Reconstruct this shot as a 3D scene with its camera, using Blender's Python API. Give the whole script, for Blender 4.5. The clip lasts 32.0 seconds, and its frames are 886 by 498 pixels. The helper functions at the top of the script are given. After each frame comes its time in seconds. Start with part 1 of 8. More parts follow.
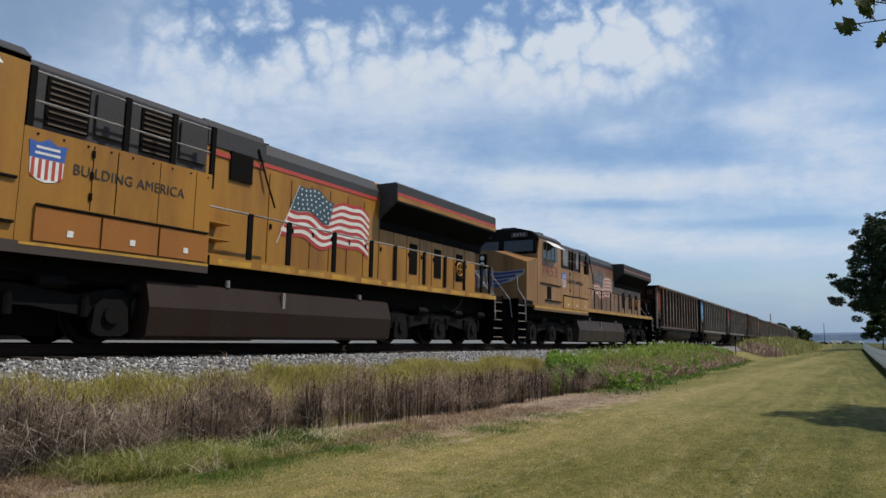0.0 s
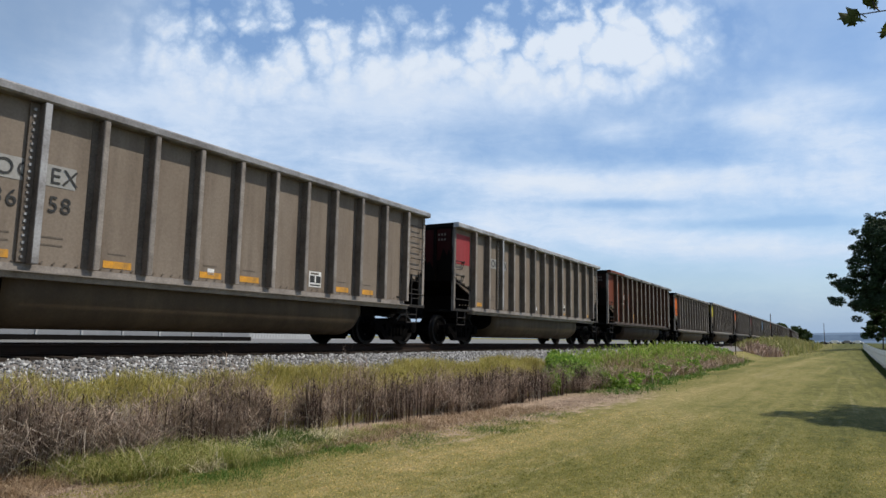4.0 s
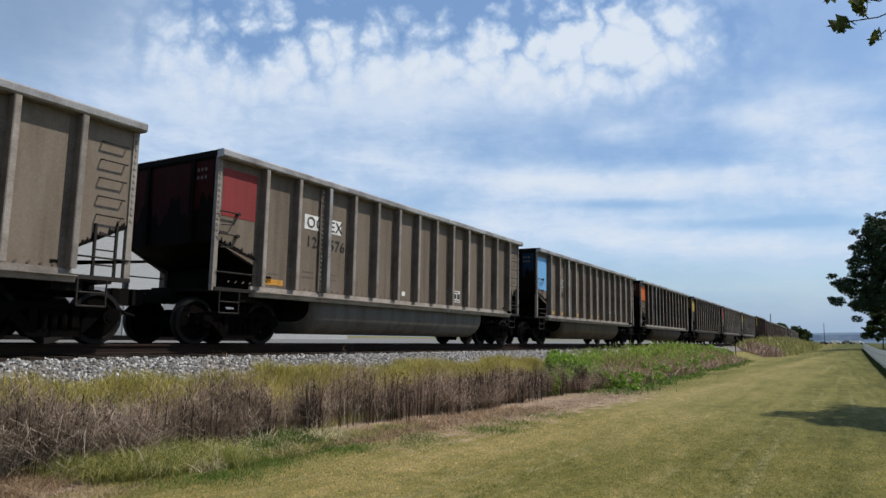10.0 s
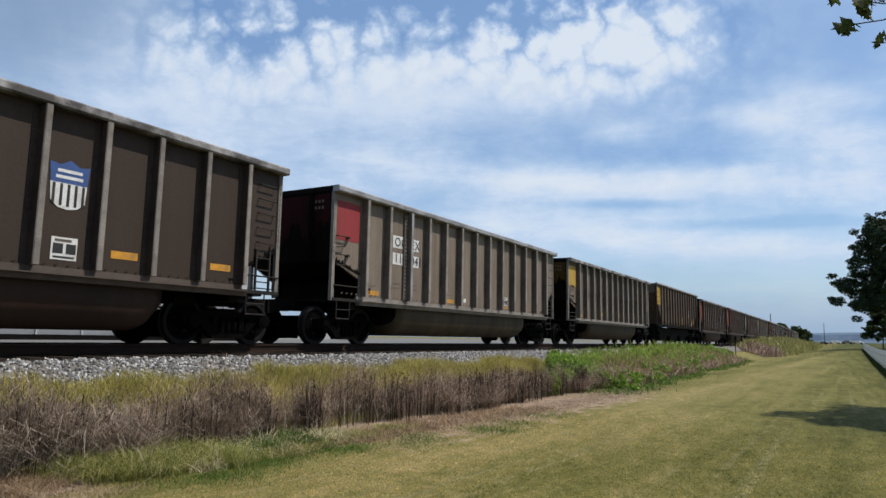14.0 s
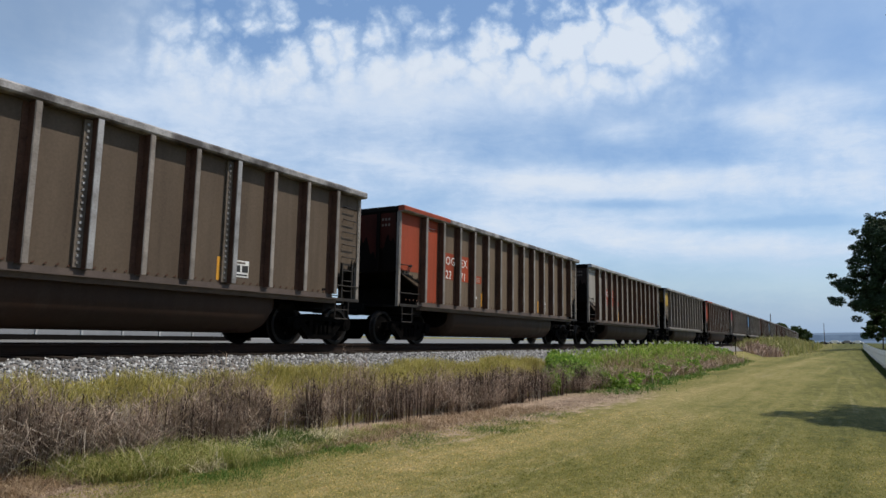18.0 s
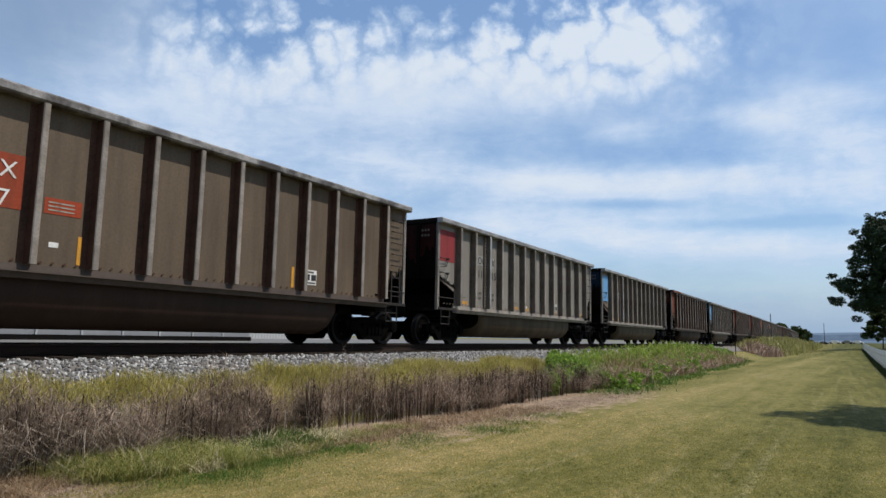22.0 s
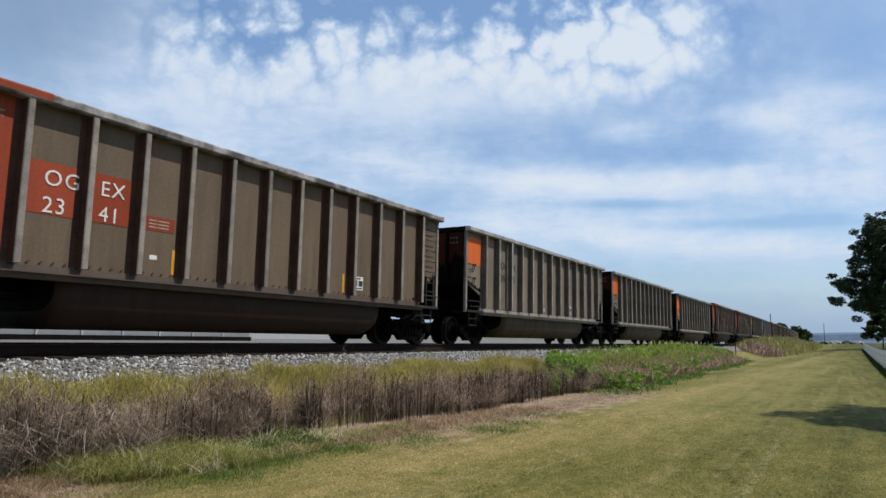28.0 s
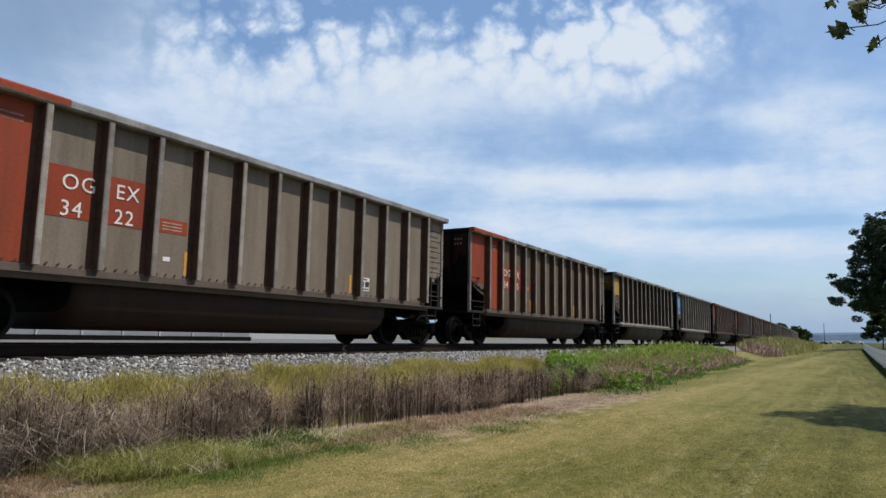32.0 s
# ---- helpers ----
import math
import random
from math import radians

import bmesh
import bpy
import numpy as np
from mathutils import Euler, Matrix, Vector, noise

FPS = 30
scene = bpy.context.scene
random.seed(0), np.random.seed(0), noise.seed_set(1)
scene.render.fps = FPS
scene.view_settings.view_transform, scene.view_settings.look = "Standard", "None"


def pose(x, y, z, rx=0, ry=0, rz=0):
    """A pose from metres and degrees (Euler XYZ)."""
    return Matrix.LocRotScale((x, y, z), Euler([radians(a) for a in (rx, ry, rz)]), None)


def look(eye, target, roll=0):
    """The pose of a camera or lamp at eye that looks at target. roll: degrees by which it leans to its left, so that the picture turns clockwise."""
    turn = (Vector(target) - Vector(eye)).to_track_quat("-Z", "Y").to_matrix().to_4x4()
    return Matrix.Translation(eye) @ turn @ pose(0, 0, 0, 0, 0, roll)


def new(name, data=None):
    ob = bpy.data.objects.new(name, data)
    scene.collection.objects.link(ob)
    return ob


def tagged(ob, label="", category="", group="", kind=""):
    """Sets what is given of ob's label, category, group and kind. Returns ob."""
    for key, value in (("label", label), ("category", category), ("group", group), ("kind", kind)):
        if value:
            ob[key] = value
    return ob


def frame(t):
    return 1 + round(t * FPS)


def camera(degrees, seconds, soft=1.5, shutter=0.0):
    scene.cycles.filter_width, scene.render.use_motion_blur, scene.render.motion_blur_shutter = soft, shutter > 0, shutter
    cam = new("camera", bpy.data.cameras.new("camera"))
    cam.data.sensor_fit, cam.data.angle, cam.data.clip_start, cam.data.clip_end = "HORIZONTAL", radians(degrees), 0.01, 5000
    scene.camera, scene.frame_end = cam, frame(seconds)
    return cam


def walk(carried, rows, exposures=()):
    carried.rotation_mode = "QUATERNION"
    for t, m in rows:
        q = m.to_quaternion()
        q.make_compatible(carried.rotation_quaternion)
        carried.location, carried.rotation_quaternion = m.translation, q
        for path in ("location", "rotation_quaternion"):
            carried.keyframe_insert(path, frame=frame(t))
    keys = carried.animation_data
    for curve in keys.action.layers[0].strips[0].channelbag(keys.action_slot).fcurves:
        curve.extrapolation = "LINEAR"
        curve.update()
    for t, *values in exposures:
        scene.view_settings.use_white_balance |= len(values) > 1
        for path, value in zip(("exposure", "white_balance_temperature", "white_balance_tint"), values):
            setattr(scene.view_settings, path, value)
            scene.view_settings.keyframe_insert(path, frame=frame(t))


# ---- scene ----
cam = camera(66.37, 32.0, soft=1.5)
EYE = Vector((0.0, 0.0, 1.45))
YAW, PITCH, ROLL = radians(30.645), radians(7.404), 1.012
AIM = EYE + Vector((math.cos(YAW) * math.cos(PITCH), math.sin(YAW) * math.cos(PITCH), math.sin(PITCH)))
walk(cam, [(0.0, look(EYE, AIM, ROLL)), (32.0, look(EYE, AIM, ROLL))], exposures=[(0.0, -0.18), (0.9, 0.04), (3.0, 0.08), (6.0, 0.0), (32.0, 0.0)])

# ---- light ----
SUN = Vector((0.63, -1.0, 1.9)).normalized()
world = bpy.data.worlds.new("sky")
scene.world = world
world.use_nodes = True
wn = world.node_tree.nodes
wl = world.node_tree.links
sky = wn.new("ShaderNodeTexSky")
sky.sky_type = "NISHITA"
sky.sun_disc = False
sky.sun_elevation = math.asin(SUN.z)
sky.sun_rotation = math.atan2(SUN.x, SUN.y)
sky.altitude = 100
sky.air_density, sky.dust_density, sky.ozone_density = 1.1, 0.7, 3.0
wl.new(sky.outputs[0], wn["Background"].inputs[0])
wn["Background"].inputs[1].default_value = 0.12
sun_data = bpy.data.lights.new("sun", "SUN")
sun_data.energy, sun_data.angle, sun_data.color = 4.4, radians(0.53), (1.0, 0.94, 0.85)
sun = new("sun", sun_data)
sun.matrix_world = look((0, 0, 60), Vector((0, 0, 60)) - SUN)


# ---- mesh helpers ----
def part(name, bm, material, parent=None, label=""):
    """One mesh object from a bmesh (or a ready mesh), under a thing or a part."""
    if isinstance(bm, bmesh.types.BMesh):
        me = bpy.data.meshes.new(name)
        bm.normal_update()
        bm.to_mesh(me)
        bm.free()
    else:
        me = bm
    if material is not None and not me.materials:
        for mt in (material if isinstance(material, (list, tuple)) else [material]):
            me.materials.append(mt)
    ob = new(name, me)
    if parent is not None:
        ob.parent = parent
    if label:
        ob["label"] = label
    return ob


def place(name, mesh, parent, m=None, label=""):
    """Another object on a shared mesh."""
    ob = new(name, mesh)
    ob.parent = parent
    if m is not None:
        ob.matrix_basis = m
    if label:
        ob["label"] = label
    return ob


def empty(name, m=None):
    ob = new(name)
    ob.empty_display_size = 0.3
    if m is not None:
        ob.matrix_basis = m
    return ob


def faces(bm, vs, quads, mi=0):
    bv = [bm.verts.new(v) for v in vs]
    for q in quads:
        f = bm.faces.new([bv[i] for i in q])
        f.material_index = mi
    return bv


def box(bm, x0, x1, y0, y1, z0, z1, c=0.0, mi=0):
    """A box, its four lengthwise edges (along its longest side) cut by c."""
    if c <= 0:
        faces(bm, [(x, y, z) for z in (z0, z1) for y in (y0, y1) for x in (x0, x1)],
              [(0, 2, 3, 1), (4, 5, 7, 6), (0, 1, 5, 4), (2, 6, 7, 3), (0, 4, 6, 2), (1, 3, 7, 5)], mi)
        return
    d = (x1 - x0, y1 - y0, z1 - z0)
    ax = d.index(max(d))
    lo, hi = (x0, y0, z0), (x1, y1, z1)
    a, b = [i for i in range(3) if i != ax]
    ring = [(lo[a] + c, lo[b]), (hi[a] - c, lo[b]), (hi[a], lo[b] + c), (hi[a], hi[b] - c),
            (hi[a] - c, hi[b]), (lo[a] + c, hi[b]), (lo[a], hi[b] - c), (lo[a], lo[b] + c)]
    pts = []
    for e in (lo[ax], hi[ax]):
        for u, v in ring:
            p = [0, 0, 0]
            p[ax], p[a], p[b] = e, u, v
            pts.append(tuple(p))
    qs = [(i, (i + 1) % 8, 8 + (i + 1) % 8, 8 + i) for i in range(8)] + [tuple(range(7, -1, -1)), tuple(range(8, 16))]
    if ax == 1:
        qs = [tuple(reversed(q)) for q in qs]
    faces(bm, pts, qs, mi)


def cyl(bm, p, q, r, n=8, r2=None, cap=True, mi=0):
    p, q = Vector(p), Vector(q)
    d = (q - p).normalized()
    a = d.orthogonal().normalized()
    b = d.cross(a)
    r2 = r if r2 is None else r2
    vs = []
    for e, rr in ((p, r), (q, r2)):
        for i in range(n):
            t = 2 * math.pi * i / n
            vs.append(e + (a * math.cos(t) + b * math.sin(t)) * rr)
    qs = [(i, (i + 1) % n, n + (i + 1) % n, n + i) for i in range(n)]
    if cap:
        qs += [tuple(range(n - 1, -1, -1)), tuple(range(n, 2 * n))]
    faces(bm, vs, qs, mi)


def pipe(bm, pts, r, n=6):
    for a, b in zip(pts, pts[1:]):
        cyl(bm, a, b, r, n)


def prism(bm, prof, a, b, axis, mi=0):
    """A closed profile swept along an axis ('x': profile is (y, z); 'y': (x, z); 'z': (x, y))."""
    def at(u, v, w):
        return {"x": (w, u, v), "y": (u, w, v), "z": (u, v, w)}[axis]
    n = len(prof)
    vs = [at(u, v, a) for u, v in prof] + [at(u, v, b) for u, v in prof]
    qs = [(i, (i + 1) % n, n + (i + 1) % n, n + i) for i in range(n)] + [tuple(range(n - 1, -1, -1)), tuple(range(n, 2 * n))]
    start = len(bm.faces)
    faces(bm, vs, qs, mi)
    bm.faces.ensure_lookup_table()
    bmesh.ops.recalc_face_normals(bm, faces=bm.faces[start:])


def lathe_y(bm, prof, n=24, mi=0):
    """Turns a profile of (radius, y) about the y axis."""
    rows = []
    for r, y in prof:
        rows.append([bm.verts.new((r * math.cos(2 * math.pi * i / n), y, r * math.sin(2 * math.pi * i / n))) for i in range(n)])
    for A, B in zip(rows, rows[1:]):
        for i in range(n):
            f = bm.faces.new((A[i], A[(i + 1) % n], B[(i + 1) % n], B[i]))
            f.material_index = mi
    for R in (rows[0], rows[-1]):
        try:
            bm.faces.new(R)
        except ValueError:
            pass
    bmesh.ops.recalc_face_normals(bm, faces=bm.faces[:])


def raw_mesh(name, verts, tris, material):
    """A large triangle or quad mesh straight from arrays."""
    verts = np.asarray(verts, np.float32)
    tris = np.asarray(tris, np.int32)
    k = tris.shape[1]
    me = bpy.data.meshes.new(name)
    me.vertices.add(len(verts))
    me.vertices.foreach_set("co", verts.ravel())
    me.loops.add(tris.size)
    me.loops.foreach_set("vertex_index", tris.ravel())
    me.polygons.add(len(tris))
    me.polygons.foreach_set("loop_start", np.arange(0, tris.size, k, dtype=np.int32))
    me.polygons.foreach_set("loop_total", np.full(len(tris), k, np.int32))
    me.update(calc_edges=True)
    if material:
        me.materials.append(material)
    return me


def letters(text, size, material, name, spacing=1.0):
    """Flat lettering as a mesh, in the plane x (along) and z (up), facing -y, from the built-in font."""
    cu = bpy.data.curves.new(name, "FONT")
    cu.body, cu.size, cu.extrude = text, size, 0.002
    cu.space_character = spacing
    cu.resolution_u = 3
    ob = bpy.data.objects.new(name, cu)
    scene.collection.objects.link(ob)
    bpy.context.view_layer.update()
    me = bpy.data.meshes.new_from_object(ob.evaluated_get(bpy.context.evaluated_depsgraph_get()))
    bpy.data.objects.remove(ob)
    bpy.data.curves.remove(cu)
    me.transform(Matrix.Rotation(radians(90), 4, "X"))
    me.materials.clear()
    me.materials.append(material)
    me.name = name
    return me


# ---- materials ----
def base_material(name):
    m = bpy.data.materials.new(name)
    m.use_nodes = True
    return m, m.node_tree.nodes, m.node_tree.links, m.node_tree.nodes["Principled BSDF"]


def noise_tex(n, l, scale, detail=5.0, rough=0.6, vec=None, stretch=None, coord="Object"):
    tc = n.new("ShaderNodeTexCoord")
    src = tc.outputs[coord]
    if stretch:
        mp = n.new("ShaderNodeMapping")
        mp.inputs["Scale"].default_value = stretch
        l.new(src, mp.inputs[0])
        src = mp.outputs[0]
    t = n.new("ShaderNodeTexNoise")
    t.inputs["Scale"].default_value, t.inputs["Detail"].default_value, t.inputs["Roughness"].default_value = scale, detail, rough
    l.new(src, t.inputs["Vector"])
    return t.outputs[0]


def ramp(n, l, fac, stops):
    r = n.new("ShaderNodeValToRGB")
    e = r.color_ramp.elements
    while len(e) < len(stops):
        e.new(0.5)
    for el, (p, c) in zip(e, stops):
        el.position = p
        el.color = (*c, 1.0) if len(c) == 3 else c
    l.new(fac, r.inputs[0])
    return r.outputs[0]


def mixc(n, l, fac, a, b, mode="MIX"):
    x = n.new("ShaderNodeMix")
    x.data_type, x.blend_type = "RGBA", mode
    for sock, v in ((x.inputs[0], fac), (x.inputs[6], a), (x.inputs[7], b)):
        if isinstance(v, (int, float)):
            sock.default_value = v
        elif isinstance(v, tuple):
            sock.default_value = (*v, 1.0)
        else:
            l.new(v, sock)
    return x.outputs[2]


def math_n(n, l, op, a, b=0.0, clamp=False):
    x = n.new("ShaderNodeMath")
    x.operation, x.use_clamp = op, clamp
    for sock, v in zip(x.inputs, (a, b)):
        if isinstance(v, (int, float)):
            sock.default_value = v
        else:
            l.new(v, sock)
    return x.outputs[0]


def surface(name, col, rough=0.6, metal=0.0, dirt=(0.05, 0.04, 0.03), dirt_amt=0.35, scale=3.0, fine=40.0,
            bump=0.15, streak=False, island=0.0, spec=0.5, grain=0.23):
    """A weathered paint or metal: base colour, broad blotches, streaks running down, fine grain and relief."""
    m, n, l, p = base_material(name)
    big = noise_tex(n, l, scale, 6.0, 0.62, stretch=(1.0, 1.0, 0.16) if streak else None)
    small = noise_tex(n, l, fine, 3.0, 0.6)
    blot = ramp(n, l, big, [(0.42, (0, 0, 0)), (0.72, (1, 1, 1))])
    c = mixc(n, l, math_n(n, l, "MULTIPLY", blot, dirt_amt), col, dirt)
    shade = ramp(n, l, small, [(0.25, (1 - grain * 1.2,) * 3), (0.75, (1 + grain * 0.8,) * 3)])
    c = mixc(n, l, 1.0, c, shade, "MULTIPLY")
    if island:
        oi = n.new("ShaderNodeObjectInfo")
        v = math_n(n, l, "ADD", math_n(n, l, "MULTIPLY", oi.outputs["Random"], island), 1.0 - island / 2)
        cm = n.new("ShaderNodeCombineColor")
        for i in range(3):
            l.new(v, cm.inputs[i])
        c = mixc(n, l, 1.0, c, cm.outputs[0], "MULTIPLY")
    l.new(c, p.inputs["Base Color"])
    rr = ramp(n, l, big, [(0.3, (rough * 0.85,) * 3), (0.8, (min(1, rough * 1.2),) * 3)])
    l.new(rr, p.inputs["Roughness"])
    p.inputs["Metallic"].default_value = metal
    p.inputs["Specular IOR Level"].default_value = spec
    if bump:
        b = n.new("ShaderNodeBump")
        b.inputs["Strength"].default_value, b.inputs["Distance"].default_value = bump, 0.01
        l.new(small, b.inputs["Height"])
        l.new(b.outputs[0], p.inputs["Normal"])
    return m


def leafy(name, a, b, c=None, rough=0.6, trans=0.25):
    """Leaves and blades: each island its own tone between two or three colours, a little light coming through."""
    m, n, l, p = base_material(name)
    g = n.new("ShaderNodeNewGeometry")
    stops = [(0.0, a), (1.0, b)] if c is None else [(0.0, a), (0.55, b), (1.0, c)]
    col = ramp(n, l, g.outputs["Random Per Island"], stops)
    nz = noise_tex(n, l, 1.3, 3.0)
    col = mixc(n, l, 1.0, col, ramp(n, l, nz, [(0.3, (0.7, 0.7, 0.7)), (0.7, (1.25, 1.25, 1.25))]), "MULTIPLY")
    l.new(col, p.inputs["Base Color"])
    p.inputs["Roughness"].default_value = rough
    p.inputs["Specular IOR Level"].default_value = 0.2
    t = n.new("ShaderNodeBsdfTranslucent")
    l.new(col, t.inputs[0])
    mx = n.new("ShaderNodeMixShader")
    mx.inputs[0].default_value = trans
    l.new(p.outputs[0], mx.inputs[1])
    l.new(t.outputs[0], mx.inputs[2])
    l.new(mx.outputs[0], n["Material Output"].inputs[0])
    return m


M = {}
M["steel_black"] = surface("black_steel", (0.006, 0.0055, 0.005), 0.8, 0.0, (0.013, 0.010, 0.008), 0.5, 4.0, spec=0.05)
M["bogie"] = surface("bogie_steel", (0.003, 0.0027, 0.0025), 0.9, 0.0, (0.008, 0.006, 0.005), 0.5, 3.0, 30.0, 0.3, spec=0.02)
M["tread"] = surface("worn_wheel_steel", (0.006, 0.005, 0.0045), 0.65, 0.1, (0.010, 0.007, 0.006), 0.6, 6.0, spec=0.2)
M["rail_head"] = surface("polished_rail", (0.55, 0.55, 0.55), 0.22, 1.0, (0.3, 0.25, 0.2), 0.2, 2.0, 60.0, 0.05)
M["rail_side"] = surface("rusty_rail", (0.020, 0.013, 0.010), 0.85, 0.0, (0.045, 0.024, 0.014), 0.5, 3.0, spec=0.1)
M["tie"] = surface("tie_wood", (0.04, 0.03, 0.023), 0.9, 0.0, (0.02, 0.016, 0.013), 0.6, 5.0, 60.0, 0.5, spec=0.1)
M["rim"] = surface("bare_aluminium", (0.36, 0.345, 0.33), 0.45, 0.3, (0.10, 0.082, 0.07), 1.0, 1.4, 30.0, 0.1, island=0.3)
M["stain"] = surface("lime_stain", (0.36, 0.33, 0.27), 0.8, 0.0, (0.13, 0.10, 0.075), 0.9, 9.0, 40.0, 0.05)
M["shield_blue"] = surface("shield_blue_paint", (0.03, 0.08, 0.25), 0.6, 0.0, (0.03, 0.04, 0.08), 0.3, 3.0)
# post flanks darker than the post faces, their shade put into the colour
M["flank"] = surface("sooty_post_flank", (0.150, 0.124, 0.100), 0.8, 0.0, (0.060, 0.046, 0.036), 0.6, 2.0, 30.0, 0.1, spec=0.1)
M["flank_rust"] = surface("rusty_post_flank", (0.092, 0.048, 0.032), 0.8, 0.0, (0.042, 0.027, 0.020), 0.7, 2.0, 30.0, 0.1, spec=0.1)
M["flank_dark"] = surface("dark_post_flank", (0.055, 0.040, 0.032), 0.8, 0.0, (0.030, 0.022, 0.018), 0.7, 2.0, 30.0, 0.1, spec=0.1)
M["rim_dark"] = surface("sooty_rim", (0.055, 0.046, 0.041), 0.6, 0.1, (0.42, 0.405, 0.39), 0.9, 1.8, 30.0, 0.1, island=0.4)
M["sill_rust"] = surface("rusty_sill", (0.075, 0.050, 0.036), 0.7, 0.0, (0.03, 0.02, 0.015), 0.6, 2.0, 30.0, 0.1, island=0.3)
M["sill"] = surface("dusty_aluminium", (0.27, 0.235, 0.20), 0.6, 0.1, (0.10, 0.078, 0.06), 0.7, 2.4, 30.0, 0.1, island=0.45)
M["ladder"] = surface("dirty_ladder_steel", (0.030, 0.026, 0.023), 0.7, 0.1, (0.012, 0.010, 0.008), 0.7, 2.5, 30.0, 0.1, island=0.4, spec=0.2)
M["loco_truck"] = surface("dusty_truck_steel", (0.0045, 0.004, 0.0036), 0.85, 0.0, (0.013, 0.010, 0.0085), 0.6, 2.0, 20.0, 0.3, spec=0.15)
M["coal"] = surface("coal_dust", (0.02, 0.02, 0.02), 0.9, 0.0, (0.05, 0.045, 0.04), 0.5, 3.0, 12.0, 0.6, spec=0.1)
M["white"] = surface("white_paint", (0.72, 0.71, 0.68), 0.6, 0.0, (0.25, 0.2, 0.15), 0.4, 4.0)
M["dark_letter"] = surface("dark_lettering", (0.014, 0.014, 0.014), 0.6, 0.0, (0.06, 0.05, 0.04), 0.35, 6.0)
M["amber"] = surface("yellow_reflector", (0.66, 0.30, 0.02), 0.5, 0.0, (0.2, 0.13, 0.05), 0.7, 4.0)
M["yard"] = surface("pale_concrete", (0.13, 0.127, 0.12), 0.9, 0.0, (0.14, 0.13, 0.115), 0.5, 0.2, 4.0)
M["metal_wall"] = surface("white_sheet_metal", (0.40, 0.40, 0.39), 0.5, 0.0, (0.34, 0.33, 0.31), 0.3, 0.6, 10.0, 0.05)
M["grey_roof"] = surface("grey_sheet_metal", (0.21, 0.215, 0.22), 0.5, 0.0, (0.3, 0.3, 0.3), 0.4, 0.5)
M["vinyl"] = surface("white_fence_paint", (0.80, 0.80, 0.78), 0.55, 0.0, (0.45, 0.45, 0.38), 0.3, 1.0)
M["bark"] = surface("bark", (0.07, 0.05, 0.038), 0.95, 0.0, (0.03, 0.022, 0.018), 0.7, 4.0, 12.0, 0.9)
M["pole"] = surface("weathered_pole", (0.10, 0.075, 0.055), 0.9, 0.0, (0.04, 0.03, 0.025), 0.6, 4.0)

_n, _l = M["vinyl"].node_tree.nodes, M["vinyl"].node_tree.links
_t, _m = _n.new("ShaderNodeBsdfTranslucent"), _n.new("ShaderNodeMixShader")
_t.inputs[0].default_value, _m.inputs[0].default_value = (0.85, 0.85, 0.82, 1), 0.35
_l.new(_n["Principled BSDF"].outputs[0], _m.inputs[1])
_l.new(_t.outputs[0], _m.inputs[2])
_l.new(_m.outputs[0], _n["Material Output"].inputs[0])

# ---- the line of the railway ----
RAIL_Z = 1.225
YC = 11.924


def track_y(x):
    return YC + max(0.0, x - 30.0) ** 2 / 14000.0


def track_pose(x):
    slope = max(0.0, x - 30.0) / 7000.0
    return pose(x, track_y(x), RAIL_Z, 0, 0, math.degrees(math.atan(slope)))


def smooth(a, b, v):
    t = np.clip((v - a) / (b - a), 0, 1)
    return t * t * (3 - 2 * t)


def ground_z(x, y):
    """Height of the land: a mown field, the bank of the line, a level yard behind it, slow rise towards the distance."""
    x, y = np.asarray(x, float), np.asarray(y, float)
    d = YC + np.maximum(0, x - 30) ** 2 / 14000 - y
    bank = np.interp(d, [-60, -3.0, 2.2, 3.2, 4.9, 6.2, 12], [0.80, 0.80, 0.62, 0.42, -0.02, 0.0, 0.0])
    rise = 0.0055 * np.maximum(0, np.minimum(x, 460) - 60)
    rise = np.where(x > 460, 2.2 * (1 - smooth(460, 900, x)) - 6 * smooth(460, 900, x), rise)
    near = smooth(6.0, 14.0, d) + smooth(10, 40, -d) * 0.0
    und = 0.03 * np.sin(x * 0.7 + 1.3) * np.cos(y * 0.9) * smooth(4.0, 6.0, d) * (1 - smooth(30, 60, np.abs(x)))
    return bank + rise * near + und


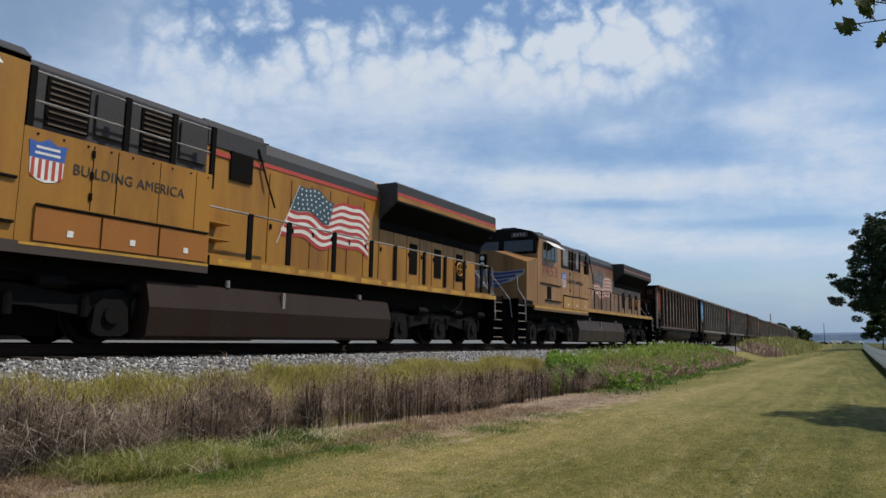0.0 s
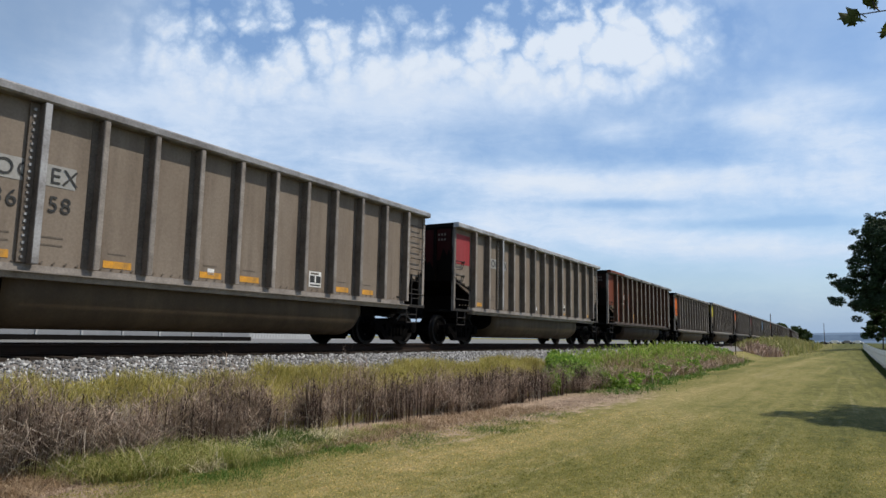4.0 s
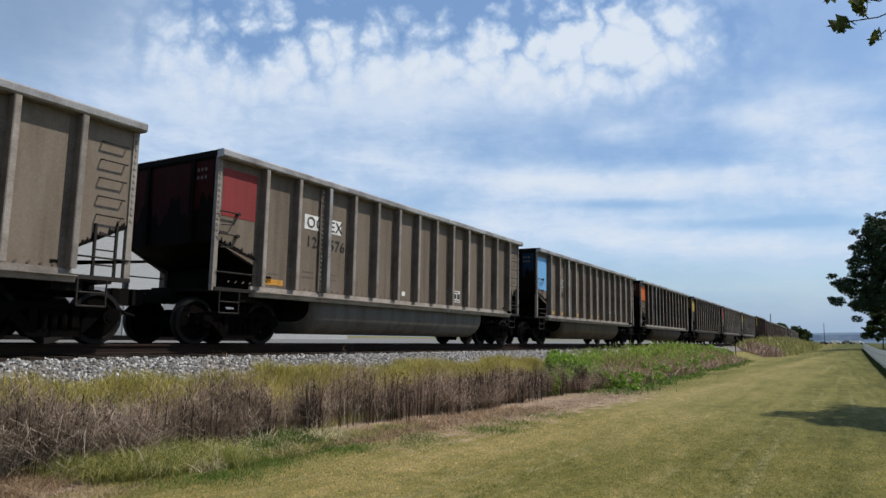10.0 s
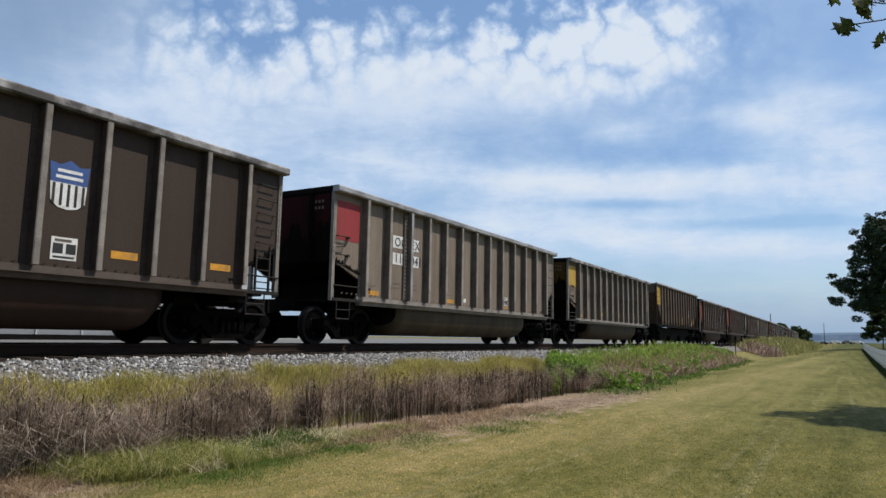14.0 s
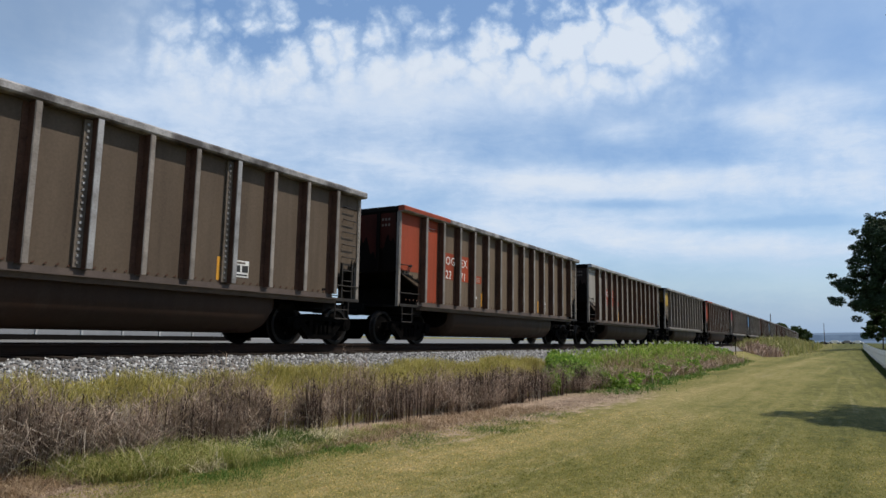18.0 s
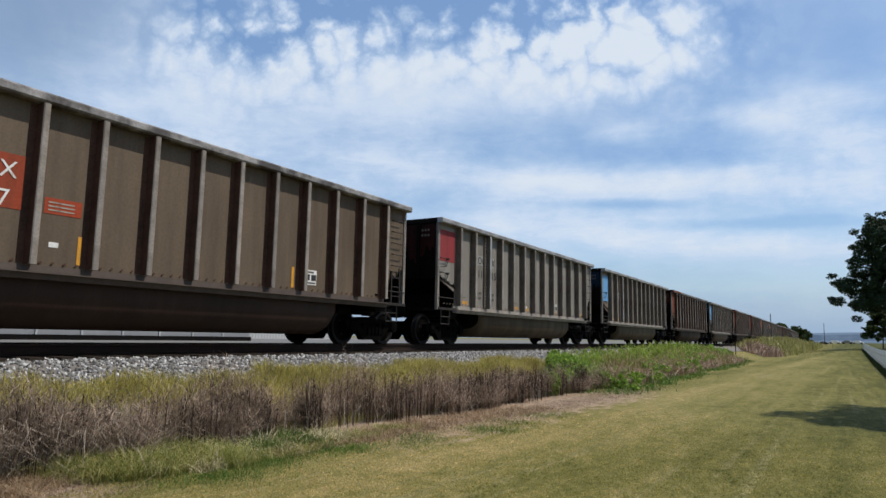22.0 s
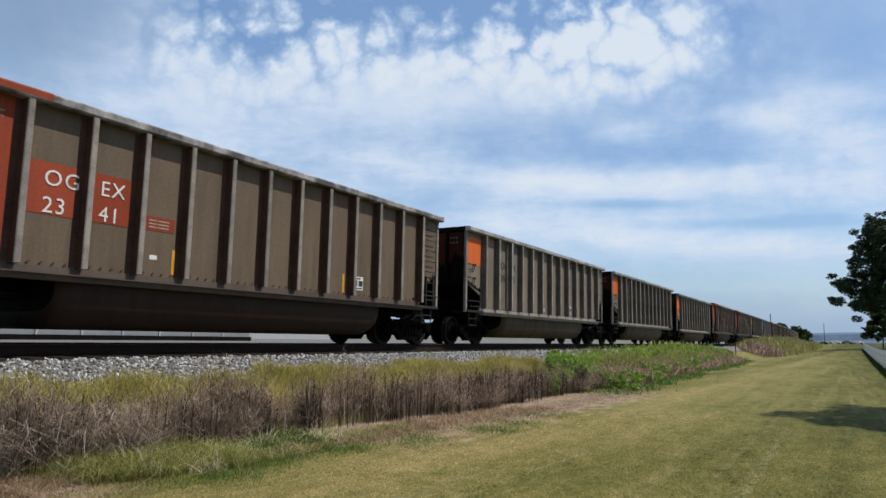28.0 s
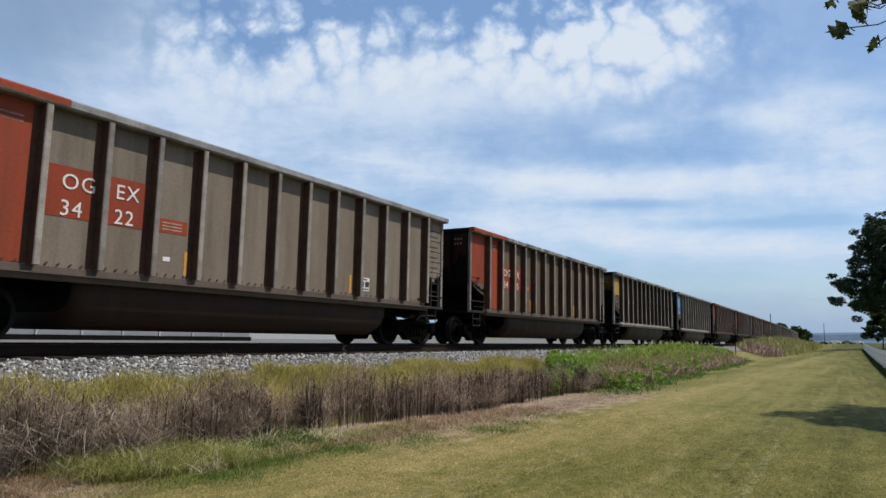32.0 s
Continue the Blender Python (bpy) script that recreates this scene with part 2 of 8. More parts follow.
# ---- ground ----
def grass_tone(n, l):
    """Colour of the mown field: greener and denser away from the line, darkened there for lens vignette too, drier
    towards it, with mowing bands along it.
    """
    g = n.new("ShaderNodeNewGeometry")
    s = n.new("ShaderNodeSeparateXYZ")
    l.new(g.outputs["Position"], s.inputs[0])
    broad = noise_tex(n, l, 0.55, 6.0, 0.62, stretch=(0.3, 1.0, 1.0))
    mid = noise_tex(n, l, 3.2, 7.0, 0.7, stretch=(0.55, 1.0, 1.0))
    band = noise_tex(n, l, 1.5, 3.0, 0.6, stretch=(0.03, 1.0, 1.0))
    thin = noise_tex(n, l, 1.0, 2.0, 0.5, stretch=(0.07, 4.5, 1.0))
    speck = noise_tex(n, l, 17.0, 6.0, 0.75)
    f = math_n(n, l, "ADD", math_n(n, l, "MULTIPLY", broad, 0.32), math_n(n, l, "MULTIPLY", mid, 0.32))
    f = math_n(n, l, "ADD", f, math_n(n, l, "MULTIPLY", band, 0.20))
    f = math_n(n, l, "ADD", f, math_n(n, l, "MULTIPLY", math_n(n, l, "SUBTRACT", speck, 0.23), 0.30))
    # moister, greener turf by the edge of the bank
    edge = n.new("ShaderNodeMapRange")
    edge.inputs[1].default_value, edge.inputs[2].default_value, edge.inputs[4].default_value = 4.7, 5.7, 0.11
    l.new(math_n(n, l, "ADD", s.outputs[1], math_n(n, l, "MULTIPLY", s.outputs[0], 0.03)), edge.inputs[0])
    f = math_n(n, l, "SUBTRACT", f, edge.outputs[0])
    # falls to the darkest stop at low y, the right-hand vignette included
    f = math_n(n, l, "ADD", f, math_n(n, l, "MULTIPLY", math_n(n, l, "MINIMUM", math_n(n, l, "SUBTRACT", s.outputs[1], 2.7), 2.9), 0.032))
    c = ramp(n, l, f, [(0.34, (0.064, 0.069, 0.019)), (0.45, (0.150, 0.138, 0.045)), (0.56, (0.240, 0.200, 0.085)), (0.66, (0.34, 0.262, 0.13))])
    wheel = ramp(n, l, math_n(n, l, "MULTIPLY", thin, ramp(n, l, mid, [(0.3, (0.8, 0.8, 0.8)), (0.7, (1.15, 1.15, 1.15))])), [(0.58, (0, 0, 0)), (0.72, (1, 1, 1))])
    c = mixc(n, l, math_n(n, l, "MULTIPLY", wheel, 0.4), c, (0.27, 0.235, 0.135))
    # dry wheel mark along the field
    rut = n.new("ShaderNodeMapRange")
    rut.interpolation_type = "SMOOTHSTEP"
    rut.inputs[1].default_value, rut.inputs[2].default_value = 0.10, 0.02
    l.new(math_n(n, l, "ABSOLUTE", math_n(n, l, "SUBTRACT", s.outputs[1], 0.93)), rut.inputs[0])
    rut_end = n.new("ShaderNodeMapRange")
    rut_end.inputs[1].default_value, rut_end.inputs[2].default_value, rut_end.inputs[3].default_value, rut_end.inputs[4].default_value = 9.0, 15.0, 0.42, 0.0
    l.new(s.outputs[0], rut_end.inputs[0])
    dash = ramp(n, l, speck, [(0.46, (0, 0, 0)), (0.60, (1, 1, 1))])
    c = mixc(n, l, math_n(n, l, "MULTIPLY", math_n(n, l, "MULTIPLY", rut.outputs[0], dash), rut_end.outputs[0]), c, (0.36, 0.33, 0.22))
    return c, s.outputs[0], s.outputs[1], mid


def lawn_blade_material():
    m, n, l, p = base_material("mown_grass_blades")
    c, X, Y, mid = grass_tone(n, l)
    g = n.new("ShaderNodeNewGeometry")
    c = mixc(n, l, 1.0, c, ramp(n, l, g.outputs["Random Per Island"], [(0.0, (1.15, 1.32, 0.92)), (0.5, (1.65, 1.68, 1.35)), (0.85, (2.3, 2.1, 1.9)), (1.0, (3.6, 3.1, 3.0))]), "MULTIPLY")
    l.new(c, p.inputs["Base Color"])
    p.inputs["Roughness"].default_value = 0.7
    p.inputs["Specular IOR Level"].default_value = 0.15
    t = n.new("ShaderNodeBsdfTranslucent")
    l.new(c, t.inputs[0])
    mx = n.new("ShaderNodeMixShader")
    mx.inputs[0].default_value = 0.5
    l.new(p.outputs[0], mx.inputs[1])
    l.new(t.outputs[0], mx.inputs[2])
    l.new(mx.outputs[0], n["Material Output"].inputs[0])
    return m


def ground_material():
    m, n, l, p = base_material("grassland")
    grass, X, Y, mid = grass_tone(n, l)
    fine = noise_tex(n, l, 45.0, 5.0, 0.75)
    clod = noise_tex(n, l, 9.0, 5.0, 0.7, stretch=(0.6, 1.0, 1.0))
    soil = ramp(n, l, mid, [(0.3, (0.19, 0.13, 0.092)), (0.5, (0.31, 0.225, 0.168)), (0.7, (0.44, 0.335, 0.26))])
    # bare strip between the mown grass and the weeds, with a ragged edge
    wob = math_n(n, l, "ADD", Y, math_n(n, l, "MULTIPLY", math_n(n, l, "SUBTRACT", mid, 0.5), 3.2))
    wob = math_n(n, l, "ADD", wob, math_n(n, l, "MULTIPLY", X, 0.055))
    inn = n.new("ShaderNodeMapRange")
    inn.inputs[1].default_value, inn.inputs[2].default_value = 5.25, 5.75
    l.new(wob, inn.inputs[0])
    along = n.new("ShaderNodeMapRange")
    along.inputs[1].default_value, along.inputs[2].default_value = 6.8, 8.6
    l.new(X, along.inputs[0])
    out = n.new("ShaderNodeMapRange")
    out.inputs[1].default_value, out.inputs[2].default_value = 20.5, 16.5
    l.new(X, out.inputs[0])
    far = n.new("ShaderNodeMapRange")
    far.inputs[1].default_value, far.inputs[2].default_value = 9.4, 9.0
    l.new(Y, far.inputs[0])
    mask = math_n(n, l, "MULTIPLY", math_n(n, l, "MULTIPLY", inn.outputs[0], along.outputs[0]),
                  math_n(n, l, "MULTIPLY", out.outputs[0], far.outputs[0]))
    corner = n.new("ShaderNodeMapRange")
    corner.inputs[1].default_value, corner.inputs[2].default_value = 4.6, 3.9
    l.new(math_n(n, l, "ADD", X, math_n(n, l, "MULTIPLY", math_n(n, l, "SUBTRACT", mid, 0.5), 1.5)), corner.inputs[0])
    c2 = n.new("ShaderNodeMapRange")
    c2.inputs[1].default_value, c2.inputs[2].default_value = 5.5, 5.9
    l.new(Y, c2.inputs[0])
    mask = math_n(n, l, "MAXIMUM", mask, math_n(n, l, "MULTIPLY", corner.outputs[0], c2.outputs[0]))
    col = mixc(n, l, mask, grass, soil)
    col = mixc(n, l, 1.0, col, ramp(n, l, fine, [(0.28, (0.55, 0.58, 0.52)), (0.72, (1.42, 1.40, 1.38))]), "MULTIPLY")
    col = mixc(n, l, 1.0, col, ramp(n, l, clod, [(0.3, (0.70, 0.73, 0.70)), (0.7, (1.18, 1.16, 1.14))]), "MULTIPLY")
    l.new(col, p.inputs["Base Color"])
    p.inputs["Roughness"].default_value = 0.95
    p.inputs["Specular IOR Level"].default_value = 0.1
    b = n.new("ShaderNodeBump")
    b.inputs["Strength"].default_value, b.inputs["Distance"].default_value = 0.6, 0.03
    l.new(fine, b.inputs["Height"])
    l.new(b.outputs[0], p.inputs["Normal"])
    return m


def build_ground():
    near = list(np.arange(-20, 40, 0.5)) + list(np.arange(40, 130, 2.0)) + list(np.arange(130, 520, 15.0)) + [560, 640, 760, 900, 1200, 1800, 2600, 3600, 4600]
    xs = np.array([-4600, -3000, -1800, -1000, -600, -300, -150, -80, -45, -30] + near)
    ys = np.array([-4500, -2500, -1200, -500, -200, -90, -45, -25, -16, -10, -7] + list(np.arange(-5, 17, 0.45)) + [18, 20, 24, 30, 40, 55, 80, 130, 220, 400, 800, 1600, 3000, 4500])
    gx, gy = np.meshgrid(xs, ys, indexing="ij")
    gz = ground_z(gx, gy)
    v = np.stack([gx, gy, gz], -1).reshape(-1, 3)
    ni, nj = gx.shape
    i, j = np.meshgrid(np.arange(ni - 1), np.arange(nj - 1), indexing="ij")
    a = (i * nj + j).ravel()
    q = np.stack([a, a + nj, a + nj + 1, a + 1], -1)
    me = raw_mesh("ground", v, q, ground_material())
    me.shade_smooth()
    tagged(new("ground", me), "mown yellow-green grass field with bare brown soil beside the railway bank", "grass field", kind="structure")


def build_track():
    # ballast bed following the curve
    xs = np.concatenate([np.arange(-620, -20, 20.0), np.arange(-20, 60, 1.0), np.arange(60, 940, 10.0)])
    prof = [(-2.75, 0.56), (-2.3, 0.72), (-1.55, 0.945), (-1.25, 0.985), (1.25, 0.985), (1.55, 0.97), (2.6, 0.97), (3.8, 0.95), (5.0, 0.80)]
    v, q = [], []
    for x in xs:
        for u, z in prof:
            v.append((x, track_y(x) + u, z))
    k = len(prof)
    for i in range(len(xs) - 1):
        for j in range(k - 1):
            a = i * k + j
            q.append((a, a + k, a + k + 1, a + 1))
    me = raw_mesh("ballast", v, q, surface("crushed_stone", (0.16, 0.145, 0.13), 0.95, 0.0, (0.06, 0.05, 0.045), 0.7, 5.0, 22.0, 0.9))
    ballast = tagged(new("ballast", me), "grey crushed-stone ballast shoulder of the railway line", "ballast", kind="structure")
    # loose stones on the near shoulder
    rng = np.random.default_rng(5)
    N = 18000
    x = np.concatenate([rng.uniform(2, 26, 14000), rng.uniform(26, 70, 4000)])
    u = rng.uniform(-2.62, -0.95, N)
    z = np.interp(u, [p[0] for p in prof], [p[1] for p in prof])
    yy = np.array([track_y(a) for a in x]) + u
    ico = bmesh.new()
    bmesh.ops.create_icosphere(ico, subdivisions=1, radius=1.0)
    bv = np.array([w.co for w in ico.verts])
    bf = np.array([[w.index for w in f.verts] for f in ico.faces])
    ico.free()
    size = rng.uniform(0.015, 0.036, N) * np.where(x > 26, 1.6, 1.0)
    jit = rng.uniform(0.7, 1.25, (N, len(bv), 1))
    squash = rng.uniform(0.6, 1.2, (N, 1, 3))
    ang = rng.uniform(0, 6.28, N)
    ca, sa = np.cos(ang), np.sin(ang)
    pts = bv[None] * jit * squash * size[:, None, None]
    px = pts[..., 0] * ca[:, None] - pts[..., 2] * sa[:, None]
    pz = pts[..., 0] * sa[:, None] + pts[..., 2] * ca[:, None]
    pts = np.stack([px + x[:, None], pts[..., 1] + yy[:, None], pz + z[:, None] + 0.006], -1).reshape(-1, 3)
    fs = (bf[None] + (np.arange(N) * len(bv))[:, None, None]).reshape(-1, 3)
    m, n, l, p = base_material("stone_chips")
    g = n.new("ShaderNodeNewGeometry")
    c = ramp(n, l, g.outputs["Random Per Island"], [(0.0, (0.032, 0.030, 0.029)), (0.40, (0.14, 0.136, 0.13)), (0.75, (0.32, 0.313, 0.30)), (1.0, (0.60, 0.59, 0.57))])
    l.new(mixc(n, l, 1.0, c, ramp(n, l, noise_tex(n, l, 60.0), [(0.3, (0.7, 0.7, 0.7)), (0.7, (1.2, 1.2, 1.2))]), "MULTIPLY"), p.inputs["Base Color"])
    p.inputs["Roughness"].default_value = 0.9
    st = part("ballast_stone", raw_mesh("ballast_stones", pts, fs, m), None)
    tagged(st, "loose angular grey stones lying on the ballast shoulder", "stones", kind="stuff")
    # rails: foot, web and head, the head's top polished
    prof_r = [(-0.07, 0.0), (0.07, 0.0), (0.07, 0.014), (0.010, 0.03), (0.010, 0.125), (0.036, 0.135), (0.036, 0.165), (0.028, 0.172),
              (-0.028, 0.172), (-0.036, 0.165), (-0.036, 0.135), (-0.010, 0.125), (-0.010, 0.03), (-0.07, 0.014)]
    k = len(prof_r)
    for side in (-0.753, 0.753):
        bm = bmesh.new()
        rows = [[bm.verts.new((x, track_y(x) + side + a, RAIL_Z - 0.172 + b)) for a, b in prof_r] for x in xs]
        for A, B in zip(rows, rows[1:]):
            for j in range(k):
                f = bm.faces.new((A[j], B[j], B[(j + 1) % k], A[(j + 1) % k]))
                f.material_index = 1 if j in (7, ) else 0
        bmesh.ops.recalc_face_normals(bm, faces=bm.faces[:])
        r = part("rail", bm, [M["rail_side"], M["rail_head"]])
        tagged(r, "rusty steel running rail with a polished head", "rail", group="rails of the line", kind="structure")
    # ties
    bm = bmesh.new()
    box(bm, -0.115, 0.115, -1.3, 1.3, -0.20, 0.0, 0.012)
    tie_bed = tagged(empty("railway_tie_row"), "dark creosoted timber railway ties set in ballast", "railway ties", kind="structure")
    tie = bpy.data.meshes.new("tie")
    bm.to_mesh(tie)
    bm.free()
    tie.materials.append(M["tie"])
    x = -3.0
    k = 0
    while k < 150:
        t = track_pose(x)
        place("tie", tie, tie_bed, t @ pose(0, 0.02 * math.sin(k * 7.3), -0.17 - 0.02, 0, 0, 0.8 * math.sin(k * 3.1)))
        x += 0.52
        k += 1
    # yard behind the line
    bm = bmesh.new()
    faces(bm, [(-80, 16.4, 0.835), (420, 27.6, 0.835), (420, 120, 0.835), (-80, 120, 0.835)], [(0, 1, 2, 3)])
    tagged(part("yard", bm, M["yard"]), "pale sunlit concrete yard behind the railway", "yard", kind="structure")


# ---- rolling stock ----
CAR_PITCH = 16.18
HALF = 7.205
SIDE = 1.56
PANEL = 1.37
# places of the side posts along a car: the usual kind, and the squat kind with narrower bays towards its ends
POSTS_USUAL = (-5.99, -4.98, -3.95, -2.97, -1.99, -1.0, 0.0, 0.99, 1.99, 3.0, 4.02, 5.08, 6.13)
POSTS_SQUAT = (-6.06, -5.16, -4.22, -3.27, -2.22, -1.16, -0.07, 1.01, 2.06, 3.13, 4.17, 5.11, 6.03)
LAYOUT = {"posts": POSTS_USUAL}
SQUAT = Matrix.Translation((0, 0, -0.056)) @ Matrix.Diagonal((1, 1, 0.978, 1))


def shared(name, bm, mats):
    me = bpy.data.meshes.new(name)
    bm.normal_update()
    bm.to_mesh(me)
    bm.free()
    for mt in mats if isinstance(mats, (list, tuple)) else [mats]:
        me.materials.append(mt)
    return me


def wheelset_mesh(r=0.457):
    bm = bmesh.new()
    for s in (-1, 1):
        y = 0.755 * s
        prof = [(0.10, y - 0.085 * s), (r * 0.45, y - 0.03 * s), (r * 0.82, y - 0.045 * s), (r + 0.026, y - 0.07 * s), (r + 0.026, y - 0.045 * s),
                (r + 0.002, y - 0.03 * s), (r, y + 0.065 * s), (r * 0.84, y + 0.07 * s), (r * 0.80, y + 0.03 * s), (r * 0.42, y + 0.05 * s), (0.10, y + 0.10 * s)]
        start = len(bm.faces)
        lathe_y(bm, prof, 28)
        bm.faces.ensure_lookup_table()
        for f in bm.faces[start:]:
            c = f.calc_center_median()
            rr = math.hypot(c.x, c.z)
            f.material_index = 1 if rr > r * 0.81 else 0
        for i in range(3):
            a = i * 2.094
            cyl(bm, (0.2 * math.cos(a), y + 0.05 * s, 0.2 * math.sin(a)), (0.2 * math.cos(a), y + 0.062 * s, 0.2 * math.sin(a)), 0.03, 8, mi=1)
    cyl(bm, (0, -1.02, 0), (0, 1.02, 0), 0.075, 12)
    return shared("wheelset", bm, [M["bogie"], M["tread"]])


def sideframe_mesh():
    """A cast three-piece bogie side frame with its window, springs and bearing adapters."""
    bm = bmesh.new()
    y0, y1 = -0.09, 0.09
    prism(bm, [(-1.12, 0.40), (-1.12, 0.60), (-0.62, 0.66), (0.62, 0.66), (1.12, 0.60), (1.12, 0.40), (0.72, 0.44), (0.45, 0.56), (-0.45, 0.56), (-0.72, 0.44)], y0, y1, "y")
    prism(bm, [(-0.74, 0.44), (-0.55, 0.50), (-0.30, 0.24), (0.30, 0.24), (0.55, 0.50), (0.74, 0.44), (0.40, 0.12), (-0.40, 0.12)], y0, y1, "y")
    for s in (-1, 1):
        box(bm, s * 0.34 - 0.06, s * 0.34 + 0.06, y0, y1, 0.20, 0.60)
        cyl(bm, (s * 0.89, -0.16, 0.457), (s * 0.89, 0.12, 0.457), 0.13, 14)
        cyl(bm, (s * 0.89, -0.175, 0.457), (s * 0.89, -0.16, 0.457), 0.07, 10)
        for k in range(3):
            cyl(bm, (-0.16 + 0.16 * k, s * 0.05, 0.24), (-0.16 + 0.16 * k, s * 0.05, 0.46), 0.06, 8)
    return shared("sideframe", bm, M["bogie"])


def coupler_mesh():
    bm = bmesh.new()
    box(bm, 0.0, 0.62, -0.09, 0.09, 0.79, 0.96, 0.02)
    prism(bm, [(0.55, -0.14), (0.66, -0.20), (0.86, -0.19), (0.90, -0.04), (0.80, 0.02), (0.86, 0.10), (0.84, 0.19), (0.60, 0.17)], 0.72, 1.03, "z")
    pipe(bm, [(0.1, -0.35, 0.92), (0.45, -0.36, 0.72), (0.72, -0.30, 0.56), (0.98, -0.22, 0.52)], 0.028)
    return shared("coupler", bm, M["steel_black"])


WHEELSET = wheelset_mesh()
SIDEFRAME = sideframe_mesh()
COUPLER = coupler_mesh()
WHEELS = []        # wheelsets, to be turned in motions()


def bogie(parent, x, name="bogie"):
    b = new(name)
    b.empty_display_size = 0.2
    b.parent = parent
    b.matrix_basis = pose(x, 0, 0)
    bm = bmesh.new()
    box(bm, -0.2, 0.2, -1.05, 1.05, 0.46, 0.72, 0.03)
    cyl(bm, (0, 0, 0.72), (0, 0, 0.80), 0.2, 12)
    part("bolster", bm, M["bogie"], b)
    bm = bmesh.new()
    for s in (-1, 1):
        box(bm, s * 0.36 - 0.04, s * 0.36 + 0.04, -0.72, 0.72, 0.26, 0.50)
    box(bm, -0.36, 0.36, -0.5, 0.5, 0.30, 0.62)
    part("brake_rigging", bm, M["steel_black"], b)
    for s in (-1, 1):
        place("sideframe", SIDEFRAME, b, pose(0, 1.02 * s, 0, 0, 0, 0 if s < 0 else 180))
        place("wheelset", WHEELSET, b, pose(0.89 * s, 0, 0.457))
    return b


def car_paint(name, col, dust, soot=0.5, spec=0.15):
    """Coal-car side sheet: paint dulled by dust, dark streaks running down, soot low down in blotches."""
    m, n, l, p = base_material(name)
    oi = n.new("ShaderNodeObjectInfo")
    tc = n.new("ShaderNodeTexCoord")
    add = n.new("ShaderNodeVectorMath")
    add.operation = "MULTIPLY_ADD"
    cmb = n.new("ShaderNodeCombineXYZ")
    l.new(oi.outputs["Random"], cmb.inputs[0])
    l.new(oi.outputs["Random"], cmb.inputs[2])
    l.new(cmb.outputs[0], add.inputs[0])
    add.inputs[1].default_value = (40, 40, 40)
    l.new(tc.outputs["Object"], add.inputs[2])

    def tex(scale, stretch, detail=5.0):
        mp = n.new("ShaderNodeMapping")
        mp.inputs["Scale"].default_value = stretch
        l.new(add.outputs[0], mp.inputs[0])
        t = n.new("ShaderNodeTexNoise")
        t.inputs["Scale"].default_value, t.inputs["Detail"].default_value, t.inputs["Roughness"].default_value = scale, detail, 0.62
        l.new(mp.outputs[0], t.inputs["Vector"])
        return t.outputs[0]
    broad = tex(0.7, (1, 1, 0.6))
    streak = tex(3.2, (1, 1, 0.10))
    fine = tex(22.0, (1, 1, 1), 4.0)
    c = mixc(n, l, ramp(n, l, broad, [(0.38, (0.15, 0.15, 0.15)), (0.68, (0.85, 0.85, 0.85))]), col, dust)
    c = mixc(n, l, math_n(n, l, "MULTIPLY", ramp(n, l, streak, [(0.46, (0, 0, 0)), (0.72, (1, 1, 1))]), soot), c, (0.05, 0.036, 0.026))
    c = mixc(n, l, 1.0, c, ramp(n, l, fine, [(0.25, (0.82, 0.82, 0.82)), (0.75, (1.12, 1.12, 1.12))]), "MULTIPLY")
    v = math_n(n, l, "ADD", math_n(n, l, "MULTIPLY", oi.outputs["Random"], 0.25), 0.88)
    cm = n.new("ShaderNodeCombineColor")
    for i in range(3):
        l.new(v, cm.inputs[i])
    c = mixc(n, l, 1.0, c, cm.outputs[0], "MULTIPLY")
    l.new(c, p.inputs["Base Color"])
    l.new(ramp(n, l, streak, [(0.3, (0.5, 0.5, 0.5)), (0.7, (0.75, 0.75, 0.75))]), p.inputs["Roughness"])
    p.inputs["Specular IOR Level"].default_value = spec
    b = n.new("ShaderNodeBump")
    b.inputs["Strength"].default_value, b.inputs["Distance"].default_value = 0.12, 0.02
    l.new(broad, b.inputs["Height"])
    l.new(b.outputs[0], p.inputs["Normal"])
    return m


PAINT = {
    "taupe": car_paint("taupe_dust_paint", (0.205, 0.168, 0.132), (0.155, 0.120, 0.090), 0.4),
    "brown": car_paint("brown_dust_paint", (0.152, 0.112, 0.077), (0.110, 0.081, 0.056), 0.4),
    "umber": car_paint("umber_dust_paint", (0.112, 0.083, 0.058), (0.085, 0.062, 0.044), 0.4),
    "dark": car_paint("dark_brown_paint", (0.050, 0.035, 0.027), (0.058, 0.041, 0.032), 0.4),
    "grey": car_paint("pale_grey_paint", (0.27, 0.25, 0.222), (0.20, 0.178, 0.152), 0.3),
    "pale": car_paint("pale_panel_paint", (0.33, 0.325, 0.305), (0.26, 0.25, 0.23), 0.15),
    "rust": car_paint("faded_rust_paint", (0.185, 0.042, 0.018), (0.11, 0.042, 0.025), 0.4),
    "red": car_paint("faded_red_paint", (0.30, 0.050, 0.020), (0.22, 0.048, 0.024), 0.3),
    "orange": car_paint("orange_panel_paint", (0.62, 0.125, 0.022), (0.48, 0.11, 0.025), 0.15),
    "blue": car_paint("sky_blue_panel_paint", (0.15, 0.36, 0.64), (0.13, 0.30, 0.52), 0.2),
    "yellow": car_paint("yellow_panel_paint", (0.44, 0.28, 0.055), (0.35, 0.23, 0.055), 0.25),
    "lime": car_paint("lime_yellow_panel_paint", (0.46, 0.39, 0.03), (0.36, 0.30, 0.035), 0.25),
    "crimson": car_paint("crimson_panel_paint", (0.30, 0.040, 0.045), (0.22, 0.042, 0.042), 0.25),
}
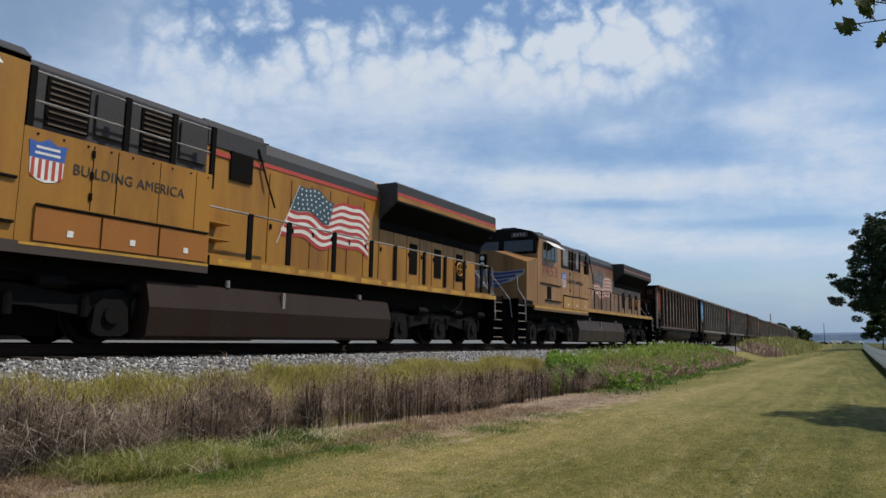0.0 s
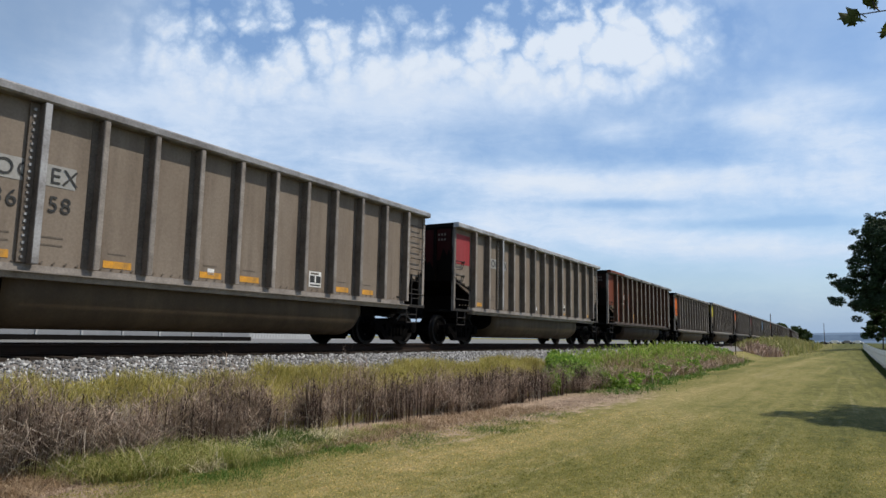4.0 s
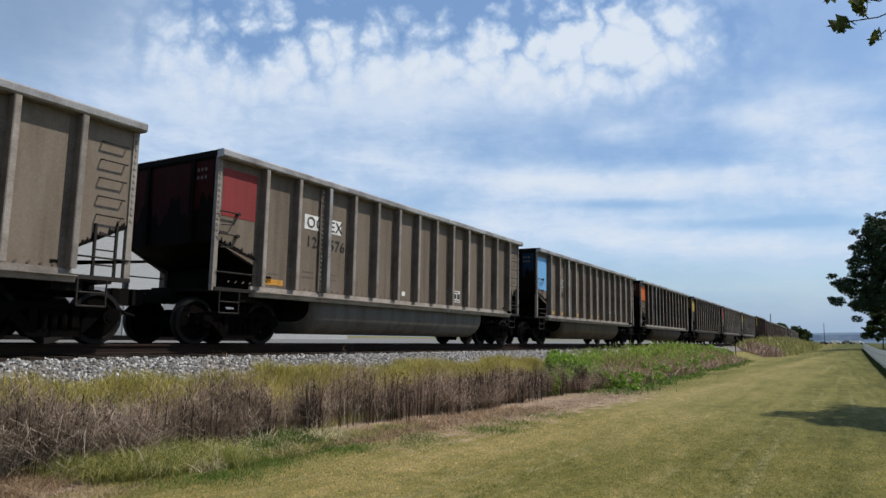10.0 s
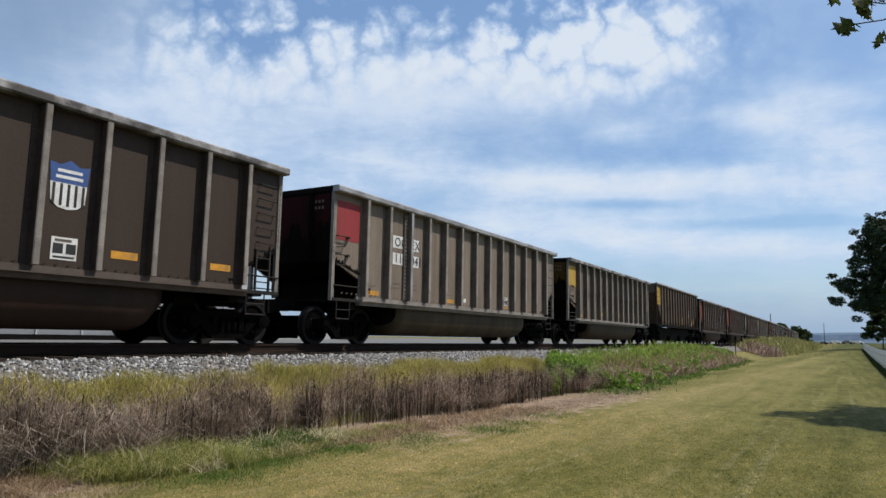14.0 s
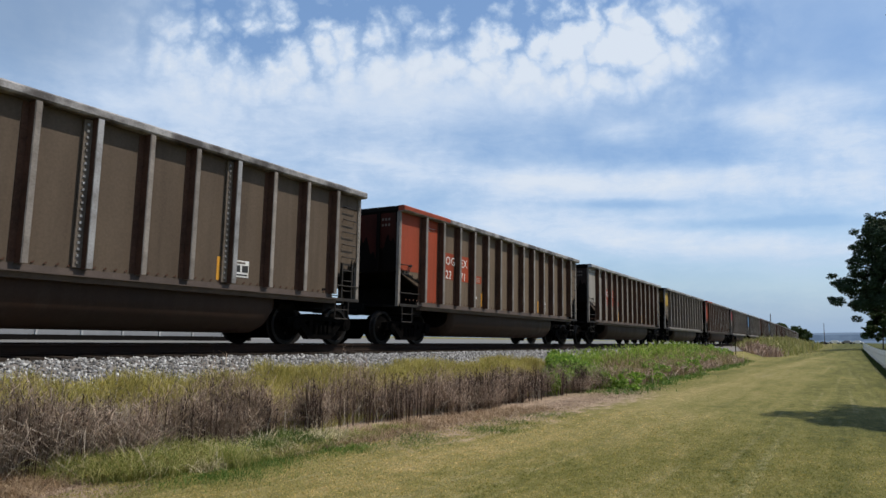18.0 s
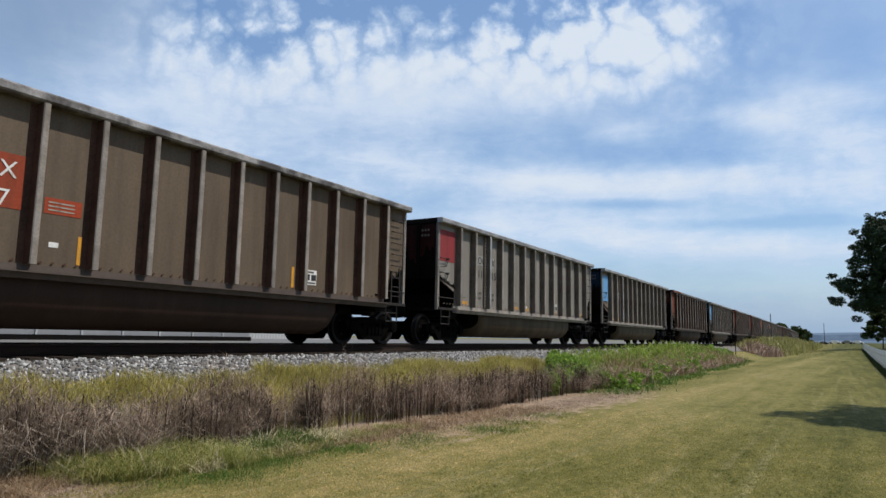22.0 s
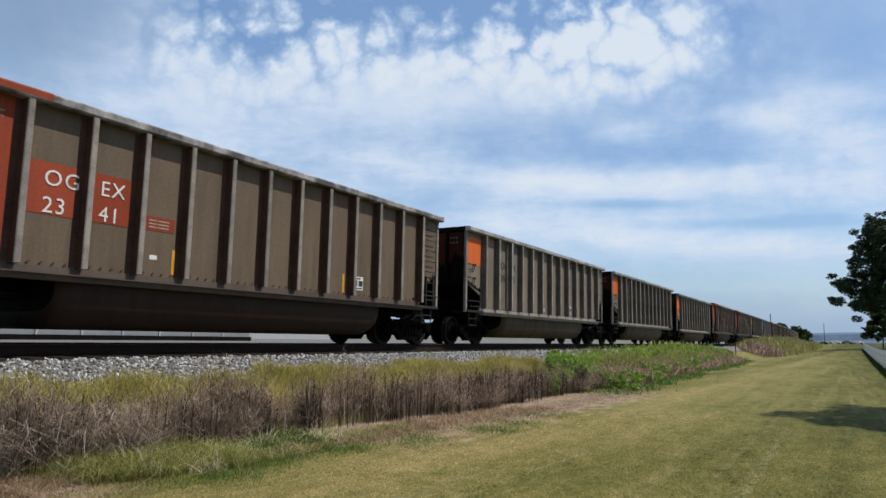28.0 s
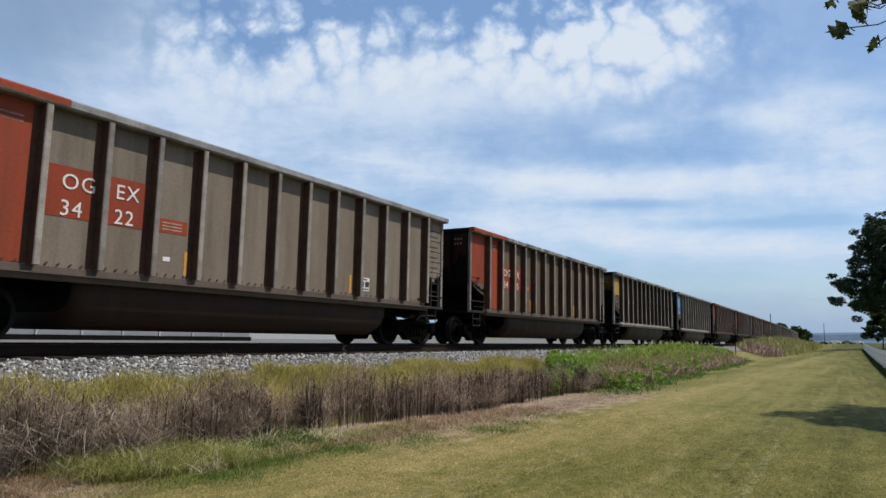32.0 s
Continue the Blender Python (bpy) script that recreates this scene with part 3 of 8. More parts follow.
# car ends: soot, and the shade they stand in, both put into the colour
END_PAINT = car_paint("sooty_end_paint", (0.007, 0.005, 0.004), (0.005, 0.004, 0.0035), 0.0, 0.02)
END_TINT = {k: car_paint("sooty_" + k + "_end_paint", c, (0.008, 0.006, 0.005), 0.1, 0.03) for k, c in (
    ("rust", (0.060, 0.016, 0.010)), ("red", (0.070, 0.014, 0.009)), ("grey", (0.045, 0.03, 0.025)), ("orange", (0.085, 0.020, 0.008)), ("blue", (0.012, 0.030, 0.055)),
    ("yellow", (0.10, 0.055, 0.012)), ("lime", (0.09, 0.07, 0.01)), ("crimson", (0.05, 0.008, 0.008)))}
TUB_PAINT = car_paint("rusty_tub_paint", (0.092, 0.066, 0.039), (0.046, 0.032, 0.020), 0.5)
TUB_BROWN = car_paint("brown_tub_paint", (0.054, 0.034, 0.020), (0.030, 0.020, 0.013), 0.5)
TUB_DARK = car_paint("dark_rusty_tub_paint", (0.036, 0.019, 0.012), (0.022, 0.013, 0.009), 0.5)
TUB_GREY = car_paint("grey_tub_paint", (0.15, 0.14, 0.125), (0.09, 0.082, 0.072), 0.5)

# side sheet outline along the car: the ends are cut away under a slope
OUT = [(-HALF + 0.02, 3.76), (-HALF + 0.02, 2.02), (-6.12, 1.74), (-6.12, 1.10), (6.20, 1.10), (6.20, 1.52), (HALF - 0.02, 2.02), (HALF - 0.02, 3.76)]


def post_x(i):
    return LAYOUT["posts"][i]


def gondola_meshes():
    g = {}
    # one side sheet with its folded floor lip (near side, facing -y)
    bm = bmesh.new()
    prism(bm, OUT, -PANEL, -PANEL + 0.025, "y")
    g["side_sheet"] = bm
    bm = bmesh.new()      # end plate folded into the slope sheet
    prism(bm, [(HALF, 3.76), (HALF, 2.0), (6.12, 1.60), (6.12, 1.10), (6.09, 1.10), (6.09, 1.64), (HALF - 0.03, 2.03), (HALF - 0.03, 3.76)], -PANEL + 0.02, PANEL - 0.02, "y")
    g["end_sheet"] = bm
    bm = bmesh.new()
    box(bm, HALF, HALF + 0.06, -0.05, 0.05, 2.05, 3.70)
    g["end_rib"] = bm
    bm = bmesh.new()
    box(bm, -6.1, 6.1, -PANEL + 0.03, PANEL - 0.03, 1.12, 1.16)
    g["floor_sheet"] = bm
    bm = bmesh.new()      # hat-section side post
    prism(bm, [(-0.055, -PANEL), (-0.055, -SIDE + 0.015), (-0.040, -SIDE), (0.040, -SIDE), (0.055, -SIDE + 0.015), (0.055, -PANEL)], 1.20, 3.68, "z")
    # flanks, and the bolted flange below, take the shade-darkened second slot
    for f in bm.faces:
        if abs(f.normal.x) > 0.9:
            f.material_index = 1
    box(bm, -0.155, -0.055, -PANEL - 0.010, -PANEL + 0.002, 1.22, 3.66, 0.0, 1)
    for k in range(11):
        box(bm, -0.120, -0.085, -PANEL - 0.022, -PANEL - 0.008, 1.36 + k * 0.215, 1.395 + k * 0.215, 0.0, 1)
    for k in range(4):        # bolts along the foot of the bay
        x = -0.82 + 0.19 * k
        prism(bm, [(x, 1.235), (x + 0.022, 1.225), (x + 0.062, 1.262), (x + 0.040, 1.272)], -PANEL - 0.016, -PANEL - 0.002, "y", 1)
    g["side_post"] = bm
    bm = bmesh.new()      # bolted doubling strip beside a renewed post, and the post's bright face
    box(bm, -0.20, -0.06, -PANEL - 0.055, -PANEL - 0.012, 1.22, 3.66)
    for k in range(22):
        box(bm, -0.155, -0.115, -PANEL - 0.072, -PANEL - 0.055, 1.28 + k * 0.108, 1.32 + k * 0.108, 0.0, 1)
    box(bm, -0.050, 0.050, -SIDE - 0.006, -SIDE - 0.001, 1.21, 3.68, 0.0, 1)
    g["bolted_strip"] = bm
    bm = bmesh.new()      # top chord, a box section with rounded edges
    box(bm, -HALF - 0.03, HALF + 0.03, -SIDE - 0.01, -PANEL + 0.04, 3.69, 3.85, 0.03)
    g["top_chord"] = bm
    bm = bmesh.new()
    box(bm, -0.08, 0.08, -PANEL, PANEL, 3.69, 3.85, 0.03)
    g["end_chord"] = bm
    bm = bmesh.new()      # side sill, an angle with a lip
    prism(bm, [(-SIDE - 0.015, 1.07), (-SIDE - 0.015, 1.09), (-PANEL - 0.03, 1.10), (-PANEL - 0.02, 1.20), (-PANEL + 0.03, 1.20), (-PANEL + 0.05, 0.98), (-SIDE + 0.06, 0.98), (-SIDE + 0.04, 1.07)], -6.2, 6.2, "x")
    g["side_sill"] = bm
    bm = bmesh.new()      # round-bottomed tub between the bogies
    half = [(1.36, 0.98), (1.36, 0.86)] + [(0.82 + 0.54 * math.cos(a * math.pi / 14), 0.76 - 0.525 * math.sin(a * math.pi / 14)) for a in range(8)]
    prof = [(-y, z) for y, z in half] + half[::-1]
    ring = []
    for x, k in ((-4.22, 0.62), (-4.12, 0.9), (-3.98, 1.0), (4.05, 1.0), (4.25, 0.9), (4.45, 0.62)):
        ring.append([bm.verts.new((x, y * (0.75 + 0.25 * k), 0.98 - (0.98 - z) * k)) for y, z in prof])
    for A, B in zip(ring, ring[1:]):
        for j in range(len(prof) - 1):
            bm.faces.new((A[j], A[j + 1], B[j + 1], B[j])).smooth = True
    for R in (ring[0], ring[-1]):
        bm.faces.new(R).material_index = 1
    bmesh.ops.recalc_face_normals(bm, faces=bm.faces[:])
    g["tub"] = bm
    bm = bmesh.new()      # underframe: centre sill, bolsters, end platform
    box(bm, -7.3, 7.3, -0.28, 0.28, 0.82, 1.12)
    for s in (-1, 1):
        box(bm, s * 6.17 - 0.25, s * 6.17 + 0.25, -1.35, 1.35, 0.86, 1.10)
        box(bm, min(s * 6.2, s * 7.22), max(s * 6.2, s * 7.22), -0.9, 0.9, 1.04, 1.10)
    g["underframe"] = bm
    bm = bmesh.new()      # corner post with its row of bolts
    box(bm, -0.05, 0.05, -PANEL - 0.03, -PANEL + 0.06, 1.05, 3.70)
    for k in range(14):
        box(bm, -0.02, 0.02, -PANEL - 0.045, -PANEL - 0.03, 2.1 + k * 0.115, 2.14 + k * 0.115)
    g["corner_post"] = bm
    bm = bmesh.new()      # end step: sill plate, rail and stirrup
    box(bm, -0.5, 0.55, -PANEL - 0.06, -PANEL + 0.10, 1.05, 1.12)
    cyl(bm, (-0.48, -PANEL - 0.05, 1.42), (0.52, -PANEL - 0.05, 1.42), 0.016, 6)
    pipe(bm, [(-0.36, -PANEL - 0.05, 1.06), (-0.36, -PANEL - 0.05, 0.62), (0.14, -PANEL - 0.05, 0.62), (0.14, -PANEL - 0.05, 1.06)], 0.016)
    pipe(bm, [(-0.36, -PANEL - 0.05, 0.84), (0.14, -PANEL - 0.05, 0.84)], 0.014)
    g["end_step"] = bm
    rag = random.Random(8)
    for key, x0, z0, x1, z1 in (("soot_front", -HALF + 0.12, 2.01, -6.09, 1.76), ("soot_rear", 6.19, 1.53, HALF - 0.10, 1.99)):
        bm = bmesh.new()      # ragged soot along the slope of the open corner
        for k in range(22):
            f, f2 = k / 22, (k + 1.25) / 22
            h = rag.uniform(0.02, 0.13) * (1.5 if k % 5 == 2 else 1.0)
            xa, xb, za, zb = x0 + (x1 - x0) * f, x0 + (x1 - x0) * f2, z0 + (z1 - z0) * f, z0 + (z1 - z0) * f2
            prism(bm, [(xa, za - 0.02), (xb, zb - 0.02), (xb - 0.01, zb + h * 0.7), (0.5 * (xa + xb), 0.5 * (za + zb) + h), (xa + 0.008, za + h * 0.6)], -PANEL - 0.012 - 0.0002 * (k % 4), -PANEL - 0.004, "y")
        g[key] = bm
    bm = bmesh.new()      # bent grab rod with its bracket
    pipe(bm, [(0.0, -PANEL, 0.0), (0.0, -PANEL - 0.09, 0.0), (0.44, -PANEL - 0.09, 0.0), (0.30, -PANEL - 0.09, -0.24), (0.02, -PANEL - 0.07, -0.27)], 0.013)
    box(bm, 0.42, 0.48, -PANEL - 0.10, -PANEL, -0.03, 0.03)
    g["grab_iron"] = bm
    bm = bmesh.new()      # one bent-rod rung
    pipe(bm, [(-0.24, -PANEL, 0.02), (-0.24, -PANEL - 0.085, 0.0), (0.20, -PANEL - 0.085, -0.0), (0.20, -PANEL, 0.02)], 0.012)
    g["rung"] = bm
    bm = bmesh.new()      # open lower ladder of the rear end
    for x in (-0.22, 0.16):
        box(bm, x - 0.02, x + 0.02, -PANEL - 0.05, -PANEL - 0.01, 1.05, 1.98)
    for k in range(3):
        cyl(bm, (-0.22, -PANEL - 0.04, 1.30 + k * 0.25), (0.16, -PANEL - 0.04, 1.30 + k * 0.25), 0.013, 6)
    g["lower_ladder"] = bm
    bm = bmesh.new()      # brake cylinder, reservoir and rods by the bogie
    cyl(bm, (5.0, -0.75, 0.86), (5.5, -0.75, 0.86), 0.13, 12)
    cyl(bm, (4.62, 0.5, 0.84), (5.4, 0.5, 0.84), 0.17, 12)
    pipe(bm, [(-6.0, -0.5, 0.70), (6.0, -0.5, 0.70)], 0.02)
    g["brake_gear"] = bm
    return g


G = gondola_meshes()
for _k in list(G):
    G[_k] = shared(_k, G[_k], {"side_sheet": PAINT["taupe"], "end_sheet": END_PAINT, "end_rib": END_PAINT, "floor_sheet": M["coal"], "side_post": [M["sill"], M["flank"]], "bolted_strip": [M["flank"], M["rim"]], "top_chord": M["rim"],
                               "end_chord": M["steel_black"], "side_sill": M["sill"], "tub": [TUB_PAINT, M["steel_black"]], "corner_post": M["sill"], "end_step": M["ladder"],
                               "rung": M["ladder"], "grab_iron": M["ladder"], "soot_front": M["steel_black"], "soot_rear": M["steel_black"], "lower_ladder": M["ladder"]}.get(_k, M["steel_black"]))
SHEETS = {k: None for k in PAINT}
for _k in PAINT:
    me_ = G["side_sheet"].copy()
    me_.name = "side_sheet_" + _k
    me_.materials[0] = PAINT[_k]
    SHEETS[_k] = me_
PATCH = {}


def patch(parent, x0, x1, z0, z1, material, name, y=-PANEL - 0.004, label=""):
    """A painted rectangle laid on the side sheet."""
    key = (round(x1 - x0, 3), round(z1 - z0, 3), material.name, name)
    if key not in PATCH:
        bm = bmesh.new()
        box(bm, 0, x1 - x0, -0.002, 0.002, 0, z1 - z0)
        PATCH[key] = shared(name, bm, material)
    return place(name, PATCH[key], parent, pose(x0, y, z0), label)


LETTER = {}


def lettering(parent, text, x, z, size, material, y=-PANEL - 0.014):
    key = (text, size, material.name)
    if key not in LETTER:
        LETTER[key] = letters(text, size, material, "lettering", 1.12)
    return place("lettering", LETTER[key], parent, pose(x, y, z))


def gondola_base(paint, tub=None, bars=(), rim=None, flank=None):
    """A bathtub coal gondola; paint names the side sheets."""
    car = empty("coal_gondola")
    for s in (-1, 1):
        turn = pose(0, 0, 0, 0, 0, 0 if s < 0 else 180)
        place("side_sheet", SHEETS[paint], car, turn)
        c = place("top_chord", G["top_chord"], car, turn)
        if rim is not None:
            c.material_slots[0].link = "OBJECT"
            c.material_slots[0].material = rim
        c = place("side_sill", G["side_sill"], car, turn)
        if tub is TUB_DARK:
            c.material_slots[0].link = "OBJECT"
            c.material_slots[0].material = M["sill_rust"]
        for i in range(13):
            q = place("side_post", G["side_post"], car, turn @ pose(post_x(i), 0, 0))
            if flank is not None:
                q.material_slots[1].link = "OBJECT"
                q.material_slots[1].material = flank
        for e in (-1, 1):
            place("corner_post", G["corner_post"], car, turn @ pose(e * (HALF - 0.05), 0, 0))
            place("end_step", G["end_step"], car, turn @ pose(e * (HALF - 0.55), 0, 0))
    for e in (-1, 1):
        place("end_chord", G["end_chord"], car, pose(e * (HALF - 0.04), 0, 0))
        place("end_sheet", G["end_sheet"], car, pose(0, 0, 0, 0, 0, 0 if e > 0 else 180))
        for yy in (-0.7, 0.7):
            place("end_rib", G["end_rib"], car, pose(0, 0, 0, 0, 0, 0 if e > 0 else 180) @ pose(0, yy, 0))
        place("coupler", COUPLER, car, pose(e * 7.2, 0, 0, 0, 0, 0 if e > 0 else 180))
        bogie(car, e * 6.17)
    place("floor_sheet", G["floor_sheet"], car)
    place("underframe", G["underframe"], car)
    place("brake_gear", G["brake_gear"], car)
    t = place("tub", G["tub"], car)
    if tub is not None:
        t.material_slots[0].link = "OBJECT"
        t.material_slots[0].material = tub
    for k in range(5):
        place("rung", G["rung"], car, pose(HALF - 0.42, 0, 2.12 + k * 0.31))
        place("rung", G["rung"], car, pose(0, 0, 0, 0, 0, 180) @ pose(HALF - 0.42, 0, 2.12 + k * 0.31))
    place("lower_ladder", G["lower_ladder"], car, pose(HALF - 0.45, 0, 0))
    for a in bars:
        place("bolted_strip", G["bolted_strip"], car, pose(post_x(a), 0, 0))
    return car


def data_box(car, x, z, w=0.42, h=0.34):
    """White-framed data plate with dark cells (too small to read: plain bars)."""
    patch(car, x, x + w, z, z + h, M["white"], "data_plate")
    for a in (0, 1):
        patch(car, x + 0.03 + a * w / 2, x + w / 2 - 0.02 + a * w / 2, z + 0.10, z + h - 0.10, M["dark_letter"], "plate_cell", -PANEL - 0.008)
    patch(car, x + 0.05, x + w - 0.10, z + h - 0.07, z + h - 0.03, M["flank"], "plate_cell", -PANEL - 0.008)
    patch(car, x + 0.04, x + w - 0.04, z + 0.03, z + 0.06, M["dark_letter"], "plate_cell", -PANEL - 0.008)


def car_shield(car, x, z):
    """Shield emblem: a blue crest with two pale bars over a striped field."""
    if "shield" not in PATCH:
        bm = bmesh.new()
        prism(bm, [(-0.30, 0.42), (-0.33, 0.74), (-0.16, 0.71), (0.0, 0.80), (0.16, 0.71), (0.33, 0.74), (0.30, 0.42)], -PANEL - 0.010, -PANEL - 0.004, "y")
        crest = shared("shield_top", bm, M["shield_blue"])
        bm = bmesh.new()
        prism(bm, [(-0.30, 0.42), (-0.28, 0.13), (-0.16, 0.03), (0.0, 0.0), (0.16, 0.03), (0.28, 0.13), (0.30, 0.42)], -PANEL - 0.010, -PANEL - 0.004, "y")
        field = shared("shield_field", bm, M["white"])
        bm = bmesh.new()
        for k in range(5):
            u = -0.24 + k * 0.12
            box(bm, u - 0.022, u + 0.022, -PANEL - 0.015, -PANEL - 0.010, 0.05 + 0.6 * u * u, 0.41)
        stripe = shared("shield_stripe", bm, M["dark_letter"])
        bm = bmesh.new()
        box(bm, -0.20, 0.20, -PANEL - 0.015, -PANEL - 0.010, 0.59, 0.64)
        box(bm, -0.22, 0.22, -PANEL - 0.015, -PANEL - 0.010, 0.49, 0.54)
        PATCH["shield"] = (crest, field, stripe, shared("shield_bar", bm, M["white"]))
    for me in PATCH["shield"]:
        place(me.name.split(".")[0], me, car, pose(x, 0, z))


def lime_streaks(car, bays):
    """Pale runs of lime down the lower sheets, wide and ragged at the foot."""
    for k, b in enumerate(bays):
        bm = bmesh.new()
        x, w, h = post_x(b) + 0.10 + 0.06 * (k % 3), 0.20 + 0.07 * (k % 2), 0.55 + 0.13 * (k % 3)
        for j, (g, f) in enumerate(((1.0, 0.45), (0.72, 0.75), (0.42, 1.0))):
            u = x + 0.5 * w * (1 - f) * (0.6 + 0.5 * (k % 2))
            prof = [(u, 1.21), (u + w * f, 1.21), (u + w * f * 0.97, 1.21 + h * g * 0.55), (u + w * f * 0.78, 1.21 + h * g * 0.9), (u + w * f * 0.55, 1.21 + h * g), (u + w * f * 0.25, 1.21 + h * g * 0.86), (u + w * f * 0.05, 1.21 + h * g * 0.5)]
            prism(bm, prof, -PANEL - 0.007 - 0.0008 * j, -PANEL - 0.003, "y")
        part("lime_stain", bm, M["stain"], car)


def build_gondola(style, front, paint, mark, number, colour="dark_letter", back="", amber=(), tub="", bars=None, grey=()):
    squat = front == "orange_tall"
    LAYOUT["posts"] = POSTS_SQUAT if squat else POSTS_USUAL
    tubs = {"grey": TUB_GREY, "": TUB_DARK if style == "rust" or paint in ("dark", "umber") else TUB_BROWN if front == "yellow" or paint == "brown" else None}
    car = gondola_base(paint, tubs.get(tub), bars if bars is not None else (() if style == "rust" or front in ("orange_tall", "yellow") else (2, )), M["sill_rust"] if number == "2386" else M["rim_dark"] if (style == "rust" and paint in ("brown", "umber")) or front in ("orange_tall", "yellow") else None,
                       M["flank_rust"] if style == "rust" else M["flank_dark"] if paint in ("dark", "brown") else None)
    e0 = -HALF + 0.11
    if style == "rust":
        patch(car, e0, post_x(0) - 0.056, 2.05, 3.68, PAINT[front], "painted_panel", label="faded red end panel")
        patch(car, post_x(0) + 0.056, post_x(1) - 0.056, 1.22, 3.68, PAINT[front], "painted_panel", label="faded red side panel")
        if front in ("red", "rust") and paint != "umber":
            key = "rim " + front
            if key not in PATCH:
                bm = bmesh.new()
                box(bm, -HALF - 0.032, post_x(1) + 0.3, -SIDE - 0.013, -PANEL + 0.02, 3.70, 3.853, 0.03)
                PATCH[key] = shared("painted_rim", bm, PAINT[front])
            place("painted_rim", PATCH[key], car, label="top rim painted " + ("red" if front == "red" else "rust red"))
        if back:
            patch(car, post_x(1) + 0.06, post_x(2) - 0.06, 2.0, 2.82, PAINT[back], "number_panel")
            patch(car, post_x(2) + 0.06, post_x(3) - 0.06, 2.0, 2.82, PAINT[back], "number_panel")
        patch(car, post_x(3) + 0.18, post_x(3) + 0.78, 2.02, 2.27, PAINT["red"], "notice_panel", label="small red notice panel")
        for z in (2.07, 2.13, 2.19):
            patch(car, post_x(3) + 0.24, post_x(3) + 0.66, z, z + 0.022, M["stain"], "stencil_bar", -PANEL - 0.009)
        patch(car, post_x(0) + 0.25, post_x(0) + 0.72, 3.34, 3.37, M["white"], "stencil_bar")
        patch(car, post_x(0) + 0.25, post_x(0) + 0.72, 3.42, 3.45, M["white"], "stencil_bar")
        patch(car, post_x(0) + 0.02 + 0.05, post_x(0) + 0.16, 1.45, 2.2, M["amber"], "reflector_strip")
        patch(car, post_x(3) + 0.76, post_x(3) + 0.86, 1.26, 1.72, M["amber"], "reflector_strip")
        patch(car, post_x(8) + 0.72, post_x(8) + 0.80, 1.26, 1.72, M["amber"], "reflector_strip")
        patch(car, post_x(3) + 0.30, post_x(3) + 0.45, 1.50, 1.58, M["white"], "small_plate")
        data_box(car, post_x(9) + 0.12, 1.36)
    else:
        z0 = {"orange": 2.62, "orange_tall": 2.18, "blue": 2.18, "yellow": 2.60, "lime": 2.55, "crimson": 2.55}[front]
        pn = PAINT[front.replace("_tall", "")]
        patch(car, e0 + 0.05, post_x(0) - 0.12, z0, 3.52, pn, "painted_panel", label=front.replace("_tall", "") + " painted end panel")
        patch(car, post_x(0) + 0.20, post_x(0) + 0.38, 1.30, 1.44, M["steel_black"], "small_plate")
        patch(car, post_x(5) + 0.40, post_x(5) + 0.56, 1.34, 1.46, M["white"], "small_plate")
        data_box(car, post_x(8) + 0.30, 1.32, 0.42, 0.36)
        if front == "yellow":
            for b in (3, 6, 9, 11):
                patch(car, post_x(b) + 0.30, post_x(b) + 0.80, 1.44, 1.57, M["amber"], "reflector_strip")
        if front == "orange":
            patch(car, post_x(0) + 0.10, post_x(0) + 0.19, 1.27, 2.02, M["amber"], "reflector_strip")
            patch(car, post_x(3) + 0.36, post_x(3) + 0.43, 1.27, 1.66, M["amber"], "reflector_strip")
            patch(car, post_x(9) + 0.36, post_x(9) + 0.43, 1.27, 1.66, M["amber"], "reflector_strip")
        if paint == "grey":
            for b in range(12):
                patch(car, post_x(b) + 0.06, post_x(b + 1) - 0.16, 1.205, 1.29, M["sill"], "kick_strip")
        if front == "orange_tall" or number == "11115":
            lettering(car, "LD LMT", post_x(1) + 0.21, 1.66, 0.13, M["dark_letter"])
            lettering(car, "LT WT", post_x(1) + 0.26, 1.49, 0.13, M["dark_letter"])
            if number == "11115":
                lettering(car, "244500", post_x(2) + 0.18, 1.66, 0.13, M["dark_letter"])
                lettering(car, "41500", post_x(2) + 0.24, 1.49, 0.13, M["dark_letter"])
            for z in (1.68, 1.50) if number != "11115" else ():
                for q in range(5):
                    patch(car, post_x(2) + 0.20 + q * 0.075, post_x(2) + 0.25 + q * 0.075, z, z + 0.075, M["flank"], "stencil_bar")
        else:
            for z in (1.52, 1.64):
                patch(car, post_x(1) + 0.34, post_x(1) + 0.72, z, z + 0.025, M["flank"], "stencil_bar")
                patch(car, post_x(2) + 0.12, post_x(2) + 0.50, z, z + 0.025, M["flank"], "stencil_bar")
        lz = 2.45 if front in ("blue", "orange_tall") else 2.64
        if front == "yellow":
            car_shield(car, post_x(8) + 0.50, 2.12)
        if back:
            patch(car, post_x(1) + 0.34, post_x(2) - 0.06, lz, lz + 0.34, PAINT[back] if back in PAINT else M["white"], "number_panel")
            patch(car, post_x(2) + 0.06, post_x(2) + 0.62, lz, lz + 0.34, PAINT[back] if back in PAINT else M["white"], "number_panel")
            if number == "11041":
                patch(car, post_x(1) + 0.34, post_x(2) - 0.06, lz - 0.46, lz - 0.14, M["white"], "number_panel")
                patch(car, post_x(2) + 0.06, post_x(2) + 0.62, lz - 0.46, lz - 0.14, M["white"], "number_panel")
    for b in amber if front != "yellow" else (0, ):
        patch(car, post_x(b) + 0.22, post_x(b) + 0.74, 1.27, 1.39, M["amber"], "reflector_strip")
        if b not in (1, 2) or front != "orange_tall":
            patch(car, post_x(b) + 0.30, post_x(b) + 0.62, 1.50, 1.52, M["flank"], "stencil_bar")
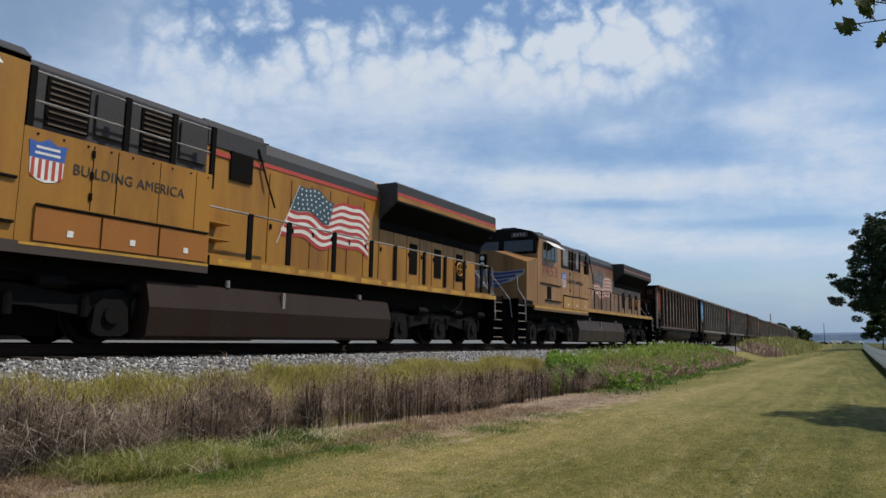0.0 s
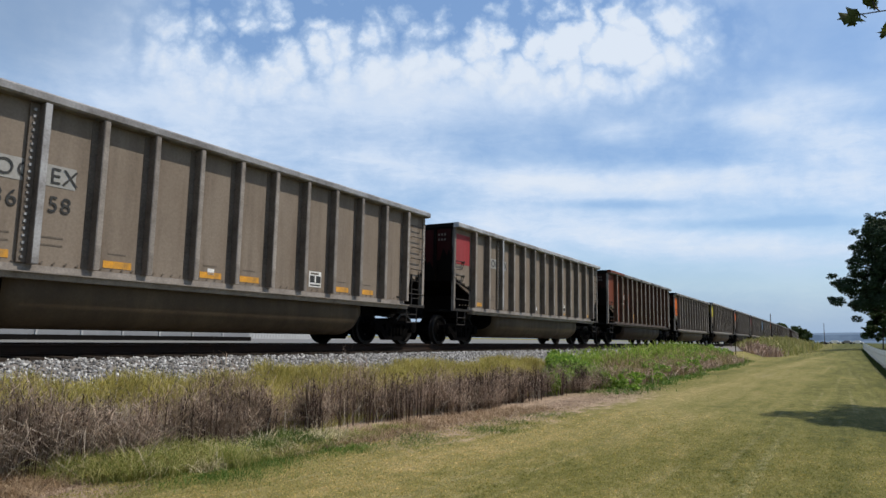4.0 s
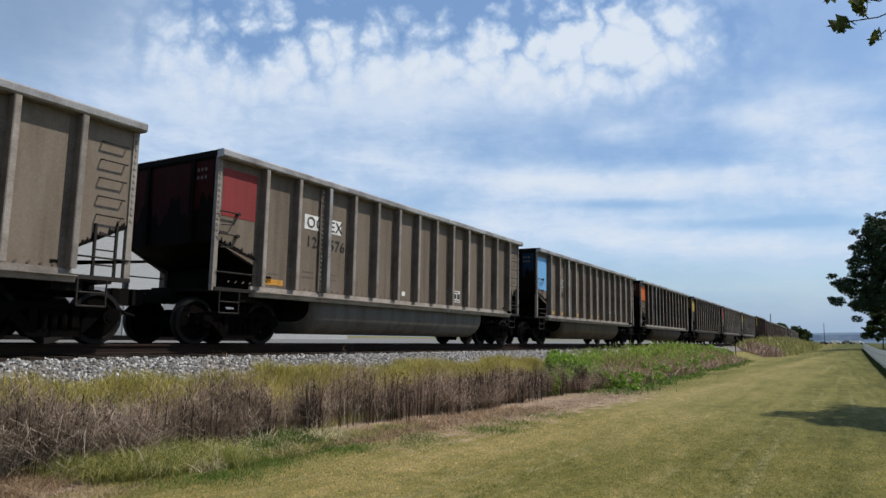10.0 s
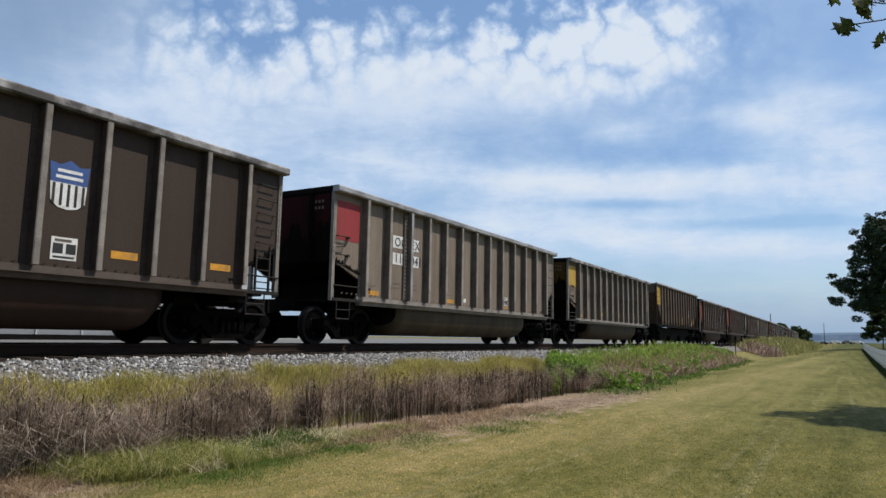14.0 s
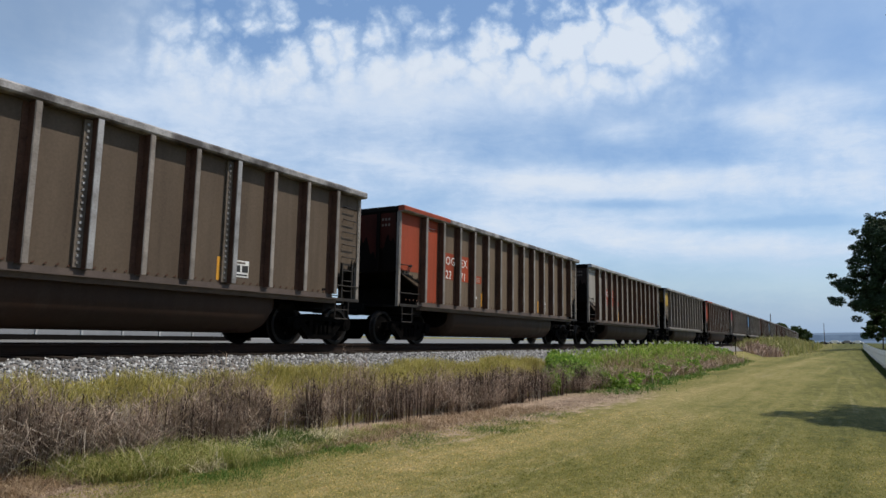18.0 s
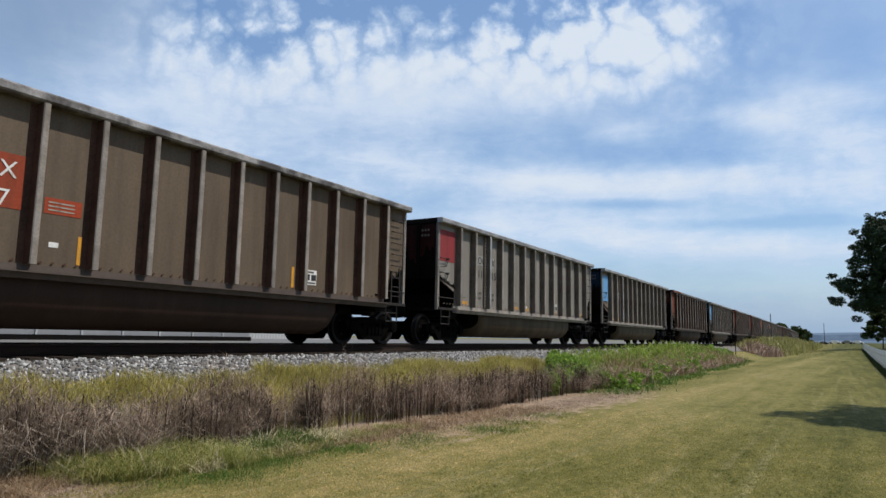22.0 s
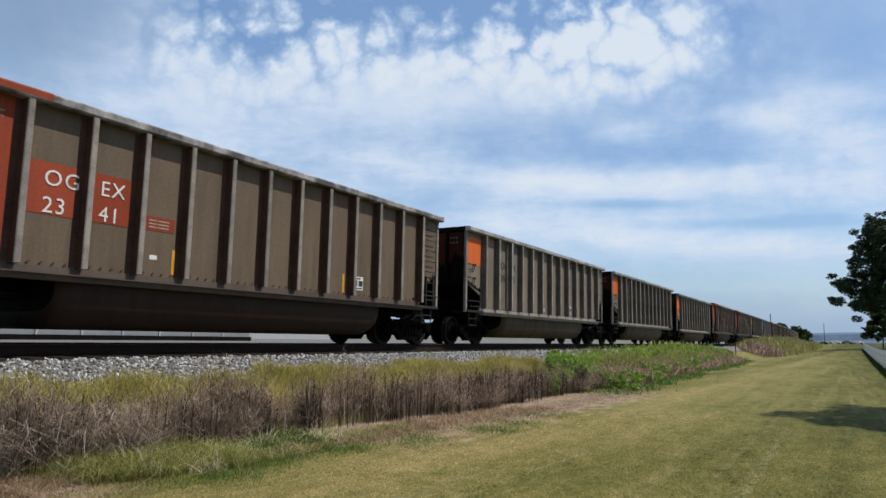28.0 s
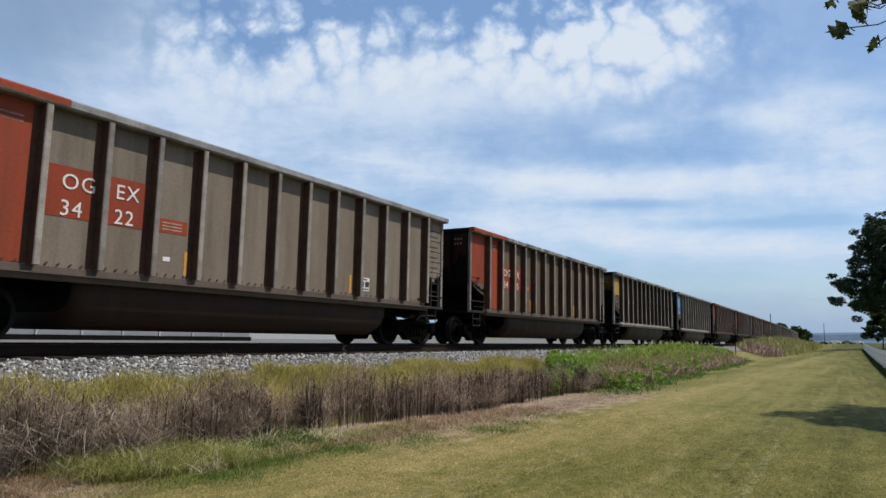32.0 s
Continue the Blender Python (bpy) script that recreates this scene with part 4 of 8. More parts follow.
    for b in grey:
        patch(car, post_x(b) + 0.06, post_x(b + 1) - 0.06, 1.22, 3.66, PAINT["pale"], "side_panel", -PANEL - 0.001, "bare grey replacement panel")
    mat = M[colour]
    for text, z in (((mark, 2.46), (number, 2.03)) if style == "rust" else ((mark, 2.50), (number, 2.05)) if front in ("blue", "orange_tall") else ((mark, 2.69), (number, 2.24))):
        if text:
            h = {5: 2, 6: 3}.get(len(text), (len(text) + 1) // 2)
            lettering(car, text[:h], post_x(2) - (0.20 if style == "rust" else 0.15) - 0.235 * h, z, 0.36, mat)
            lettering(car, text[h:], post_x(2) + (0.26 if style == "rust" else 0.20), z, 0.36, mat)
    patch(car, post_x(12) - 0.28, post_x(12) - 0.12, 1.26, 1.32, M["steel_black"], "small_plate")
    # what is left of the paint on the sooty leading end, darkened for shade too
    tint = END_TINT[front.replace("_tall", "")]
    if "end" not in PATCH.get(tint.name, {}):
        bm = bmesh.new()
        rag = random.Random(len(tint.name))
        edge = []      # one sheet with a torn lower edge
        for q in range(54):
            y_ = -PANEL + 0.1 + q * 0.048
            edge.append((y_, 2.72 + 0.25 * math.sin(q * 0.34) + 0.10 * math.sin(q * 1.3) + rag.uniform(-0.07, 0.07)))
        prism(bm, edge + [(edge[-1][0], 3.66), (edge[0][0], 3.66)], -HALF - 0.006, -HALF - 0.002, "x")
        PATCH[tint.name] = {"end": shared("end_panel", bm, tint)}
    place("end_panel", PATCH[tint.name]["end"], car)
    for r_ in range(2):
        for c_ in range(4):
            patch(car, 0, 0.06, 0, 0.07, M["flank"], "stencil_bar").matrix_basis = pose(-HALF - 0.012, -0.75 - c_ * 0.11, 3.45 - r_ * 0.16, 0, 0, 90)
    # bent grab rods at the leading end, soot round the open corners
    for z in ((2.62, 2.17) if style != "rust" else (2.20, )):
        place("grab_iron", G["grab_iron"], car, pose(-HALF + 0.10, 0, z))
    place("soot_stain", G["soot_front"], car)
    place("soot_stain", G["soot_rear"], car)
    if squat:
        for o in car.children:
            if not o.name.startswith(("bogie", "coupler", "underframe", "brake_gear", "tub")):
                o.matrix_basis = SQUAT @ o.matrix_basis
    tone = {"grey": "pale grey", "taupe": "dusty taupe", "brown": "dusty brown", "dark": "dark brown", "umber": "sooty umber", "rust": "rust-red"}[paint]
    lead = "faded red" if style == "rust" else front.replace("_tall", "").replace("lime", "lime yellow")
    tagged(car, f"{tone} ribbed coal gondola with {lead} end panel", "freight car", group="coal cars of the train")
    return car


def build_hopper():
    """The odd one out: a brown open hopper with thin ribs and sloping ends."""
    car = empty("open_hopper")
    out = [(-HALF, 3.95), (-HALF, 3.35), (-5.75, 1.36), (5.75, 1.36), (HALF, 3.35), (HALF, 3.95)]
    for s in (-1, 1):
        turn = pose(0, 0, 0, 0, 0, 0 if s < 0 else 180)
        bm = bmesh.new()
        prism(bm, out, -1.47, -1.445, "y")
        o = part("side_sheet", bm, PAINT["umber"], car)
        o.matrix_basis = turn
        bm = bmesh.new()
        box(bm, -HALF - 0.02, HALF + 0.02, -1.56, -1.42, 3.88, 4.0, 0.02)
        part("top_chord", bm, M["sill"], car).matrix_basis = turn
        bm = bmesh.new()
        box(bm, -HALF, HALF, -1.56, -1.36, 1.14, 1.30, 0.02)
        part("side_sill", bm, M["steel_black"], car).matrix_basis = turn
        bm = bmesh.new()
        box(bm, -0.035, 0.035, -1.56, -1.46, 1.3, 3.88)
        rib = shared("side_rib", bm, PAINT["dark"])
        for i in range(15):
            place("side_rib", rib, car, turn @ pose(-5.97 + i * 0.884, 0, 0) if s < 0 else turn @ pose(-6.4 + i * 0.884, 0, 0))
        bm = bmesh.new()
        box(bm, -0.05, 0.05, -1.50, -1.40, 1.14, 3.9)
        cp = shared("corner_post", bm, PAINT["dark"])
        bm = bmesh.new()
        for k in range(7):
            cyl(bm, (-0.3, -1.5, 1.5 + k * 0.32), (0.3, -1.5, 1.5 + k * 0.32), 0.014, 6)
        box(bm, -0.32, -0.28, -1.51, -1.48, 1.2, 3.6)
        ld = shared("ladder", bm, M["steel_black"])
        for e in (-1, 1):
            place("corner_post", cp, car, turn @ pose(e * (HALF - 0.05), 0, 0))
            place("ladder", ld, car, turn @ pose(e * (HALF - 0.38), 0, 0))
    bm = bmesh.new()
    for s in (-1, 1):
        prism(bm, [(s * HALF, 3.95), (s * HALF, 3.35), (s * 5.75, 1.36), (s * 5.72, 1.36), (s * (HALF - 0.04), 3.37), (s * (HALF - 0.04), 3.95)], -1.45, 1.45, "y")
    part("slope_sheet", bm, PAINT["umber"], car)
    bm = bmesh.new()
    box(bm, -5.7, 5.7, -1.4, 1.4, 1.34, 1.38)
    part("floor_sheet", bm, M["coal"], car)
    bm = bmesh.new()
    prism(bm, [(-5.4, 1.14), (5.4, 1.14), (4.7, 0.62), (-4.7, 0.62)], -1.1, 1.1, "y")
    part("hopper_bottom", bm, M["steel_black"], car)
    for x in (-3.4, 0.0, 3.4):
        bm = bmesh.new()
        prism(bm, [(x - 1.4, 0.66), (x + 1.4, 0.66), (x + 0.75, 0.24), (x - 0.75, 0.24)], -1.0, 1.0, "y")
        part("discharge_chute", bm, M["steel_black"], car)
    bm = bmesh.new()
    box(bm, -7.3, 7.3, -0.28, 0.28, 0.82, 1.14)
    for s in (-1, 1):
        box(bm, s * 6.17 - 0.25, s * 6.17 + 0.25, -1.35, 1.35, 0.86, 1.14)
    part("underframe", bm, M["steel_black"], car)
    for e in (-1, 1):
        place("coupler", COUPLER, car, pose(e * 7.2, 0, 0, 0, 0, 0 if e > 0 else 180))
        bogie(car, e * 6.17)
    patch(car, -7.0, -6.3, 2.6, 3.7, PAINT["yellow"], "painted_panel", -1.476)
    patch(car, -6.2, -5.75, 2.6, 3.7, PAINT["yellow"], "painted_panel", -1.476)
    patch(car, 3.02, 3.50, 1.95, 2.25, M["white"], "emblem_stripe", -1.476)
    patch(car, 3.0, 3.52, 2.27, 2.56, M["dark_letter"], "emblem_top", -1.476)
    for z in (2.33, 2.44):
        patch(car, 3.08, 3.44, z, z + 0.05, M["white"], "emblem_bar", -1.480)
    bm = bmesh.new()
    for k in range(46):
        box(bm, -6.3 + k * 0.275, -6.265 + k * 0.275, -1.484, -1.468, 2.86, 2.895)
    part("rivet_row", bm, M["steel_black"], car)
    bm = bmesh.new()
    for k in range(30):
        x = -5.4 + k * 0.365
        prism(bm, [(x, 1.42), (x + 0.05, 1.40), (x + 0.14, 1.50), (x + 0.09, 1.52)], -1.486, -1.468, "y")
    part("foot_bolts", bm, M["steel_black"], car)
    for k in range(4):
        patch(car, 3.06 + k * 0.12, 3.11 + k * 0.12, 1.95, 2.25, PAINT["rust"], "emblem_stripe", -1.480)
    patch(car, 4.4, 4.75, 1.5, 1.8, M["white"], "data_plate", -1.476)
    patch(car, 4.43, 4.57, 1.6, 1.76, M["dark_letter"], "plate_cell", -1.480)
    patch(car, 4.59, 4.72, 1.6, 1.76, M["dark_letter"], "plate_cell", -1.480)
    for x in (-4.9, 0.9, 5.2):
        patch(car, x, x + 0.1, 1.4, 2.0, M["amber"], "reflector_strip", -1.476)
    lettering(car, "48", -4.75, 2.3, 0.34, M["dark_letter"], -1.48)
    lettering(car, "586", -4.0, 2.3, 0.34, M["dark_letter"], -1.48)
    return tagged(car, "weathered brown open hopper car with thin ribs and sloping ends", "freight car", group="coal cars of the train")


# ---- locomotives ----
def loco_paint(name, col, dirt, amt):
    return surface(name, col, 0.45, 0.0, dirt, amt, 1.1, 26.0, 0.02, streak=True, spec=0.35, grain=0.07)


def fit_text(text, width, height, material):
    me = letters(text, 1.0, material, "lettering", 1.05)
    co = np.array([v.co for v in me.vertices])
    lo, hi = co.min(0), co.max(0)
    me.transform(Matrix.Translation((-lo[0], 0, -lo[2])))
    me.transform(Matrix.Diagonal((width / (hi[0] - lo[0]), 1, height / (hi[2] - lo[2]), 1)))
    return me


def loco_wheelset():
    me = WHEELSET.copy()
    k = 0.533 / 0.457
    me.transform(Matrix.Diagonal((k, 1, k, 1)))
    return me


LOCO_WHEEL = loco_wheelset()


def loco_bogie(loco, xc):
    b = new("bogie")
    b.parent = loco
    b.matrix_basis = pose(xc, 0, 0)
    for s in (-1, 1):
        bm = bmesh.new()
        y0, y1 = (-1.22, -1.0) if s < 0 else (1.0, 1.22)
        prism(bm, [(-2.75, 0.62), (-2.75, 0.82), (-2.2, 0.95), (-1.5, 0.80), (-0.6, 0.92), (0.6, 0.92), (1.5, 0.80), (2.2, 0.95), (2.75, 0.82), (2.75, 0.62), (1.6, 0.48), (0.8, 0.60), (-0.8, 0.60), (-1.6, 0.48)], y0, y1, "y")
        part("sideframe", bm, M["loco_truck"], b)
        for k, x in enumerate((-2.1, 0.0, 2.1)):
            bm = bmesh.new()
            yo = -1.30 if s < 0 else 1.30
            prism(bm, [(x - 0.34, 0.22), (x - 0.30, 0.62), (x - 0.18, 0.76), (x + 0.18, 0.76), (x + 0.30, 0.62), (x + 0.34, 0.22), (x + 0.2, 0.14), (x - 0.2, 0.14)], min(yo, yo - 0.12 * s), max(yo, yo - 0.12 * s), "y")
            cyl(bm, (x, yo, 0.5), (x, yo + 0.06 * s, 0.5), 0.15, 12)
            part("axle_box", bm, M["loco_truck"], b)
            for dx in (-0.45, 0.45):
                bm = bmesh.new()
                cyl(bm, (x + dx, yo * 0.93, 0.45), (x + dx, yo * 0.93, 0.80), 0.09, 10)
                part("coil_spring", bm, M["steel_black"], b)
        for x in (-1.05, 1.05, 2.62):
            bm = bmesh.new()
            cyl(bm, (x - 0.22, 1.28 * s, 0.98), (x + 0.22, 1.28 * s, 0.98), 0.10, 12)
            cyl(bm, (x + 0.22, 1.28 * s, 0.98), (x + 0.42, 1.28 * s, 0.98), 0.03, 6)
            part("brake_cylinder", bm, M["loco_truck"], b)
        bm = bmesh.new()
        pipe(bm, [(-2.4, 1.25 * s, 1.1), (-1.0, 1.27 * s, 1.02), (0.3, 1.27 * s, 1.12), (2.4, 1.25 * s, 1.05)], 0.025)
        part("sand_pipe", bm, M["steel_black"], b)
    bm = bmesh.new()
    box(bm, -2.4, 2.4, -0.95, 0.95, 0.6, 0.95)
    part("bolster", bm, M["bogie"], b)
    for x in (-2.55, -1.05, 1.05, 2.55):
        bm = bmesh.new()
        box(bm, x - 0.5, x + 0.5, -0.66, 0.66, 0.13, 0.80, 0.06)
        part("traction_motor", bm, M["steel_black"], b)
    for x in (-2.1, 0.0, 2.1):
        place("wheelset", LOCO_WHEEL, b, pose(x, 0, 0.533))


def build_loco(yellow, label, worn):
    L = empty("diesel_locomotive")
    grey = surface("loco_grey", (0.055, 0.054, 0.055) if not worn else (0.036, 0.033, 0.032), 0.5, 0.0, (0.05, 0.045, 0.04), 0.4, 1.5, 30.0, 0.08, spec=0.15)
    red = surface("loco_red_stripe", (0.45, 0.05, 0.03) if not worn else (0.24, 0.07, 0.05), 0.5, 0.0, (0.15, 0.05, 0.03), 0.4, 3.0)
    black = M["steel_black"]
    skirt = surface("skirt_paint", (0.042, 0.026, 0.018) if not worn else (0.16, 0.095, 0.05), 0.6, 0.0, (0.04, 0.03, 0.025), 0.5, 1.5)
    # lower doors in a yellow of their own
    lower = loco_paint("rusty_lower_yellow", (0.30, 0.115, 0.020) if not worn else (0.36, 0.19, 0.05), (0.15, 0.06, 0.025), 0.5)
    tank = surface("tank_paint", (0.025, 0.0145, 0.0105) if not worn else (0.042, 0.029, 0.022), 0.55, 0.0, (0.030, 0.022, 0.018), 0.5, 1.2, 20.0, 0.1, streak=True, spec=0.15)
    glass, n, l, p = base_material("cab_glass")
    p.inputs["Base Color"].default_value = (0.012, 0.014, 0.017, 1)
    p.inputs["Roughness"].default_value = 0.06
    safety = surface("safety_yellow", (0.50, 0.27, 0.025), 0.5, 0.0, (0.14, 0.08, 0.03), 0.7, 2.0)
    hood = yellow if not worn else loco_paint("sooty_hood_yellow", (0.225, 0.128, 0.063), (0.042, 0.030, 0.023), 0.85)
    W = 1.56
    # frame, walkway and its yellow edge
    bm = bmesh.new()
    box(bm, -10.2, 10.2, -1.1, 1.1, 0.98, 1.55)
    box(bm, -10.45, 10.45, -W + 0.03, W - 0.03, 1.52, 1.68)
    part("frame", bm, black, L)
    for s in (-1, 1):
        bm = bmesh.new()
        box(bm, -2.5, 9.55, s * W - 0.012, s * W + 0.012, 1.52, 1.70)
        part("sill_edge", bm, yellow, L)
        bm = bmesh.new()
        x = -2.3
        while x < 9.3:
            box(bm, x, x + 0.85, s * (W + 0.012) - 0.004, s * (W + 0.012) + 0.004, 1.54, 1.65)
            x += 1.13
        part("reflective_stripe", bm, safety, L)
    # equipment cabinet under the slogan
    bm = bmesh.new()
    box(bm, -6.05, -2.55, -W, W, 1.50, 3.25)
    part("equipment_cabinet", bm, yellow, L)
    for s in (-1, 1):
        bm = bmesh.new()
        box(bm, -9.0, -2.55, s * W - 0.03, s * W + 0.03, 1.34, 1.52)
        part("skirt", bm, skirt, L)
        for k in range(3):
            bm = bmesh.new()
            x0 = -5.80 + k * 1.08
            box(bm, x0, x0 + 1.04, s * (W + 0.02) - 0.02, s * (W + 0.02) + 0.02, 1.54, 2.07, 0.012)
            d = part("cabinet_door", bm, lower, L)
            bm = bmesh.new()
            box(bm, x0 + 0.50, x0 + 0.60, s * (W + 0.045) - 0.006, s * (W + 0.045) + 0.006, 1.66, 1.76)
            part("latch", bm, M["white"], d)
        bm = bmesh.new()
        box(bm, -5.80, -2.60, s * (W + 0.035) - 0.025, s * (W + 0.035) + 0.025, 2.08, 2.11)
        part("drip_strip", bm, black, L)
        bm = bmesh.new()
        for x in (-4.95, -4.52):
            box(bm, x, x + 0.012, s * (W + 0.004) - 0.004, s * (W + 0.004) + 0.004, 2.15, 3.2)
        for z in (2.3, 2.65, 3.0):
            box(bm, -4.98, -4.93, s * (W + 0.012) - 0.012, s * (W + 0.012) + 0.012, z, z + 0.12)
        part("door_hinge", bm, black, L)
        for k in range(9):
            bm = bmesh.new()
            cyl(bm, (-5.85 + k * 0.4, s * W, 3.17), (-5.85 + k * 0.4, s * (W + 0.012), 3.17), 0.018, 6)
            part("bolt", bm, black, L)
        bm = bmesh.new()
        for x in (-3.70, -2.92):
            box(bm, x, x + 0.008, s * (W + 0.003) - 0.003, s * (W + 0.003) + 0.003, 2.13, 3.22)
        part("panel_seam", bm, black, L)
        # safety strip under the doors
        bm = bmesh.new()
        box(bm, -9.0 if worn else -6.0, -2.56, s * (W + 0.032) - 0.003, s * (W + 0.032) + 0.003, 1.43 if worn else 1.47, 1.515)
        part("reflective_stripe", bm, safety, L)
        # step-down corner behind the cabinet
        bm = bmesh.new()
        for k in range(3):
            box(bm, -2.55, -2.0, min(s * W, s * 0.95), max(s * W, s * 0.95), 1.70 + k * 0.32, 1.73 + k * 0.32)
        part("step", bm, yellow, L)
    # blower housing over the cabinet
    bm = bmesh.new()
    prism(bm, [(-1.12, 3.25), (-1.12, 4.36), (-0.98, 4.50), (0.98, 4.50), (1.12, 4.36), (1.12, 3.25)], -6.05, -2.35, "x")
    part("blower_housing", bm, grey, L)
    bm = bmesh.new()
    prism(bm, [(-1.12, 1.7), (-1.12, 3.45), (-1.10, 4.05), (-0.98, 4.52), (0.98, 4.52), (1.10, 4.05), (1.12, 3.45), (1.12, 1.7)], -2.35, -0.75, "x")
    part("alternator_cab", bm, yellow, L)
    bm = bmesh.new()
    prism(bm, [(-1.10, 4.20), (-0.99, 4.53), (0.99, 4.53), (1.10, 4.20), (1.06, 4.20), (0.96, 4.515), (-0.96, 4.515), (-1.06, 4.20)], -2.36, -0.74, "x")
    part("grey_roof", bm, grey, L)
    for s in (-1, 1):
        bm = bmesh.new()
        box(bm, -2.34, -0.76, s * 1.09 - 0.04, s * 1.09 + 0.04, 3.98, 4.36)
        part("grey_roof_band", bm, grey, L)
        for x0 in (-4.72, -3.02):
            bm = bmesh.new()
            box(bm, x0, x0 + 0.62, s * 1.14 - 0.03, s * 1.14 + 0.03, 3.52, 4.22, 0.01)
            part("side_panel", bm, M["rim"] if worn else grey, L)
        for x0 in (-5.55, -3.85):
            bm = bmesh.new()
            box(bm, x0, x0 + 0.72, s * 1.12 - 0.03, s * 1.12 + 0.03, 3.45, 4.28)
            g = part("intake_grille", bm, black, L)
            bm = bmesh.new()
            for k in range(8):
                box(bm, x0 + 0.04, x0 + 0.68, s * 1.155 - 0.012, s * 1.155 + 0.012, 3.47 + k * 0.10, 3.50 + k * 0.10)
            part("louvre", bm, M["pole"], g)
        bm = bmesh.new()
        box(bm, -1.75, -1.15, s * 1.13 - 0.03, s * 1.13 + 0.03, 3.38, 3.98)
        part("engine_room_window", bm, black, L)
        bm = bmesh.new()
        for z in (3.70, 4.16):
            cyl(bm, (-6.0, s * 1.46, z), (-2.45, s * 1.46, z), 0.016, 6)
        part("guard_rail", bm, M["rim"], L)
        for x in (-5.95, -4.35, -3.4, -2.5):
            bm = bmesh.new()
            box(bm, x - 0.05, x + 0.05, s * 1.47 - 0.03, s * 1.47 + 0.03, 3.0, 4.22)
            part("rail_stanchion", bm, black, L)
        bm = bmesh.new()
        pipe(bm, [(-1.0, s * 1.14, 4.2), (-0.75, s * 1.2, 3.5), (-0.45, s * 1.16, 3.0)], 0.022)
        part("drain_pipe", bm, black, L)
    # long hood with its doors
    bm = bmesh.new()
    prism(bm, [(-0.95, 1.68), (-0.95, 3.9), (-0.95, 4.20), (-0.76, 4.50), (0.76, 4.50), (0.95, 4.20), (0.95, 3.9), (0.95, 1.68)], -0.75, 9.45, "x")
    part("long_hood", bm, hood, L)
    for s in (-1, 1):
        bm = bmesh.new()
        prism(bm, [(s * 0.957, 4.02), (s * 0.957, 4.21), (s * 0.76, 4.508), (s * 0.74, 4.50), (s * 0.94, 4.20), (s * 0.94, 4.02)], -0.74, 3.7, "x")
        part("grey_roof_band", bm, grey, L)
        bm = bmesh.new()
        box(bm, -2.34, 3.7, s * 0.958 - 0.004, s * 0.958 + 0.004, 3.92, 4.015)
        part("red_stripe", bm, red, L)
        bm = bmesh.new()
        box(bm, -2.30, -0.78, s * 1.125 - 0.012, s * 1.125 + 0.012, 3.80, 3.90)
        part("red_stripe", bm, red, L)
        for k in range(14):
            bm = bmesh.new()
            x0 = -0.45 + k * 0.70
            hi = 3.8 if x0 < 3.4 else 3.15
            dark = x0 > 4.6 and k % 2 == 0 and k < 13
            box(bm, x0, x0 + 0.66, s * 0.95 - 0.022, s * 0.95 + 0.022, 1.78, hi, 0.01)
            d = part("hood_door", bm, hood, L)
            if dark:
                bm = bmesh.new()
                box(bm, x0 + 0.12, x0 + 0.54, s * 0.975 - 0.012, s * 0.975 + 0.012, 2.05, 2.95)
                part("door_window", bm, black, d)
            bm = bmesh.new()
            box(bm, x0 + 0.05, x0 + 0.10, s * 0.98 - 0.02, s * 0.98 + 0.02, 2.55, 2.66)
            part("latch", bm, black, d)
    # radiator with wide wings
    bm = bmesh.new()
    prism(bm, [(-0.95, 3.15), (-0.97, 3.45), (-1.52, 3.88), (-1.54, 3.94), (-1.54, 4.38), (-1.48, 4.43), (1.48, 4.43), (1.54, 4.38), (1.54, 3.94), (1.52, 3.88), (0.97, 3.45), (0.95, 3.15)], 3.75, 9.85, "x")
    part("radiator", bm, grey, L)
    for s in (-1, 1):
        bm = bmesh.new()
        prism(bm, [(s * 0.96, 3.14), (s * 0.99, 3.44), (s * 1.53, 3.868), (s * 1.51, 3.85), (s * 1.0, 3.40), (s * 0.97, 3.14)], 3.8, 9.8, "x")
        part("radiator_screen", bm, black, L)
        bm = bmesh.new()
        box(bm, 3.76, 9.84, s * 1.545 - 0.006, s * 1.545 + 0.006, 3.92, 4.05)
        part("yellow_stripe", bm, yellow if not worn else grey, L)
        bm = bmesh.new()
        box(bm, 3.76, 9.84, s * 1.546 - 0.006, s * 1.546 + 0.006, 4.055, 4.14)
        part("red_stripe", bm, red, L)
    bm = bmesh.new()
    for x in np.arange(4.2, 9.4, 0.86):
        box(bm, x, x + 0.8, -1.3, 1.3, 4.43, 4.47, 0.01)
    part("radiator_shutter", bm, black, L)
    bm = bmesh.new()
    box(bm, 0.25, 0.55, -0.3, 0.3, 4.50, 4.58)
    box(bm, 1.9, 2.6, -0.35, 0.35, 4.50, 4.62, 0.03)
    box(bm, 2.75, 3.2, -0.25, 0.25, 4.50, 4.56)
    part("exhaust_stack", bm, black, L)
    bm = bmesh.new()
    for dy in (-0.12, 0.0, 0.12):
        cyl(bm, (-0.35, dy - 0.3, 4.60), (-0.05, dy - 0.3, 4.60), 0.03, 8, 0.07)
    part("horn", bm, black, L)
    # handrail along the walkway
    for s in (-1, 1):
        bm = bmesh.new()
        pipe(bm, [(-2.58, s * 1.54, 2.64), (9.5, s * 1.54, 2.64), (9.62, s * 1.54, 2.55), (9.66, s * 1.54, 1.75)], 0.02)
        part("handrail", bm, M["rim"] if not worn else black, L)
        for x in (-1.5, -0.37, 1.17, 2.65, 3.73, 5.2, 6.4, 7.6, 8.8, 9.4):
            bm = bmesh.new()
